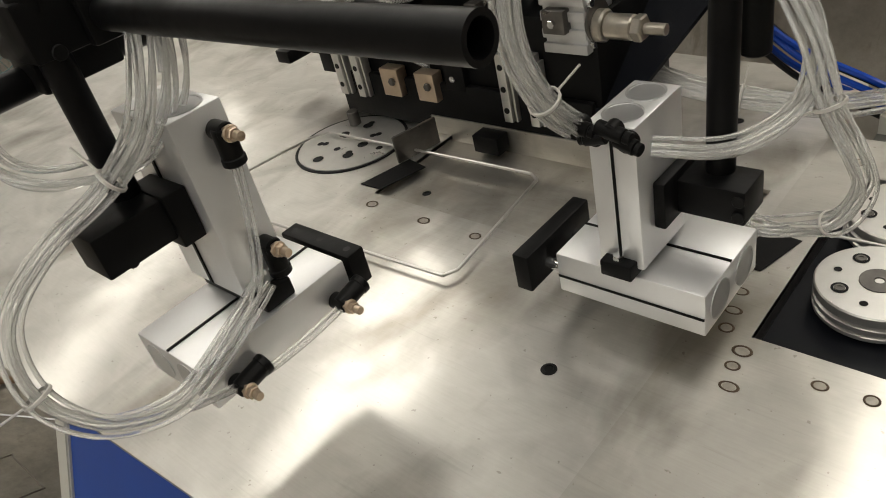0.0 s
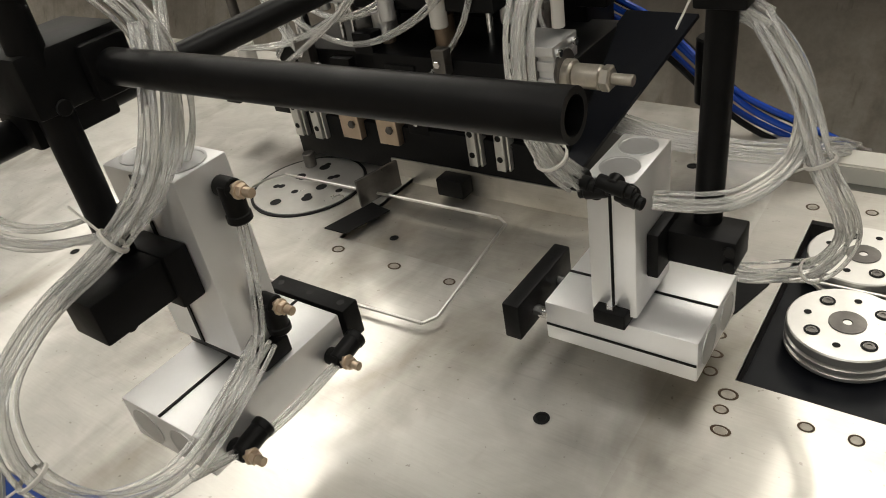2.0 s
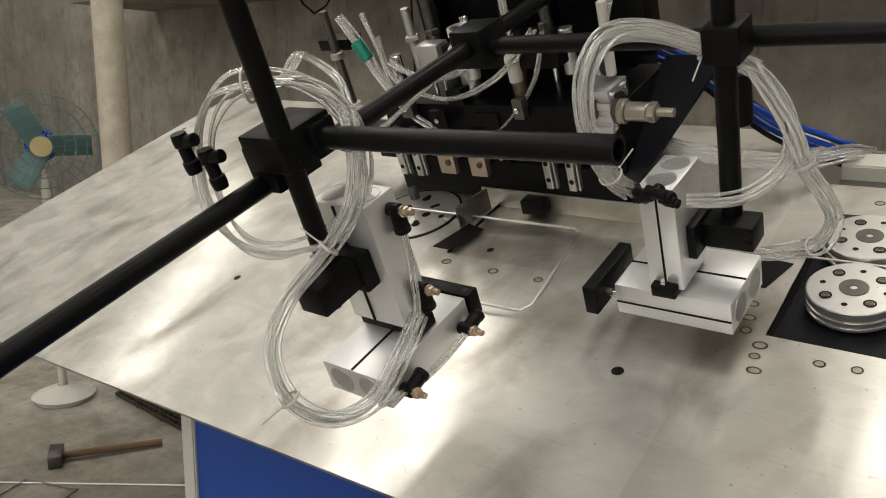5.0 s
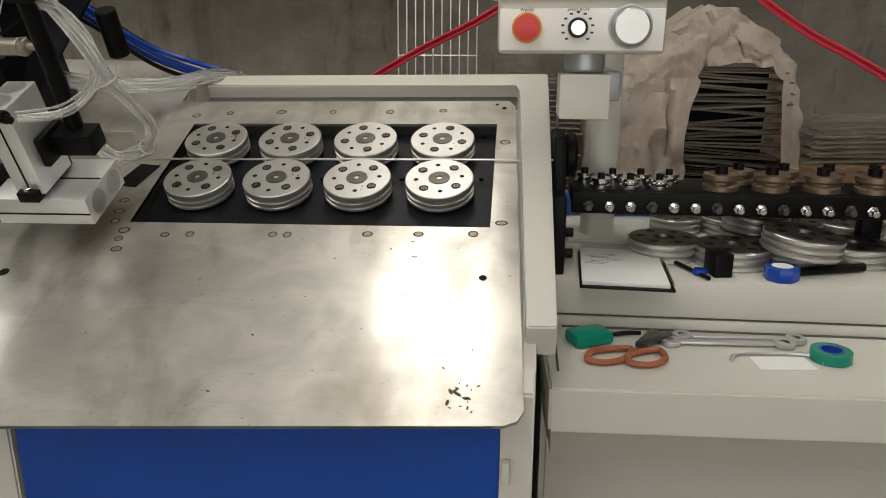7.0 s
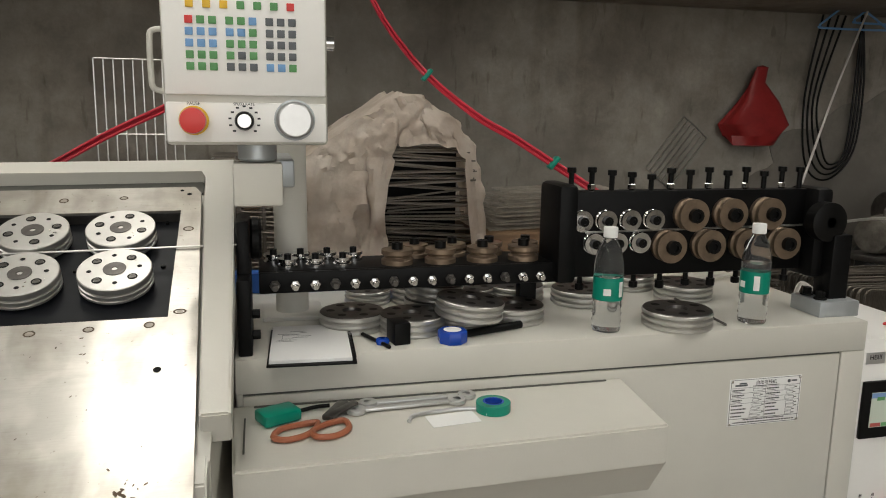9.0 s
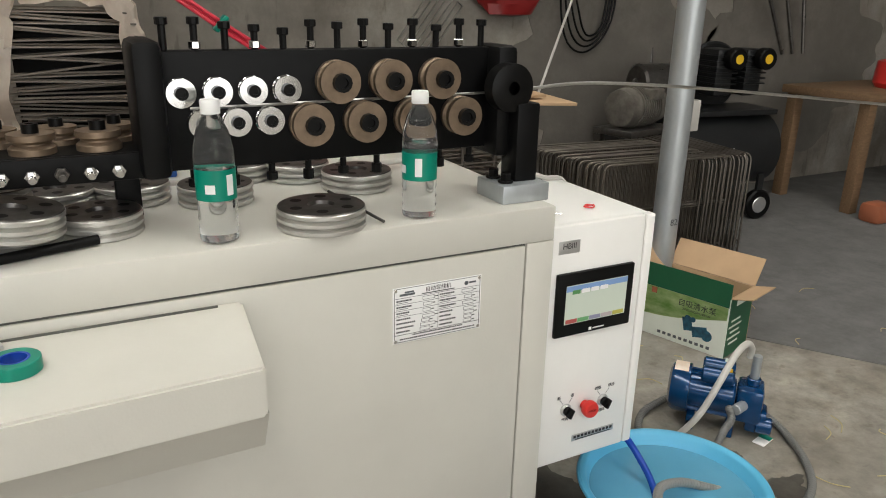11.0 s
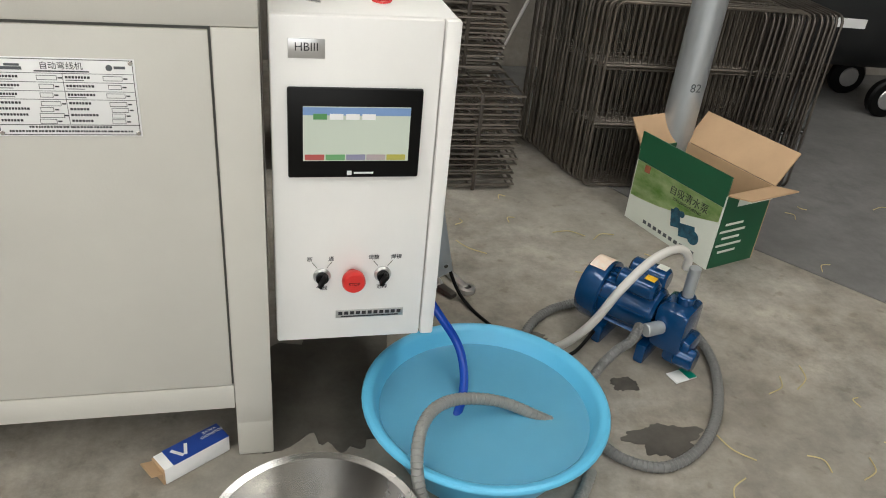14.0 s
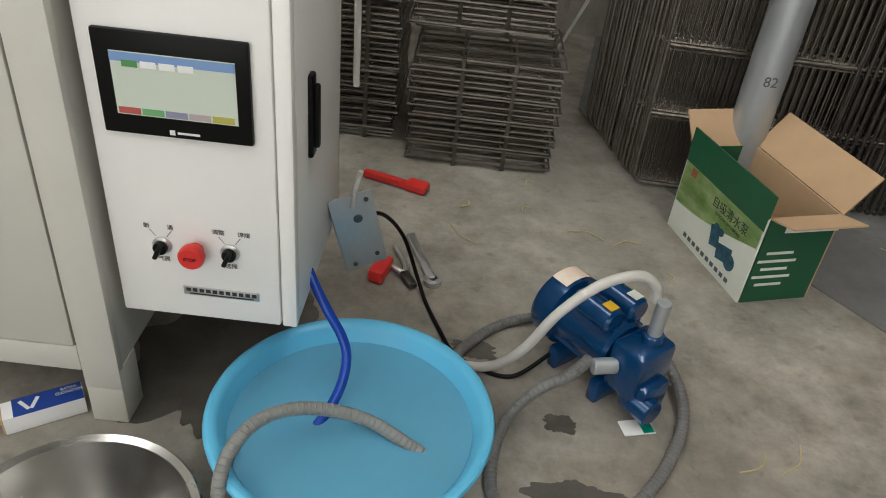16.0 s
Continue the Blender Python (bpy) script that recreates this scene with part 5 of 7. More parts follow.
b = B(); lathe(b, [(0.024, 0), (0.024, 0.008), (0.016, 0.010)], 28, T3((1.110, 1.2640, 1.276)) @ pose(0, 0, 0, 90)); e = part("stop_collar", PD(b), "yellow", pd, "yellow collar")
b = B(); lathe(b, [(0.014, 0.008), (0.014, 0.014), (0.020, 0.018), (0.0215, 0.026), (0.020, 0.034), (0.0, 0.037)], 28, T3((1.110, 1.2640, 1.276)) @ pose(0, 0, 0, 90)); part("stop_button", PD(b), "red", e, "red mushroom stop button")
b = B(); lathe(b, [(0.016, 0), (0.016, 0.010), (0.014, 0.016), (0.012, 0.016)], 28, T3((1.191, 1.2640, 1.276)) @ pose(0, 0, 0, 90)); k = part("speed_knob", PD(b), "plastic", pd, "black knob with a silver cap")
b = B(); lathe(b, [(0.011, 0.0165), (0, 0.017)], 24, T3((1.191, 1.2640, 1.276)) @ pose(0, 0, 0, 90)); part("cap", PD(b), "chrome", k)
b = B()
for i in range(11):
    a = radians(-135 + 27 * i)
    box(b, (1.191 + 0.024 * math.sin(a), 1.2636, 1.276 + 0.024 * math.cos(a)), (0.005, 0.0008, 0.003))
part("scale_marks", PD(b), "ink", pd)
b = B(); lathe(b, [(0.031, 0), (0.031, 0.006), (0.028, 0.012), (0.028, 0.022), (0.026, 0.024), (0, 0.024)], 40, T3((1.274, 1.2640, 1.278)) @ pose(0, 0, 0, 90)); hw = part("hand_wheel", PD(b), "alu_side", pd, "silver hand wheel")
b = B(); lathe(b, [(0.0315, -0.0005), (0.0315, 0.004), (0.0345, 0.003), (0.0345, 0)], 40, T3((1.274, 1.2640, 1.278)) @ pose(0, 0, 0, 90)); part("ring", PD(b), "galv", hw)
words("pause_text", "PAUSE", 0.0075, T3((1.110 - 1.197, 0.0034, 0.0685)) @ FACE, "ink", pd)
words("rate_text", "SPEED RATE", 0.0065, T3((1.191 - 1.197, 0.0034, 0.0685)) @ FACE, "ink", pd)
b = B(); tube(b, [(1.066, 1.30, 1.425), (1.046, 1.295, 1.42), (1.043, 1.293, 1.40), (1.043, 1.293, 1.35), (1.046, 1.295, 1.328), (1.066, 1.30, 1.322)], 0.005, 10); part("side_handle", PD(b), "cream", pd)
b = B(); rod(b, (1.332, 1.32, 1.412), (1.348, 1.32, 1.412), 0.013, 20); part("side_lock", PD(b), "chrome", pd)
b = B(); rod(b, (1.21, 1.33, 1.205), (1.21, 1.33, 1.24), 0.034, 24); part("swivel", PD(b), "galv", pd)
b = B(); box(b, (1.21, 1.335, 1.165), (0.085, 0.09, 0.075), 0.004); part("junction_box", PD(b), "cream", pd)
b = B(); box(b, (1.245, 1.47, 1.18), (0.06, 0.26, 0.05), 0.004); part("arm", PD(b), "galv", pd)
b = B(); rod(b, (1.275, 1.60, CZ), (1.275, 1.60, 1.24), 0.036, 28); part("column", PD(b), "cream", pd)
b = B(); box(b, (1.275, 1.60, CZ + 0.004), (0.13, 0.13, 0.010), 0.002); part("foot_plate", PD(b), "cream", pd)

# ---- on the cabinet ----
loose = thing("spare_roller", IDN, "blackened and polished spare grooved roller lying flat on the cabinet", "roller", "spare rollers on the cabinet")
b = B(); lathe(b, [(0, 0), (0.044, 0), (0.046, 0.002), (0.046, 0.006), (0.042, 0.009), (0.046, 0.012), (0.046, 0.016), (0.042, 0.019), (0.046, 0.022), (0.046, 0.026), (0.044, 0.028)], 40)
part("rim", b, "roller", loose)
b = B(); lathe(b, [(0.045, 0.0275), (0.044, 0.0287), (0.014, 0.0287), (0.013, 0.024), (0, 0.024)], 40); part("face", b, "darksteel", loose, "dark blackened face")
for k in range(6):
    a = k * math.pi / 3
    b = B(); lathe(b, [(0.0062, 0.0291), (0, 0.0291)], 14, T3((0.030 * math.cos(a), 0.030 * math.sin(a), 0))); part("hole", b, "black", loose)
LR = [(1.455, 1.675, 0, 0, 1.2), (1.575, 1.668, 0, 0, 1.2), (1.690, 1.640, 0, 0, 1.2), (1.815, 1.640, 0, 0, 1.24), (1.392, 1.462, 0, 0, 1.24), (1.512, 1.420, 0, 0, 1.24), (1.632, 1.440, 0, 0, 1.2), (1.627, 1.395, 0.033, 6, 1.3), (1.748, 1.455, 0, 0, 1.2), (1.585, 1.545, 0, 0, 1.2),
      (1.590, 1.555, 0.033, 3, 1.2), (1.955, 1.575, 0, 0, 1.24), (2.033, 1.740, 0, 0, 1.2), (2.150, 1.700, 0, 0, 1.2), (2.238, 1.580, 0, 0, 1.3), (2.085, 1.350, 0, 0, 1.36)]
random.seed(3)
for i, (x, y, dz, tilt, size) in enumerate(LR):
    m = pose(x, y, CZ + dz, tilt, 0, random.uniform(0, 90)) @ Matrix.Diagonal((size, size, 1.15, 1))
    if i == 0:
        loose.matrix_basis = m
    else:
        copy_thing(loose, m)
b = B(); rod(b, (2.125, 1.43, CZ + 0.037), (2.185, 1.315, CZ + 0.004), 0.0028, 8)
solid("steel_pin", b, "darksteel", "thin dark steel rod leaning on a spare roller", "rod")


def bottle(x, y, turn, fill):
    t = thing("water_bottle", pose(x, y, CZ, 0, 0, turn), "clear plastic water bottle with green label and white cap, %s full" % fill, "bottle", "water bottles")
    b = B()
    prof = [(0, 0.004), (0.020, 0.001), (0.029, 0.003), (0.0305, 0.010), (0.0290, 0.016), (0.0310, 0.024), (0.0290, 0.032), (0.0310, 0.040), (0.0290, 0.049), (0.0310, 0.058), (0.0305, 0.066), (0.0305, 0.120), (0.0312, 0.126), (0.0300, 0.150), (0.024, 0.175), (0.015, 0.193), (0.0125, 0.198), (0.0125, 0.207)]
    lathe(b, prof, 32)
    sh2 = part("shell", b, "glasspane", t, "clear ribbed plastic")
    b = B(); lathe(b, [(0.0311, 0.070), (0.0311, 0.118)], 32); part("label", b, "green", t, "green printed wrap label")
    for a, w in ((-2.4, 0.5), (-1.4, 0.35)):
        b = B(); lathe(b, [(0.0315, 0.082 if w > 0.4 else 0.078), (0.0315, 0.096 if w > 0.4 else 0.110)], 64)
        bmesh.ops.delete(b, geom=[f for f in b.faces if abs((math.atan2(f.calc_center_median().y, f.calc_center_median().x) - a + math.pi) % (2 * math.pi) - math.pi) > w / 2], context="FACES")
        part("label_print", b, "paper", t)
    b = B(); lathe(b, [(0.0145, 0.200), (0.0148, 0.202), (0.0148, 0.219), (0.0138, 0.221), (0, 0.221)], 28); part("cap", b, "paper", t, "white screw cap")
    lv = 0.115 if fill == "half" else 0.135
    b = B(); lathe(b, [(0, 0.0055), (0.0275, 0.005), (0.0275, lv), (0, lv)], 28); part("water", b, "glasspane", t)


bottle(1.913, 1.340, 20, "half"); bottle(2.262, 1.337, -40, "mostly")

nb = thing("notebook", pose(1.300, 1.345, CZ, 0, 0, -3), "open spiral notebook with a handwritten white page", "notebook")
b = B(); box(b, (0, 0, 0.002), (0.160, 0.225, 0.004), 0.001); part("cover", b, "plastic", nb, "black cover")
b = B(); box(b, (-0.002, 0.004, 0.0075), (0.148, 0.216, 0.007), 0.001); part("page_block", b, "paper", nb)
b = B()
for k in range(22):
    lathe(b, [(0.0035, -0.0006), (0.0045, 0), (0.0035, 0.0006)], 10, T3((0.076, -0.09 + k * 0.0086, 0.007)) @ pose(0, 0, 0, 90))
part("spiral", b, "plastic", nb)
b = B()
random.seed(12)
for k in range(9):
    x, y = -0.055 + random.random() * 0.06, 0.07 - k * 0.008
    box(b, (x, y, 0.0112), (random.uniform(0.01, 0.04), 0.001, 0.0003))
box(b, (-0.04, 0.05, 0.0112), (0.03, 0.0008, 0.0003)); box(b, (-0.055, 0.04, 0.0112), (0.0008, 0.03, 0.0003))
part("scribble", b, "grey", nb)
b = B(); box(b, (1.470, 1.345, CZ + 0.022), (0.034, 0.05, 0.044), 0.003, pose(0, 0, 0, 0, 0, 10))
solid("steel_block", b, "black", "small black steel block on the cabinet", "block")
b = B(); rod(b, (1.405, 1.395, CZ + 0.005), (1.445, 1.30, CZ + 0.005), 0.004, 10)
solid("pen", b, "plastic", "dark ballpoint pen lying beside the notebook", "pen")
b = B(); lathe(b, [(0.004, 0), (0.012, 0.001), (0.014, 0.006), (0.012, 0.012), (0.005, 0.013)], 14, T3((1.437, 1.335, CZ)))
solid("blue_stopper", b, "bluehose", "small blue plastic stopper on the cabinet", "stopper")
b = B(); lathe(b, [(0, 0), (0.028, 0), (0.030, 0.003), (0.030, 0.022), (0.028, 0.025), (0, 0.025)], 8, pose(1.575, 1.325, CZ, 0, 0, 20))
tm = solid("tape_measure", b, "bluehose", "round blue tape measure", "tape measure")
b = B(); lathe(b, [(0.018, 0.0256), (0, 0.0258)], 24); part("badge", b, "paper", tm, "white badge").matrix_basis = T3((1.575, 1.325, CZ))
b = B(); rod(b, (1.60, 1.345, CZ + 0.008), (1.74, 1.385, CZ + 0.010), 0.008, 12)
solid("black_rod", b, "plastic", "black plastic rod lying beside the spare rollers", "rod")
b = B(); tube(b, [(1.75, 1.75, CZ + 0.01), (1.9, 1.70, CZ + 0.012), (2.1, 1.72, CZ + 0.012), (2.35, 1.70, CZ + 0.015), (2.5, 1.75, CZ + 0.012)], 0.006, 8)
solid("grey_cable", b, "milky", "pale cable lying along the back of the cabinet", "cable")

# ---- on the tool shelf ----
b = B(); tube(b, [(1.263, 1.172, SZ + 0.006), (1.233, 1.157, SZ + 0.007), (1.223, 1.127, SZ + 0.007), (1.248, 1.117, SZ + 0.006), (1.283, 1.137, SZ + 0.006), (1.298, 1.172, SZ + 0.008)], 0.0055, 8, closed=True)
sc = solid("scissors", b, "orange", "large scissors with worn orange grips, black hinge", "scissors")
b = B(); tube(b, [(1.313, 1.167, SZ + 0.006), (1.288, 1.142, SZ + 0.007), (1.293, 1.117, SZ + 0.007), (1.323, 1.117, SZ + 0.006), (1.348, 1.142, SZ + 0.006), (1.343, 1.172, SZ + 0.008)], 0.0055, 8, closed=True); part("grip", b, "orange", sc)
b = B(); box(b, (1.333, 1.217, SZ + 0.009), (0.022, 0.075, 0.010), 0.003, pose(0, 0, 0, 0, 0, -28)); box(b, (1.343, 1.212, SZ + 0.012), (0.016, 0.08, 0.006), 0.002, pose(0, 0, 0, 0, 0, -45)); part("blade", b, "darksteel", sc)
b = B(); box(b, (1.232, 1.212, SZ + 0.012), (0.070, 0.050, 0.022), 0.006, pose(0, 0, 0, 0, 0, 25))
solid("green_case", b, "green", "dark green plastic tool case", "case")
b = B(); tube(b, [(1.27, 1.235, SZ + 0.006), (1.30, 1.248, SZ + 0.006), (1.325, 1.25, SZ + 0.006)], 0.004, 6)
solid("small_driver", b, "plastic", "small black screwdriver on the tool shelf", "screwdriver")
def spanner(x, y, turn, length):
    t = thing("spanner", pose(x, y, SZ, 0, 0, turn), "worn steel open-ended spanner on the tool shelf", "spanner", "spanners")
    b = B(); box(b, (0, 0, 0.006), (length, 0.014, 0.006), 0.002)
    for s in (-1, 1):
        lathe(b, [(0.008, 0.002), (0.017, 0.002), (0.018, 0.005), (0.017, 0.010), (0.008, 0.010)], 16, T3((s * length / 2, 0, 0)))
    part("bar", b, "alu_side", t)
spanner(1.465, 1.222, 3, 0.19); spanner(1.49, 1.247, 1, 0.19)
b = B(); tube(b, [(1.455, 1.155, SZ + 0.004), (1.475, 1.180, SZ + 0.004), (1.555, 1.190, SZ + 0.004), (1.595, 1.180, SZ + 0.004), (1.600, 1.155, SZ + 0.004)], 0.004, 8)
solid("bent_rod", b, "alu_side", "bent grey metal rod", "rod")
b = B(); box(b, (1.535, 1.155, SZ + 0.001), (0.09, 0.05, 0.001), 0, pose(0, 0, 0, 0, 0, 6))
solid("paper_scrap", b, "paper", "small scrap of white paper", "paper")
tp = thing("tape_roll", T3((1.617, 1.180, SZ)), "roll of dark green electrical tape", "tape")
b = B(); lathe(b, [(0.019, 0), (0.031, 0), (0.032, 0.001), (0.032, 0.017), (0.031, 0.018), (0.019, 0.018)], 36); part("roll", b, "green", tp)
b = B(); lathe(b, [(0.0195, 0.0183), (0.016, 0.0183), (0.016, 0.001)], 28); part("core", b, "bluehose", tp, "blue core")

# ---- floor beside the control box ----
tub = thing("wash_tub", T3((2.920, 1.268, 0)) @ Matrix.Diagonal((1.085, 1.085, 0.60, 1)), "light blue plastic wash tub part-filled with water", "tub")
b = B(); lathe(b, [(0, 0.004), (0.135, 0.004), (0.140, 0.010), (0.175, 0.13), (0.182, 0.145), (0.192, 0.192), (0.195, 0.199), (0.200, 0.2045), (0.2055, 0.206), (0.2105, 0.2035), (0.2130, 0.198), (0.2125, 0.192), (0.208, 0.188), (0.200, 0.187), (0.188, 0.14), (0.146, 0.0), (0, 0.0)], 64); part("shell", b, "tub", tub)
b = B(); lathe(b, [(0, 0.150), (0.1825, 0.150)], 48); part("water", b, "water", tub, "clear water")
bs = thing("metal_basin", T3((2.590, 1.000, 0)), "round stainless steel basin with a little wire scrap", "basin")
b = B(); lathe(b, [(0, 0.005), (0.085, 0.004), (0.105, 0.012), (0.140, 0.075), (0.155, 0.118), (0.166, 0.122), (0.169, 0.118), (0.158, 0.114), (0.143, 0.072), (0.108, 0.008), (0.088, 0.0), (0, 0.0)], 64); part("shell", b, "basin", bs)
b = B(); tube(b, [(-0.03, -0.03, 0.008), (0.0, 0.01, 0.012), (0.03, 0.0, 0.009), (0.055, 0.01, 0.009)], 0.0016, 6); tube(b, [(0.0, 0.01, 0.012), (-0.03, 0.015, 0.009)], 0.0016, 6); part("wire_scrap", b, "rackwire", bs)

pm = thing("water_pump", pose(3.358, 1.548, 0, 0, 0, -50) @ Matrix.Diagonal((1.0, 1.06, 1.02, 1)), "dark blue painted electric water pump with cooling fins", "pump")
b = B(); rod(b, (-0.085, 0, 0.108), (0.055, 0, 0.108), 0.056, 32); mt = part("motor", b, "pumpblue", pm)
for k in range(16):
    a = radians(-75 + k * 20)
    b = B(); box(b, (-0.015, 0.057 * math.sin(a), 0.108 + 0.057 * math.cos(a)), (0.115, 0.003, 0.011), 0, pose(0, 0, 0, -math.degrees(a))); part("fin", b, "pumpblue", mt)
b = B(); lathe(b, [(0, 0), (0.050, 0.001), (0.066, 0.008), (0.072, 0.020), (0.073, 0.060), (0.066, 0.063), (0.050, 0.063)], 40, T3((-0.135, 0, 0.108)) @ pose(0, 0, 0, 0, 90)); part("fan_cover", b, "pumpblue", mt)
for y in (-0.032, 0.030):
    b = B(); lathe(b, [(0, -0.045), (0.020, -0.045), (0.025, -0.040), (0.025, 0.040), (0.020, 0.046), (0, 0.047)], 24, T3((0.000, y, 0.178)) @ pose(0, 0, 0, 0, 90)); cp2 = part("capacitor", b, "pumpblue", pm, "blue capacitor case")
    b = B(); box(b, (0.026, y, 0.2035), (0.024, 0.020, 0.0015)); part("label", b, "cartonwhite" if y > 0 else "yellow", cp2, "small printed label")
b = B(); lathe(b, [(0.0738, -0.122), (0.0738, -0.082)], 72, T3((0, 0, 0.108)) @ pose(0, 0, 0, 0, 90))
bmesh.ops.delete(b, geom=[q for q in b.faces if q.calc_center_median().z < 0.108 + 0.0738 * 0.90], context="FACES")
part("label", b, "labelpeach", pm, "peach and white type label")
b = B(); box(b, (0.095, 0, 0.105), (0.075, 0.095, 0.105), 0.012); box(b, (0.12, 0, 0.055), (0.06, 0.07, 0.07), 0.012); hd = part("pump_head", b, "pumpblue", pm)
b = B(); rod(b, (0.12, -0.02, 0.045), (0.165, -0.02, 0.045), 0.025, 20); part("drain_boss", b, "pumpblue", hd)
b = B(); rod(b, (0.10, 0.01, 0.15), (0.10, 0.01, 0.175), 0.020, 16); part("outlet", b, "pumpblue", hd)
b = B(); rod(b, (0.10, 0.01, 0.172), (0.10, 0.01, 0.245), 0.013, 16); part("pipe", b, "galv", pm, "steel outlet pipe")
b = B(); rod(b, (0.08, -0.045, 0.11), (0.06, -0.085, 0.112), 0.015, 16); part("inlet", b, "galv", hd)
for x in (-0.06, 0.05):
    b = B(); box(b, (x, 0, 0.025), (0.025, 0.11, 0.05), 0.006); part("foot", b, "pumpblue", pm)
ls = thing("label_scrap", pose(3.430, 1.415, 0, 0, 0, 15), "small crumpled green and white label on the floor", "label")
b = B(); box(b, (0, 0, 0.003), (0.062, 0.036, 0.003), 0.001); part("sheet", b, "paper", ls)
b = B(); box(b, (0.018, 0, 0.0052), (0.022, 0.034, 0.001)); part("print", b, "green", ls, "green print")


def hose(name, pts, r, mt, label, rib=0.0):
    b = B(); tube(b, pts, r, 12, 10)
    t = thing(name, IDN, label, "hose")
    part("wall", b, mt, t)
    if rib:
        P = [Vector(p) for p in pts]
        n = int(sum((q - p).length for p, q in zip(P, P[1:])) / 0.008)
        b = B()
        line = []
        for i in range(len(P) - 1):
            p0, p1, p2, p3 = P[max(i - 1, 0)], P[i], P[i + 1], P[min(i + 2, len(P) - 1)]
            m = max(2, int((p2 - p1).length / 0.009))
            for k in range(m):
                u = k / m
                q = 0.5 * (2 * p1 + (p2 - p0) * u + (2 * p0 - 5 * p1 + 4 * p2 - p3) * u * u + (3 * p1 - p0 - 3 * p2 + p3) * u ** 3)
                line.append(q)
        for a, c in zip(line, line[1:]):
            d = (c - a)
            if d.length > 1e-5:
                lathe(b, [(r * 0.98, -0.0018), (r * 1.10, 0), (r * 0.98, 0.0018)], 12, T3(a) @ d.to_track_quat("Z", "Y").to_matrix().to_4x4())
        part("ribs", b, mt, t)
    return t


hose("suction_hose", [(3.322, 1.462, 0.112), (3.285, 1.420, 0.108), (3.241, 1.404, 0.090), (3.195, 1.385, 0.045), (3.168, 1.340, 0.016), (3.158, 1.235, 0.012), (3.190, 1.179, 0.012), (3.261, 1.154, 0.012), (3.356, 1.195, 0.012), (3.443, 1.285, 0.012), (3.510, 1.411, 0.014), (3.522, 1.508, 0.025), (3.490, 1.600, 0.040), (3.400, 1.690, 0.030), (3.247, 1.690, 0.016), (3.162, 1.647, 0.012), (3.100, 1.572, 0.012), (3.085, 1.540, 0.012)], 0.0105, "hosedark", "grey ribbed suction hose curling over the floor", 1)
hose("tub_hose", [(3.076, 1.216, 0.070), (3.027, 1.234, 0.085), (2.948, 1.255, 0.115), (2.872, 1.245, 0.140), (2.816, 1.213, 0.158), (2.779, 1.169, 0.160), (2.760, 1.116, 0.142), (2.762, 1.078, 0.100), (2.785, 1.055, 0.055), (2.822, 1.030, 0.015), (2.90, 1.005, 0.012), (3.00, 1.035, 0.012), (3.071, 1.111, 0.013), (3.108, 1.160, 0.014)], 0.0105, "hose", "clear ribbed hose with a wire spiral hanging over the tub rim", 1)
hose("delivery_hose", [(3.420, 1.497, 0.238), (3.412, 1.490, 0.272), (3.375, 1.480, 0.298), (3.310, 1.460, 0.285), (3.247, 1.446, 0.225), (3.206, 1.460, 0.130), (3.168, 1.490, 0.055), (3.123, 1.513, 0.018), (3.05, 1.53, 0.012)], 0.0095, "milky", "milky plastic delivery hose from the pump")
hose("drain_hose", [(2.775, 1.500, 0.30), (2.813, 1.440, 0.262), (2.851, 1.405, 0.212), (2.883, 1.386, 0.165), (2.894, 1.361, 0.135), (2.889, 1.315, 0.110), (2.868, 1.266, 0.088), (2.842, 1.247, 0.066)], 0.0085, "bluehose", "blue plastic hose running into the tub")
hose("power_cord", [(2.862, 1.640, 0.235), (2.900, 1.720, 0.215), (2.945, 1.780, 0.130), (2.985, 1.770, 0.030), (3.010, 1.715, 0.005), (3.045, 1.630, 0.005), (3.080, 1.560, 0.005), (3.137, 1.521, 0.005), (3.201, 1.512, 0.006), (3.270, 1.560, 0.030)], 0.0045, "plastic", "black power cord to the pump")

# pump carton, open
cx = thing("pump_carton", pose(3.735, 1.85, 0, 0, 0, 107), "open green and white printed pump carton on the floor", "carton")
CL, CD, CH = 0.345, 0.185, 0.232
for nm, c, s in (("front", (CL / 2, 0.002, CH / 2), (CL, 0.004, CH)), ("back", (CL / 2, -CD + 0.002, CH / 2), (CL, 0.004, CH)), ("side", (0.002, -CD / 2, CH / 2), (0.004, CD - 0.008, CH)), ("side", (CL - 0.002, -CD / 2, CH / 2), (0.004, CD - 0.008, CH)), ("bottom", (CL / 2, -CD / 2, 0.003), (CL - 0.01, CD - 0.01, 0.004))):
    b = B(); box(b, c, s); part(nm, b, {"front": "cartonwhite", "side": "cartongreen"}.get(nm, "card"), cx)
for c, s, r in (((CL / 2, -CD - 0.035, CH + 0.045), (CL, 0.11, 0.004), (-54, 0, 0)), ((-0.035, -CD / 2, CH + 0.008), (0.08, CD, 0.004), (0, 14, 0)), ((CL + 0.03, -CD / 2, CH + 0.035), (0.10, CD, 0.004), (0, -50, 0))):
    b = B(); box(b, (0, 0, 0), s); b.transform(T3(c) @ pose(0, 0, 0, *r)); part("flap", b, "card", cx, "brown inside of a flap")
b = B(); box(b, (0, 0, 0), (CL, 0.004, 0.055)); b.transform(T3((CL / 2, 0.004, CH + 0.026))); part("flap", b, "cartongreen", cx)
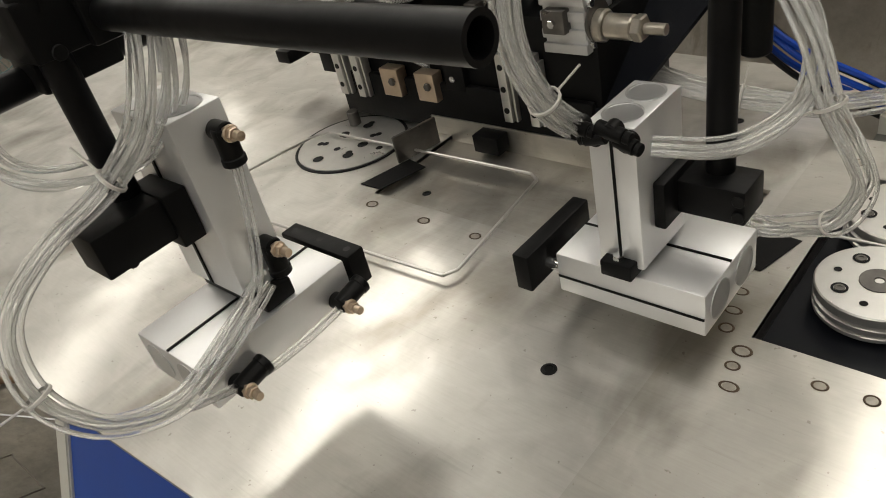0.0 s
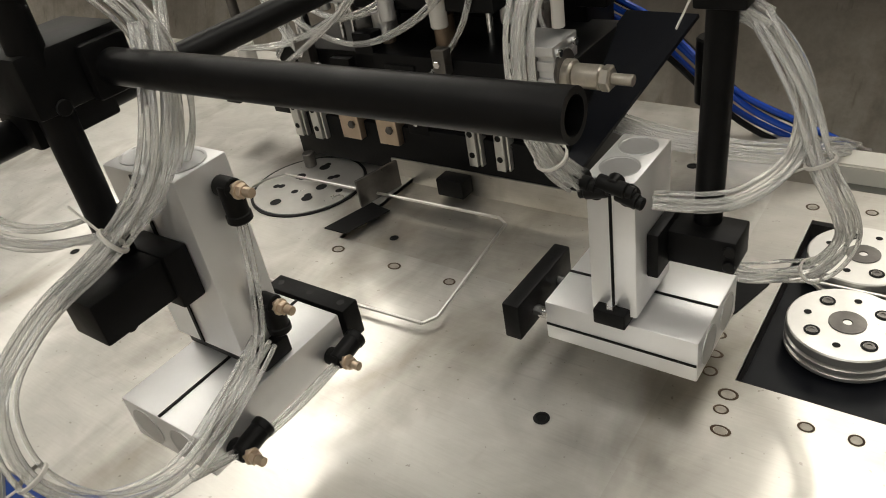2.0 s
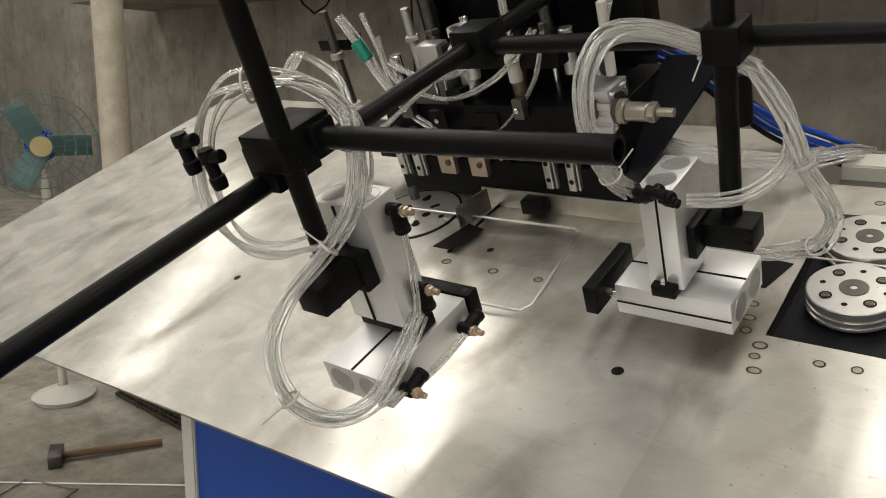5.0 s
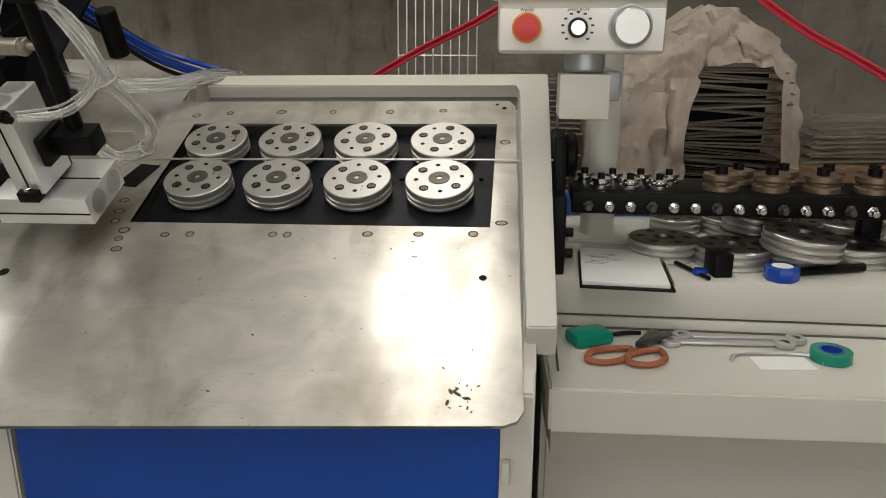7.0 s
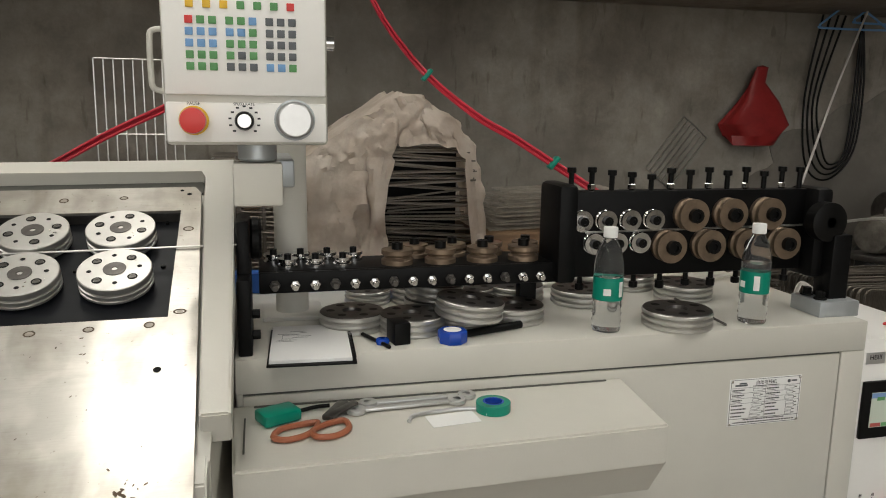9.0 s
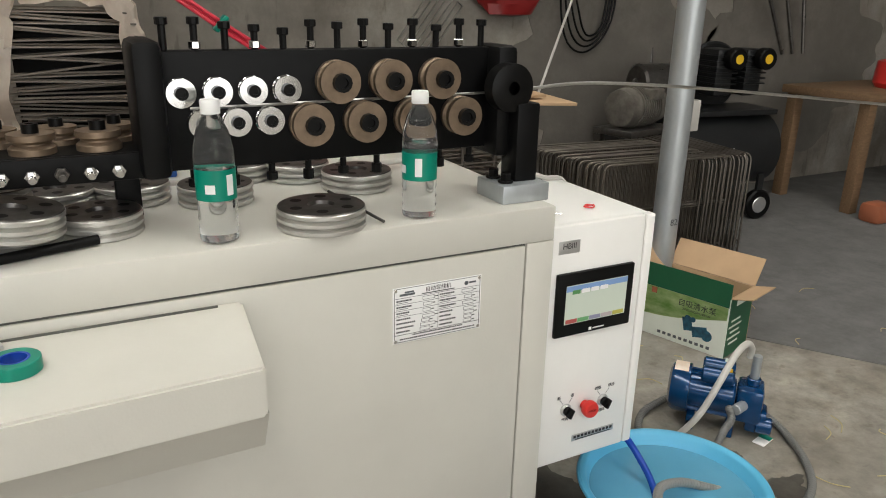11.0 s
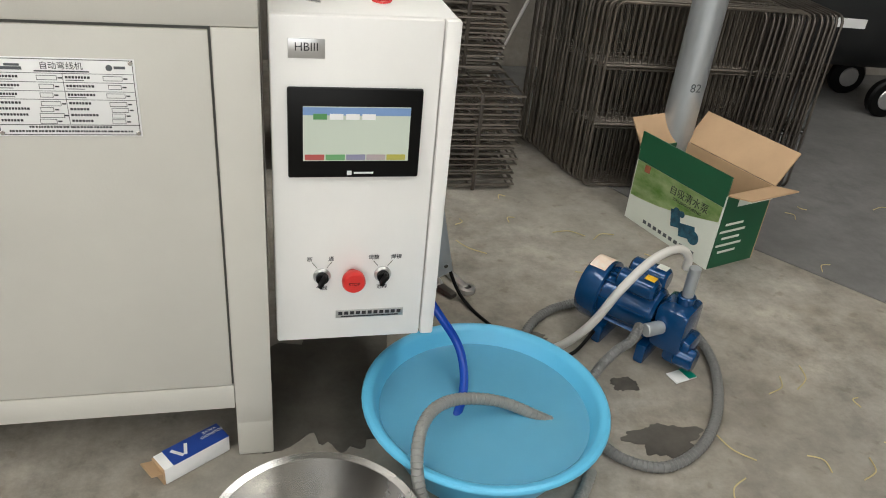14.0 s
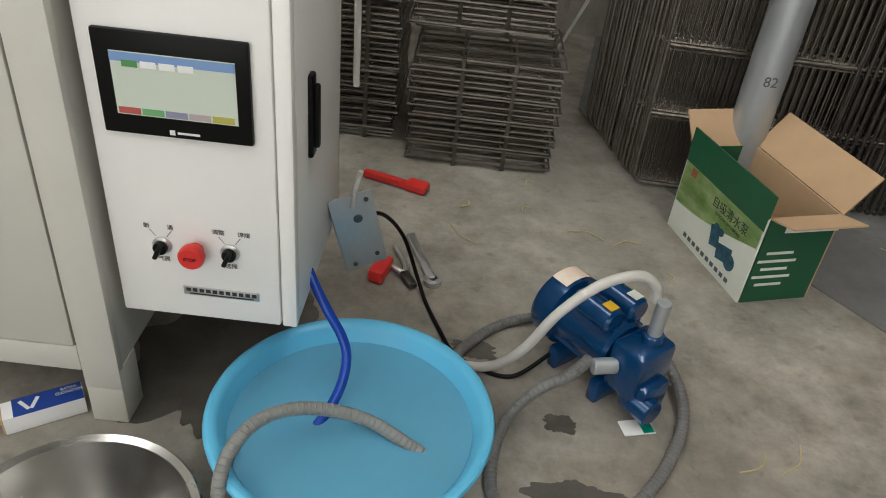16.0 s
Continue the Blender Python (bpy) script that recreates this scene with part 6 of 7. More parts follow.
# printed front: faces +y of its own frame
PF = pose(0, 0, 0, 90, 0, 180)
b = B(); box(b, (CL / 2, 0.0048, CH - 0.018), (CL - 0.004, 0.0014, 0.034)); part("green_band", b, "cartongreen", cx)
b = B()
low = [(0.004 + (CL - 0.008) * k / 14, 0.150 - 0.070 * math.sin(1.45 * k / 14)) for k in range(15)]
fr = [b.verts.new((x, 0.0048, z)) for x, z in low] + [b.verts.new((CL - 0.004, 0.0048, CH - 0.036)), b.verts.new((0.004, 0.0048, CH - 0.036))]
bmesh.ops.solidify(b, geom=[b.faces.new(fr)], thickness=0.0008)
part("leaf_print", b, "cartonleaf", cx, "printed green leaves")
b = B(); box(b, (0.098, 0.0050, 0.072), (0.060, 0.0012, 0.040), 0.0, pose(0, 0, 0, 0, 14)); box(b, (0.148, 0.0050, 0.090), (0.036, 0.0012, 0.052), 0.0, pose(0, 0, 0, 0, 14))
for x, z, r in ((0.070, 0.066, 0.021), (0.150, 0.112, 0.012), (0.128, 0.112, 0.010)):
    rod(b, (x, 0.0052, z), (x, 0.0060, z), r, 20)
part("pump_picture", b, "pumpprint", cx, "printed picture of the blue pump")
b = B()
for k in range(10):
    box(b, (0.06 + k * 0.022, 0.0050, 0.022), (0.013, 0.0012, 0.011))
part("print", b, "grey", cx)
words("carton_text", "自吸清水泵", 0.030, T3((0.12, 0.0058, CH - 0.068)) @ PF, "ink", cx)
words("carton_text", "ZIXIQINGSHUIBENG", 0.012, T3((0.12, 0.0058, CH - 0.090)) @ PF, "ink", cx)
b = B(); box(b, (CL - 0.05, 0.0058, CH - 0.05), (0.022, 0.001, 0.022)); part("mark", b, "orange", cx)
b = B()
for k in range(5):
    box(b, (-0.0006, -0.06 - 0.0 * k, 0.05 + k * 0.022), (0.001, 0.07 + 0.03 * (k % 2), 0.007))
box(b, (-0.0006, -0.12, CH - 0.03), (0.001, 0.14, 0.02)); part("side_print", b, "cartonwhite", cx)

# solenoid carton under the cabinet
vc = thing("valve_carton", pose(2.39, 1.29, 0, 0, 0, 34), "small blue and white solenoid valve carton lying under the cabinet", "carton")
b = B(); box(b, (0.0, 0, 0.0185), (0.125, 0.042, 0.035), 0.001); part("body", b, "paper", vc)
b = B(); box(b, (0.008, -0.0003, 0.0367), (0.108, 0.0425, 0.001)); part("top_print", b, "bluemark", vc, "dark blue print")
b = B(); box(b, (-0.074, 0, 0.03), (0.026, 0.040, 0.002), 0, pose(0, 0, 0, 0, 20)); box(b, (-0.064, 0, 0.018), (0.004, 0.038, 0.034)); part("flap", b, "card", vc)
b = B()
for x, a in ((-0.028, 28), (-0.012, -28)):
    box(b, (0, 0, 0), (0.006, 0.026, 0.0006)); 
    b.verts.ensure_lookup_table()
    bmesh.ops.transform(b, matrix=T3((x, 0, 0.0376)) @ pose(0, 0, 0, 0, 0, a), verts=b.verts[-8:])
part("emblem", b, "paper", vc)
words("valve_text", "SOLENOID\nVALVE", 0.009, T3((0.042, 0.009, 0.0375)) @ pose(0, 0, 0, 0, 0, 180), "paper", vc)

# ---- stacked wire racks ----
def rack_frame(w, h, nv, mt, name, label):
    t = thing(name, IDN, label, "wire rack", name + "s in the stack")
    b = B(); rim = []
    for cx, cz, a0 in ((w - 0.028, h - 0.028, 0), (0.028, h - 0.028, 90), (0.028, 0.028, 180), (w - 0.028, 0.028, 270)):
        rim += [(cx + 0.028 * math.cos(radians(a0 + 22.5 * q)), 0, cz + 0.028 * math.sin(radians(a0 + 22.5 * q))) for q in range(5)]
    tube(b, rim, 0.0045, 6, 1, closed=True)
    for z in (h * 0.36, h * 0.68):
        rod(b, (0, 0, z), (w, 0, z), 0.0045, 6); rod(b, (0, 0.004, z - 0.012), (w, 0.004, z - 0.012), 0.003, 5)
    part("frame", b, mt, t)
    b = B()
    for k in range(1, nv):
        x = w * k / nv
        vs = bmesh.ops.create_cone(b, cap_ends=False, segments=5, radius1=0.0017, radius2=0.0017, depth=h)["verts"]
        bmesh.ops.translate(b, vec=(x, 0.004, h / 2), verts=vs)
    tagged(part("infill", b, mt, t), kind="stuff")
    return t


rk = rack_frame(0.64, 0.60, 32, "rackwire", "rack_frame", "rusty welded wire rack standing on edge in a stack")
random.seed(5)
for i in range(25):
    m = pose(3.56 - 0.004 * i + random.uniform(-0.005, 0.005), 2.385 + i * 0.0178, 0.006 + random.uniform(0, 0.008), random.uniform(-1, 0.6), 0, -4 + random.uniform(-0.6, 0.6))
    if i == 0:
        rk.matrix_basis = m
    else:
        copy_thing(rk, m)
rk2 = rack_frame(0.55, 0.60, 22, "rackdark", "side_rack_frame", "dark welded wire rack standing on edge in a stack")
for i in range(14):
    m = pose(4.05 + i * 0.021, 2.34 + random.uniform(-0.008, 0.008), 0.005, 0, 0, 84 + random.uniform(-1, 1))
    if i == 0:
        rk2.matrix_basis = m
    else:
        copy_thing(rk2, m)

# flat stacks of wire grids tied in bundles
def grid_stack(x, y, z, w, d, n, mt, label, nx=3, turn=0.0, seed=1, step=0.017):
    rnd = random.Random(seed)
    t = thing("grid_stack", pose(x, y, z, 0, 0, turn), label, "wire grids", "stacks of wire grids")
    for i in range(n):
        b = B()
        ox, oy, zz = rnd.uniform(-0.010, 0.010), rnd.uniform(-0.010, 0.010), i * step + 0.004
        gap = 0.006 if i % 6 == 0 else 0
        zz += gap
        r = 0.0042
        tube(b, [(ox, oy, zz), (ox + w, oy, zz), (ox + w, oy + d, zz), (ox, oy + d, zz)], r, 5, 1, closed=True)
        for k in range(1, nx):
            rod(b, (ox + w * k / nx, oy, zz + 0.005), (ox + w * k / nx, oy + d, zz + 0.005), r * 0.8, 5)
        for k in range(1, 5):
            rod(b, (ox, oy + d * k / 5, zz + 0.008), (ox + w, oy + d * k / 5, zz + 0.008), r * 0.6, 5)
        tagged(part("grid", b, mt, t), kind="stuff")
    for k in (0.33, 0.68):
        b = B(); box(b, (w * k, -0.006, n * step * 0.5), (0.012, 0.004, n * step), 0.001); part("tie", b, "rackdark", t)


grid_stack(2.90, 2.38, 0.0, 0.41, 0.36, 19, "rackwire", "stack of rusty wire grids tied in bundles on the floor", seed=1)
grid_stack(2.88, 2.52, 0.345, 0.39, 0.30, 28, "rackwire", "stack of bright wire grids tied in bundles", seed=2)
grid_stack(2.58, 2.50, 0.0, 0.26, 0.36, 45, "rackwire", "tall stack of rusty wire grids beside the wall", seed=3)
b = B(); box(b, (3.12, 2.68, 0.862), (0.68, 0.46, 0.012), 0.002, pose(0, 0, 0, 0, 2, -8)); box(b, (3.05, 2.66, 0.880), (0.55, 0.40, 0.010), 0.002, pose(0, 0, 0, 0, 1, 6))
solid("cardboard_sheets", b, "card", "flat brown cardboard sheets on the stack of grids", "cardboard")
b = B(); box(b, (3.15, 2.62, 0.905), (0.30, 0.22, 0.03), 0.010, pose(0, 0, 0, 0, 0, -6))
solid("yellow_packet", b, "yellow", "flat yellow plastic packet on the cardboard", "packet")

# steel post in front of the racks
b = B(); rod(b, (3.79, 2.265, 0.0), (3.79, 2.265, 5.0), 0.050, 32)
sp = solid("steel_post", b, "galv", "round galvanised steel roof post", "post", kind="structure")
words("ink_text", "82", 0.036, T3((3.785, 2.2142, 0.405)) @ FACE, "grey", sp)

# ---- right-hand background: compressors and bench ----
cp = thing("air_compressor", pose(4.98, 3.32, 0, 0, 0, -8), "black belt-driven air compressor on a tank with wheels", "compressor")
b = B(); lathe(b, [(0, -0.55), (0.12, -0.54), (0.21, -0.46), (0.21, 0.46), (0.12, 0.54), (0, 0.55)], 32, T3((0, 0, 0.40)) @ pose(0, 0, 0, 0, 90)); part("tank", b, "compblack", cp)
for x in (-0.38, 0.38):
    for y in (-0.17, 0.17):
        b = B(); rod(b, (x, y - 0.025, 0.09), (x, y + 0.025, 0.09), 0.09, 24); w = part("wheel", b, "plastic", cp)
        b = B(); rod(b, (x, y - 0.03, 0.09), (x, y + 0.03, 0.09), 0.05, 16); part("rim", b, "alu_side", w)
        b = B(); box(b, (x, y, 0.20), (0.04, 0.02, 0.14)); part("bracket", b, "compblack", cp)
b = B(); box(b, (0, 0, 0.625), (0.9, 0.30, 0.03), 0.004); part("bed", b, "compblack", cp)
b = B(); rod(b, (-0.42, 0, 0.78), (-0.12, 0, 0.78), 0.11, 28); part("motor", b, "darksteel", cp, "grey finned motor")
for x, s in ((0.10, 1), (0.30, 1)):
    b = B(); box(b, (x, 0, 0.84), (0.12, 0.16, 0.26), 0.02); c0 = part("cylinder_head", b, "compblack", cp)
    for k in range(6):
        b = B(); box(b, (x, 0, 0.78 + 0.03 * k), (0.15, 0.19, 0.010), 0.003); part("cooling_fin", b, "compblack", c0)
    b = B(); rod(b, (x + 0.02, -0.10, 0.92), (x + 0.02, -0.16, 0.92), 0.06, 24); fl = part("air_filter", b, "plastic", cp, "round black air filter")
    b = B(); rod(b, (x + 0.02, -0.160, 0.92), (x + 0.02, -0.162, 0.92), 0.026, 20); part("sticker", b, "yellow", fl, "yellow sticker")
b = B(); rod(b, (0.18, 0.12, 0.80), (0.18, 0.16, 0.80), 0.20, 32); part("flywheel", b, "compblack", cp)
b = B(); box(b, (0.05, -0.212, 0.42), (0.16, 0.002, 0.04)); part("lettering_bar", b, "paper", cp)
b = B(); box(b, (0, 0, 0), (0.09, 0.05, 0.15), 0.006)
solid("switch_box", b, "milky", "white switch box beside the compressor", "switch box", T3((4.46, 2.86, 0.69)))
mo = thing("spare_motor", pose(4.20, 2.95, 0, 0, 0, 14), "dirty grey electric motor on a low iron stand", "motor")
b = B(); lathe(b, [(0, -0.15), (0.05, -0.15), (0.085, -0.14), (0.092, -0.10), (0.092, 0.10), (0.085, 0.14), (0.03, 0.15), (0, 0.15)], 28, T3((0, 0, 0.735)) @ pose(0, 0, 0, 0, 90)); bd = part("body", b, "motorgrey", mo)
for k in range(9):
    b = B(); lathe(b, [(0.090, -0.004), (0.098, -0.003), (0.098, 0.003), (0.090, 0.004)], 28, T3((-0.07 + 0.0175 * k, 0, 0.735)) @ pose(0, 0, 0, 0, 90)); part("cooling_fin", b, "motorgrey", bd)
b = B(); box(b, (0.02, -0.075, 0.80), (0.09, 0.06, 0.05), 0.006); part("terminal_box", b, "motorgrey", mo)
b = B(); tube(b, [(-0.05, 0, 0.825), (-0.05, 0, 0.85), (-0.035, 0, 0.862), (-0.02, 0, 0.85), (-0.02, 0, 0.825)], 0.006, 8); part("lifting_eye", b, "darksteel", mo)
b = B(); box(b, (0, 0, 0.625), (0.36, 0.22, 0.03), 0.004); part("bed", b, "darksteel", mo)
for x, y in ((-0.15, -0.09), (0.15, -0.09), (-0.15, 0.09), (0.15, 0.09)):
    b = B(); box(b, (x, y, 0.305), (0.04, 0.04, 0.61), 0.003); part("leg", b, "darksteel", mo)
bn = thing("work_bench", T3((6.6, 3.2, 0)), "rough grey work bench against the wall", "bench")
b = B(); box(b, (0, 0, 0.70), (1.4, 0.6, 0.05), 0.005); part("top", b, "wood", bn)
for x in (-0.62, 0.62):
    for y in (-0.25, 0.25):
        b = B(); box(b, (x, y, 0.34), (0.07, 0.07, 0.68), 0.004); part("leg", b, "wood", bn)
b = B(); lathe(b, [(0, 0), (0.12, 0), (0.14, 0.03), (0.13, 0.16), (0.10, 0.17)], 20, T3((6.45, 3.1, 0.725)))
solid("red_bucket", b, "red", "red plastic bucket on the bench", "bucket")
b = B(); box(b, (5.95, 2.75, 0.06), (0.16, 0.14, 0.12), 0.03)
solid("orange_motor", b, "orange", "small orange motor on the floor", "motor")
ld = thing("ladder", pose(5.2, 3.66, 0, -6, 0, 0), "narrow grey steel ladder leaning on the wall", "ladder")
for x in (-0.2, 0.2):
    b = B(); rod(b, (x, 0, 0), (x, 0, 2.1), 0.014, 10); part("stile", b, "darksteel", ld)
for k in range(7):
    b = B(); rod(b, (-0.2, 0, 0.25 + 0.28 * k), (0.2, 0, 0.25 + 0.28 * k), 0.010, 8); part("rung", b, "darksteel", ld)
for k in range(3):
    b = B(); rod(b, (6.0 + 0.1 * k, 3.62, 0.9), (5.3 + 0.35 * k, 3.7, 2.3), 0.012, 8)
    solid("leaning_bar", b, "darksteel", "thin steel bar leaning on the wall", "bar", group="leaning bars")

# ---- back wall things ----
ck = thing("wire_pile", T3((1.775, 2.62, 0)), "pile of bundled wire pieces under a draped sackcloth", "wire pile")
random.seed(8)
b = B()
for row in range(34):
    z0, lean = 0.56 + 0.0182 * row, random.uniform(-0.10, 0.12)
    for k in range(random.randint(2, 4)):
        y, z, dx = -0.165 + 0.045 * k, z0 + random.uniform(-0.006, 0.006), random.uniform(-0.03, 0.03)
        rod(b, (-0.155 + dx, y, z - lean * 0.15), (0.155 + dx, y + random.uniform(-0.02, 0.02), z + lean * 0.15), random.uniform(0.0026, 0.0042), 5)
tagged(part("infill", b, "rackwire", ck), kind="stuff")
# black box added behind the wires, for the shade deep in the pile
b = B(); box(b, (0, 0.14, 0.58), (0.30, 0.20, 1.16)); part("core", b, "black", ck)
b = B(); box(b, (0, 0.0, 0.27), (0.6, 0.5, 0.54), 0.01); part("crate", b, "wood", ck)


def along(pts, u):
    u *= len(pts) - 1
    k = min(int(u), len(pts) - 2)
    f = u - k
    return [a * (1 - f) + c * f for a, c in zip(pts[k], pts[k + 1])]


def hood(inner, outer, nu=120, nv=44):
    """A cloth draped round an opening: from its rim, over the edge and back over the pile."""
    b = B()
    rows3 = []
    for i in range(nu + 1):
        p, q = along(inner, i / nu), along(outer, i / nu)
        line = []
        for k in range(nv + 1):
            t = k / nv
            f = min(1.0, t * 1.6)
            x, z = p[0] * (1 - f) + q[0] * f, p[1] * (1 - f) + q[1] * f
            y = -0.19 + 0.05 * f + (0.38 * (t - 0.6) / 0.4 if t > 0.6 else 0)
            fold = 0.024 * math.sin(x * 38 + 5 * noise.noise((x * 3, z * 2, 1))) * (0.4 + 0.6 * (z < 1.12)) + 0.034 * noise.noise((x * 9, y * 6, z * 6)) + 0.020 * noise.noise((x * 24, y * 20, z * 17)) + 0.008 * noise.noise((x * 60, y * 50, z * 40))
            line.append(b.verts.new((x + fold * 0.5, y - abs(fold) * 1.2, z + fold * 0.6)))
        rows3.append(line)
    for r0, r1 in zip(rows3, rows3[1:]):
        for k in range(nv):
            b.faces.new((r0[k], r0[k + 1], r1[k + 1], r1[k]))
    bmesh.ops.solidify(b, geom=list(b.faces), thickness=0.006)
    return b


b = hood([(-0.165, 0.50), (-0.155, 0.8), (-0.140, 1.14), (-0.120, 1.185), (-0.02, 1.180), (0.090, 1.185), (0.125, 1.14), (0.160, 0.8), (0.19, 0.50)],
         [(-0.48, 0.50), (-0.48, 0.85), (-0.45, 1.13), (-0.26, 1.26), (-0.10, 1.36), (0.09, 1.29), (0.165, 1.17), (0.225, 0.8), (0.29, 0.50)])
part("sackcloth", b, "cloth", ck, "dirty beige sackcloth")
grid_stack(1.07, 2.45, 0.5, 0.22, 0.3, 38, "rackwire", "stack of bright wire grids beside the pile", seed=4)
b = B(); box(b, (1.18, 2.6, 0.25), (0.3, 0.4, 0.5), 0.01)
solid("pallet_box", b, "wood", "rough wooden box under the wire grids", "box")
b = B()
random.seed(10)
for row in range(9):
    z0, lean, x0 = 0.865 + 0.0165 * row, random.uniform(-0.03, 0.03), 2.03 + random.uniform(-0.02, 0.02) + 0.010 * row
    for k in range(9):
        y = 2.56 + 0.26 * k / 9
        rod(b, (x0 + random.uniform(-0.01, 0.01), y, z0 - lean * 0.2), (x0 + 0.43 + random.uniform(-0.01, 0.01), y + random.uniform(-0.01, 0.01), z0 + lean * 0.2 + 0.012), 0.0036, 5)
tagged(solid("wire_bundle", b, "cutwire", "low pile of bright cut wires on a box by the wall", "wire bundle"), kind="stuff")
b = B(); box(b, (2.25, 2.70, 0.43), (0.55, 0.35, 0.86), 0.01)
solid("wire_box", b, "wood", "dark wooden box under the cut wires", "box")


def wall_grid(name, m, w, h, nx, nz, label):
    t = thing(name, m, label, "wire grid")
    for k in range(nx + 1):
        b = B(); rod(b, (w * k / nx, 0, 0), (w * k / nx, 0, h), 0.003, 6); part("upright_wire", b, "wire", t)
    for k in range(nz + 1):
        b = B(); rod(b, (0, -0.004, h * k / nz), (w, -0.004, h * k / nz), 0.003, 6); part("cross_wire", b, "wire", t)


wall_grid("wire_shelf", pose(0.60, 3.1, 0.90, -4, 0, 3), 0.32, 0.58, 9, 2, "bright wire shelf panel leaning by the wall")
wall_grid("small_grid", pose(3.30, WALL_Y - 0.012, 1.0, -2, 38, 0), 0.19, 0.36, 6, 1, "small bright wire grid leaning at an angle")
b = B(); box(b, (0.75, 3.3, 0.45), (0.9, 0.5, 0.9), 0.01)
solid("low_box", b, "wood", "dark wooden box against the wall", "box")
# soot on the wall and floor edge behind the motors
for cx2, cz2, rx2, rz2 in ((4.75, 0.75, 0.75, 0.62), (6.3, 0.9, 0.9, 0.55)):
    ring = []
    for k in range(90):
        a = k * 2 * math.pi / 90
        c2, d2 = math.cos(a), math.sin(a)
        w = 1 + 0.35 * noise.noise((c2 * 1.5 + cx2, d2 * 1.5, cz2)) + 0.15 * noise.noise((c2 * 6, d2 * 6 + cx2, 2))
        ring.append((cx2 + rx2 * w * c2, max(0.02, cz2 + rz2 * w * d2)))
    b = B(); prism(b, ring, 0.0, 0.004)
    b.transform(T3((0, WALL_Y, 0)) @ pose(0, 0, 0, 90))
    solid("wall_stain", b, "soot", "large black sooty stain on the wall behind the motors", "stain", kind="structure")
# red bag and coils of cable hanging on the wall
b = B(); lathe(b, [(0, 0), (0.07, 0.01), (0.12, 0.06), (0.13, 0.12), (0.08, 0.24), (0.03, 0.34), (0.02, 0.42), (0, 0.43)], 20)
for v in b.verts:
    w = noise.noise(v.co * 11) * 0.05
    v.co.x += w; v.co.y = v.co.y * 0.45 + w * 0.5
M["bagred"] = mat("bag_red", (0.34, 0.025, 0.025), 0.4, var=0.4, scale=9)
solid("red_bag", b, "bagred", "red plastic bag hanging on the wall", "bag", T3((3.92, WALL_Y - 0.08, 1.12)) @ Matrix.Diagonal((1.65, 1, 1.05, 1)))
for k in range(4):
    b = B(); tube(b, [(4.32 + 0.05 * k, WALL_Y - 0.05, 1.86), (4.25 + 0.03 * k, WALL_Y - 0.05, 1.4), (4.30 + 0.03 * k, WALL_Y - 0.05, 1.02 + 0.04 * k), (4.46, WALL_Y - 0.05, 0.93 + 0.03 * k), (4.62 - 0.02 * k, WALL_Y - 0.05, 1.1), (4.64 - 0.02 * k, WALL_Y - 0.05, 1.5), (4.58, WALL_Y - 0.05, 1.88)], 0.006, 8)
    solid("hanging_cable", b, "plastic", "black cable hanging in a loop on the wall", "cable", group="cables on the wall")
for dx, dz in ((0.0, 0.0), (0.22, 0.035)):
    b = B(); tube(b, [(4.42 + dx, 3.6, 1.90 + dz), (4.24 + dx, 3.6, 1.805 + dz), (4.225 + dx, 3.6, 1.785 + dz), (4.25 + dx, 3.6, 1.775 + dz), (4.62 + dx, 3.59, 1.775 + dz), (4.645 + dx, 3.59, 1.790 + dz)], 0.006, 8, closed=True)
    tube(b, [(4.42 + dx, 3.6, 1.90 + dz), (4.43 + dx, 3.6, 1.95 + dz), (4.46 + dx, 3.6, 1.965 + dz), (4.47 + dx, 3.6, 1.945 + dz)], 0.004, 6)
    solid("coat_hanger", b, "keyblue", "pale blue plastic coat hanger under the ledge", "hanger", group="coat hangers")
b = B(); tube(b, [(4.55, WALL_Y - 0.15, 1.95), (4.2, 3.4, 1.45), (3.6, 2.95, 0.75), (3.3, 2.9, 0.1), (3.28, 2.95, 0.008)], 0.006, 6)
solid("white_rope", b, "milky", "pale rope slanting down from the ledge", "rope")
# red air hose along the wall
ra = thing("red_air_hose", IDN, "three red air hoses tied together, sagging along the wall", "hose")
for k in range(3):
    o = Vector((0, 0.008 * (k % 2), 0.009 * k))
    b = B(); tube(b, [Vector(p) + o for p in ((0.30, 2.62, 0.92), (0.46, 2.54, 1.04), (0.60, 2.50, 1.115), (0.76, 2.50, 1.205), (0.98, 2.50, 1.315), (1.20, 2.50, 1.46), (1.36, 2.47, 1.62), (1.46, 2.45, 1.74), (1.546, 2.44, 1.690), (1.631, 2.44, 1.555), (1.762, 2.44, 1.405), (1.90, 2.32, 1.275), (2.007, 2.24, 1.205), (2.102, 2.135, 1.130), (2.235, 2.06, 1.035), (2.34, 1.95, 0.93), (2.45, 1.82, 0.87))], 0.0048, 8); part("hose", b, "redhose", ra)
for p in ((1.762, 2.44, 1.414), (2.102, 2.135, 1.143)):
    b = B(); box(b, p, (0.014, 0.03, 0.046), 0.003, pose(0, 0, 0, 0, 40, 0)); part("tie", b, "green", ra)
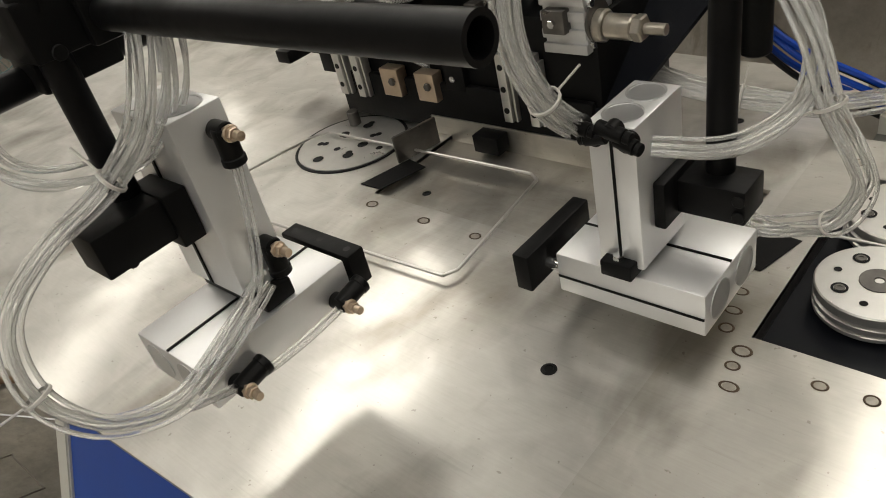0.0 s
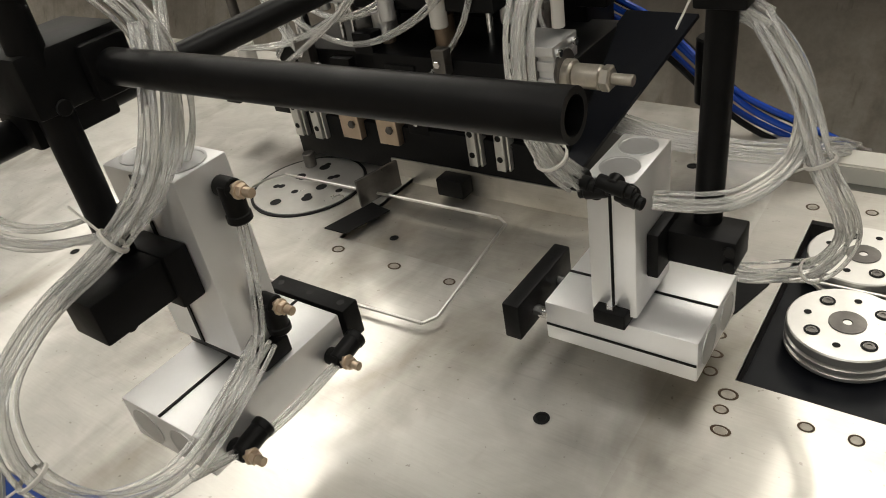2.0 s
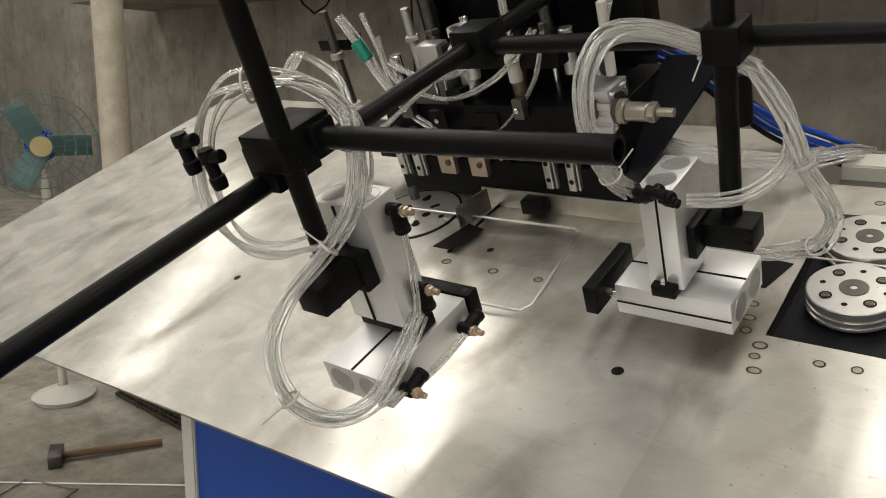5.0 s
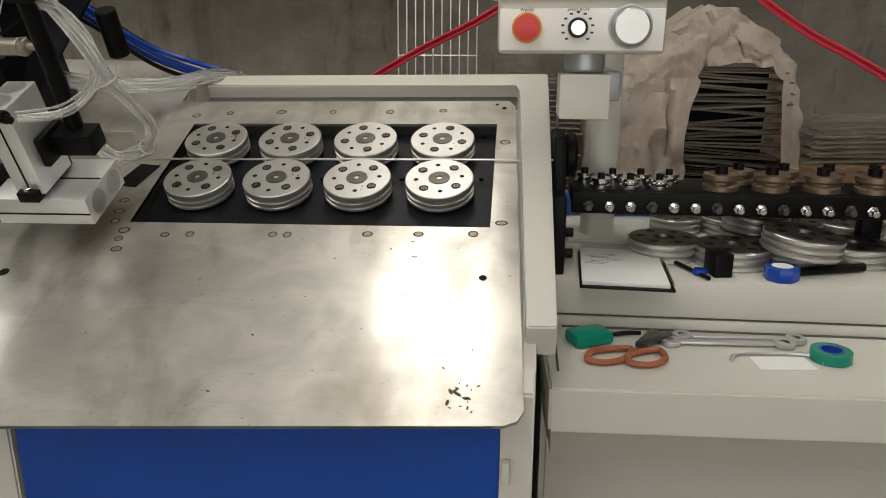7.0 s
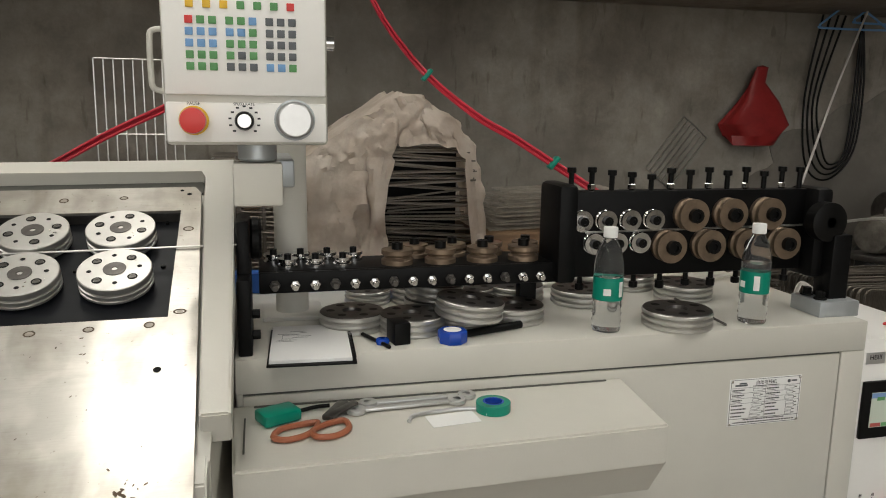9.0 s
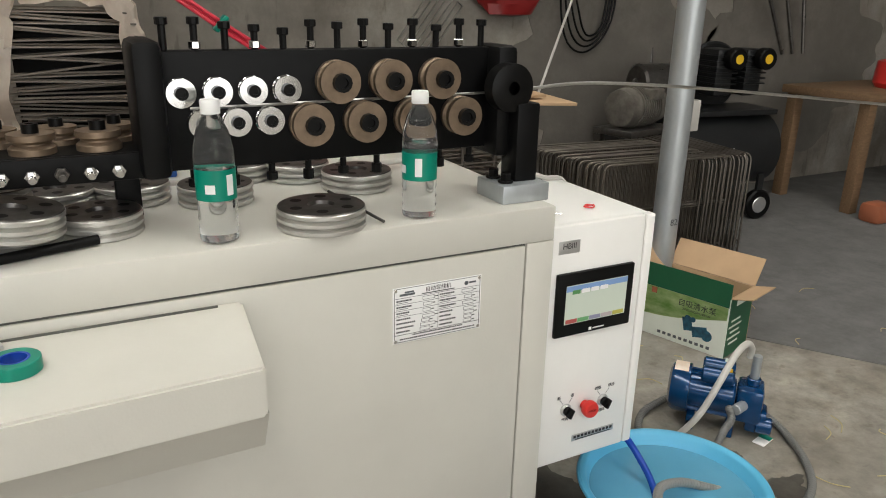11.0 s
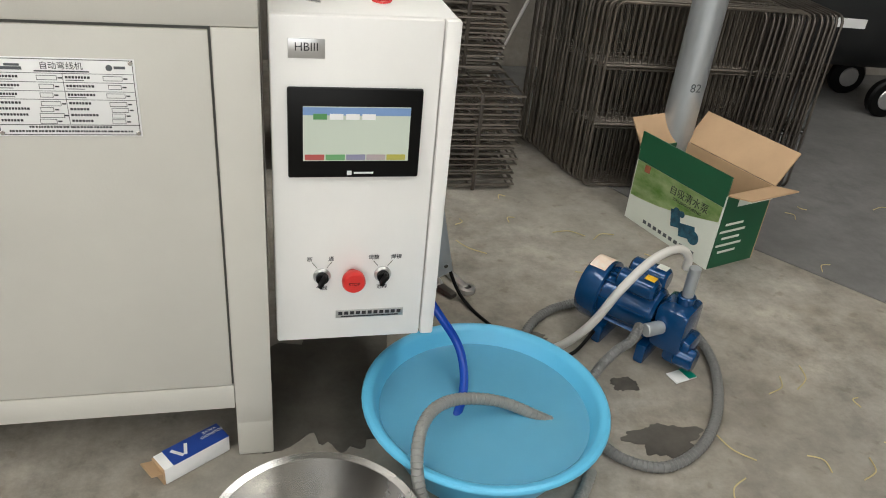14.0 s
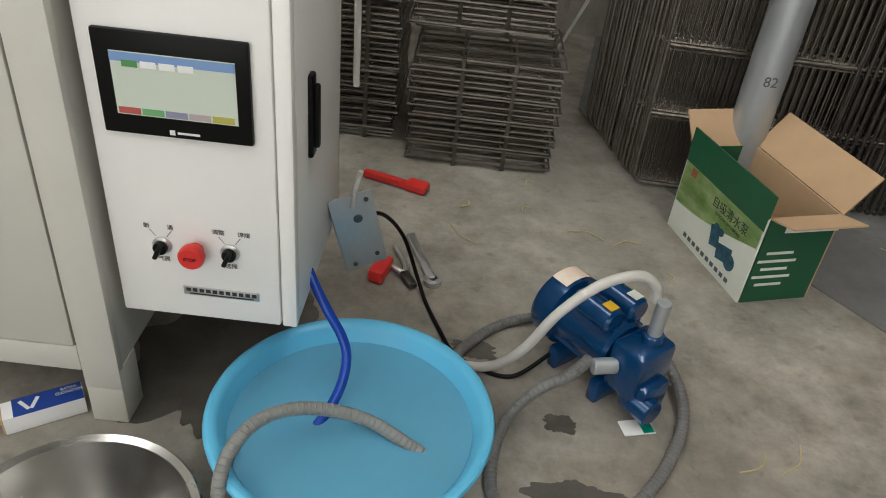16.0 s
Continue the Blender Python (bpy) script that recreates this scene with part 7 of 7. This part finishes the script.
# rolls and pipe on the ledge
b = B(); rod(b, (-1.5, 3.30, 2.06), (1.35, 3.28, 2.06), 0.085, 24)
solid("cloth_roll", b, "milky", "long dirty white rolled sheet on the ledge", "roll")
b = B(); rod(b, (-2.0, 3.13, 1.84), (1.3, 3.13, 1.86), 0.018, 12)
solid("white_pipe", b, "milky", "thin white pipe along the ledge", "pipe")
b = B(); rod(b, (1.30, 3.12, 1.90), (7.0, 3.12, 1.95), 0.028, 16)
solid("steel_pipe", b, "galv", "grey steel pipe along the ledge", "pipe")

# ---- left background ----
b = B(); rod(b, (-3.78, 2.45, 0), (-3.90, 2.52, 5.0), 0.090, 24)
solid("plaster_post", b, "postpaint", "round off-white post", "post", T3((0, 0, 0)), kind="structure")
fn = thing("floor_fan", pose(-2.30, 1.40, 0, 0, 0, 66), "standing fan with a round wire guard, at rest", "fan")
b = B(); lathe(b, [(0, 0), (0.11, 0), (0.12, 0.02), (0.05, 0.05), (0.02, 0.06)], 28); rod(b, (0, 0, 0.05), (0, 0, 0.92), 0.016, 14); part("stand", b, "milky", fn)
b = B()
for r in (0.04, 0.08, 0.12, 0.16, 0.20):
    tube(b, [(r * math.cos(k * 0.785), -0.05 - 0.02 * (0.2 - r) / 0.2, 1.03 + r * math.sin(k * 0.785)) for k in range(8)], 0.0022, 5, 4, closed=True)
for k in range(30):
    a = k * 2 * math.pi / 30
    rod(b, (0.03 * math.cos(a), -0.07, 1.03 + 0.03 * math.sin(a)), (0.2 * math.cos(a), -0.05, 1.03 + 0.2 * math.sin(a)), 0.0012, 4)
part("guard", b, "fanguard", fn)
for k in range(3):
    b = B(); box(b, (0.10, 0, 0), (0.15, 0.006, 0.09), 0.002); b.transform(T3((0, -0.01, 1.03)) @ pose(0, 0, 0, 0, 120 * k, 0) @ pose(0, 0, 0, 25, 0, 0)); part("blade", b, "fanguard", fn)
b = B(); rod(b, (0, -0.075, 1.03), (0, -0.068, 1.03), 0.038, 24); part("badge", b, "straw", fn, "cream centre badge")
b = B(); rod(b, (0, 0.0, 1.03), (0, 0.13, 1.03), 0.06, 20); part("motor", b, "bluehose", fn)
hm2 = thing("hammer", pose(-1.78, 1.14, 0, 0, 0, 62), "iron hammer with a wooden handle lying on the floor", "hammer")
b = B(); box(b, (0, 0, 0.022), (0.045, 0.11, 0.044), 0.006); part("head", b, "darksteel", hm2)
b = B(); rod(b, (0, 0, 0.022), (0.34, 0, 0.016), 0.012, 12); part("handle", b, "wood", hm2)
b = B(); rod(b, (-2.2, 0.6, 0.004), (-0.4, 2.1, 0.004), 0.003, 6)
solid("floor_wire", b, "wire", "long straight wire lying on the floor", "wire")
random.seed(21)
for k in range(5):
    x, y, a = -1.25 + random.uniform(-0.25, 0.25), 0.75 + random.uniform(-0.2, 0.2), random.uniform(0, 180)
    b = B(); tube(b, [(0.02, 0, 0.005), (0.28, 0, 0.005), (0.30, 0.02, 0.005), (0.30, 0.18, 0.005), (0.28, 0.2, 0.005), (0.02, 0.2, 0.005), (0, 0.18, 0.005), (0, 0.02, 0.005)], 0.0025, 6, 3, closed=True)
    solid("wire_hoop", b, "rackwire", "thin bent wire frame lying on the floor", "wire hoop", pose(x, y, 0.012 * k, 0, 0, a), "scrap wire frames")
grid_stack(-2.15, 1.55, 0, 0.5, 0.25, 8, "rackdark", "low stack of dark wire grids on the floor", nx=14, seed=7)
for k in range(2):
    b = B(); tube(b, [(-3.9 + 0.9 * k, 3.66, 2.6), (-3.3 + 0.9 * k, 3.64, 1.75 + 0.1 * k), (-2.6 + 0.9 * k, 3.66, 2.4), (-2.4 + 0.9 * k, 3.67, 1.2)], 0.007, 6)
    solid("wall_cable", b, "plastic", "thin black cable sagging on the wall", "cable", group="cables on the wall")

# ---- small things on the floor ----
M["wet"] = mat("wet_shaded_concrete", (0.12, 0.11, 0.094), 0.42, scale=9, col2=(0.055, 0.050, 0.043), bump=0.3, bscale=45)
random.seed(17)
# wet spots; the first also paints in the shade under the control box
for x, y, rx, ry in ((2.66, 1.47, 0.17, 0.20), (2.80, 1.03, 0.12, 0.10), (3.285, 1.405, 0.030, 0.022), (3.30, 1.235, 0.075, 0.045), (3.16, 1.02, 0.07, 0.06), (3.12, 1.58, 0.05, 0.03)):
    ring = []
    for k in range(110):
        a = k * 2 * math.pi / 110
        c, d = math.cos(a), math.sin(a)
        w = 1 + 0.42 * noise.noise((c * 1.6 + x * 9, d * 1.6 + y * 9, 0)) + 0.20 * noise.noise((c * 5 + x * 7, d * 5, y)) + 0.04 * noise.noise((c * 15, d * 15 + x, y))
        ring.append((x + rx * w * c, y + ry * w * d))
    b = B(); prism(b, ring, 0.0, 0.0012)
    solid("wet_shade_patch", b, "wet", "dark wet stain with painted shade on the concrete floor", "stain", kind="structure")
pw = thing("pipe_wrench", pose(2.86, 2.23, 0.0, 0, 0, -20), "red-handled pipe wrench lying on the floor", "wrench")
b = B(); box(b, (0.0, 0, 0.012), (0.14, 0.022, 0.02), 0.004); part("handle", b, "red", pw)
b = B(); box(b, (0.09, 0.005, 0.014), (0.06, 0.045, 0.022), 0.005); part("jaw", b, "red", pw)
b = B(); box(b, (2.90, 1.80, 0.018), (0.035, 0.075, 0.032), 0.006, pose(0, 0, 0, 0, 0, -15))
solid("red_grip", b, "red", "red plastic grip lying on the floor", "grip")
b = B(); box(b, (2.985, 1.88, 0.010), (0.02, 0.19, 0.012), 0.004, pose(0, 0, 0, 0, 0, 20)); lathe(b, [(0.010, 0.002), (0.02, 0.002), (0.021, 0.014), (0.010, 0.016)], 14, T3((3.02, 1.79, 0)))
solid("floor_wrench", b, "alu_side", "adjustable steel wrench lying on the floor", "wrench")
sp2 = thing("switch_plate", pose(2.874, 1.600, 0.245, 0, -14, 22), "grey metal mounting plate hanging beside the control box", "plate")
b = B(); box(b, (0, 0, 0), (0.082, 0.003, 0.165), 0.001); box(b, (-0.040, 0.014, 0), (0.003, 0.028, 0.165), 0.001); part("sheet", b, "galv", sp2)
for x, z in ((0.028, 0.066), (0.024, -0.060), (-0.022, -0.070), (0.005, 0.030)):
    b = B(); rod(b, (x, -0.0015, z), (x, -0.005, z), 0.0045 if z != 0.030 else 0.009, 12); part("bolt", b, "darksteel", sp2)
b = B(); tube(b, [(0.0, -0.006, 0.060), (0.012, -0.016, 0.100), (0.030, -0.018, 0.135)], 0.005, 8); part("wire_end", b, "milky", sp2, "white plastic wire end")
pl2 = thing("pliers", pose(2.955, 1.800, 0.0, 0, 0, 118), "steel pliers with worn grips lying on the floor", "pliers")
for sgn in (-1, 1):
    b = B(); tube(b, [(0.0, 0, 0.012), (0.035, 0.016 * sgn, 0.012), (0.11, 0.020 * sgn, 0.010)], 0.007, 8); part("grip", b, "alu_side", pl2)
b = B(); box(b, (-0.022, 0, 0.012), (0.055, 0.022, 0.014), 0.004); part("jaw", b, "darksteel", pl2)
random.seed(31)
for k in range(26):
    x, y = random.uniform(3.3, 4.6), random.uniform(0.9, 2.2)
    if k < 5:
        x, y = random.uniform(3.0, 3.6), random.uniform(1.8, 2.3)
    a, ln = random.uniform(0, 6.28), random.uniform(0.03, 0.11)
    c, s = math.cos(a), math.sin(a)
    b = B(); tube(b, [(x, y, 0.006), (x + c * ln * 0.5 - s * 0.015, y + s * ln * 0.5 + c * 0.015, 0.009), (x + c * ln, y + s * ln, 0.006)], 0.0015, 5)
    solid("straw_piece", b, "straw", "thin curled straw strip on the floor", "straw", group="straw strips on the floor")
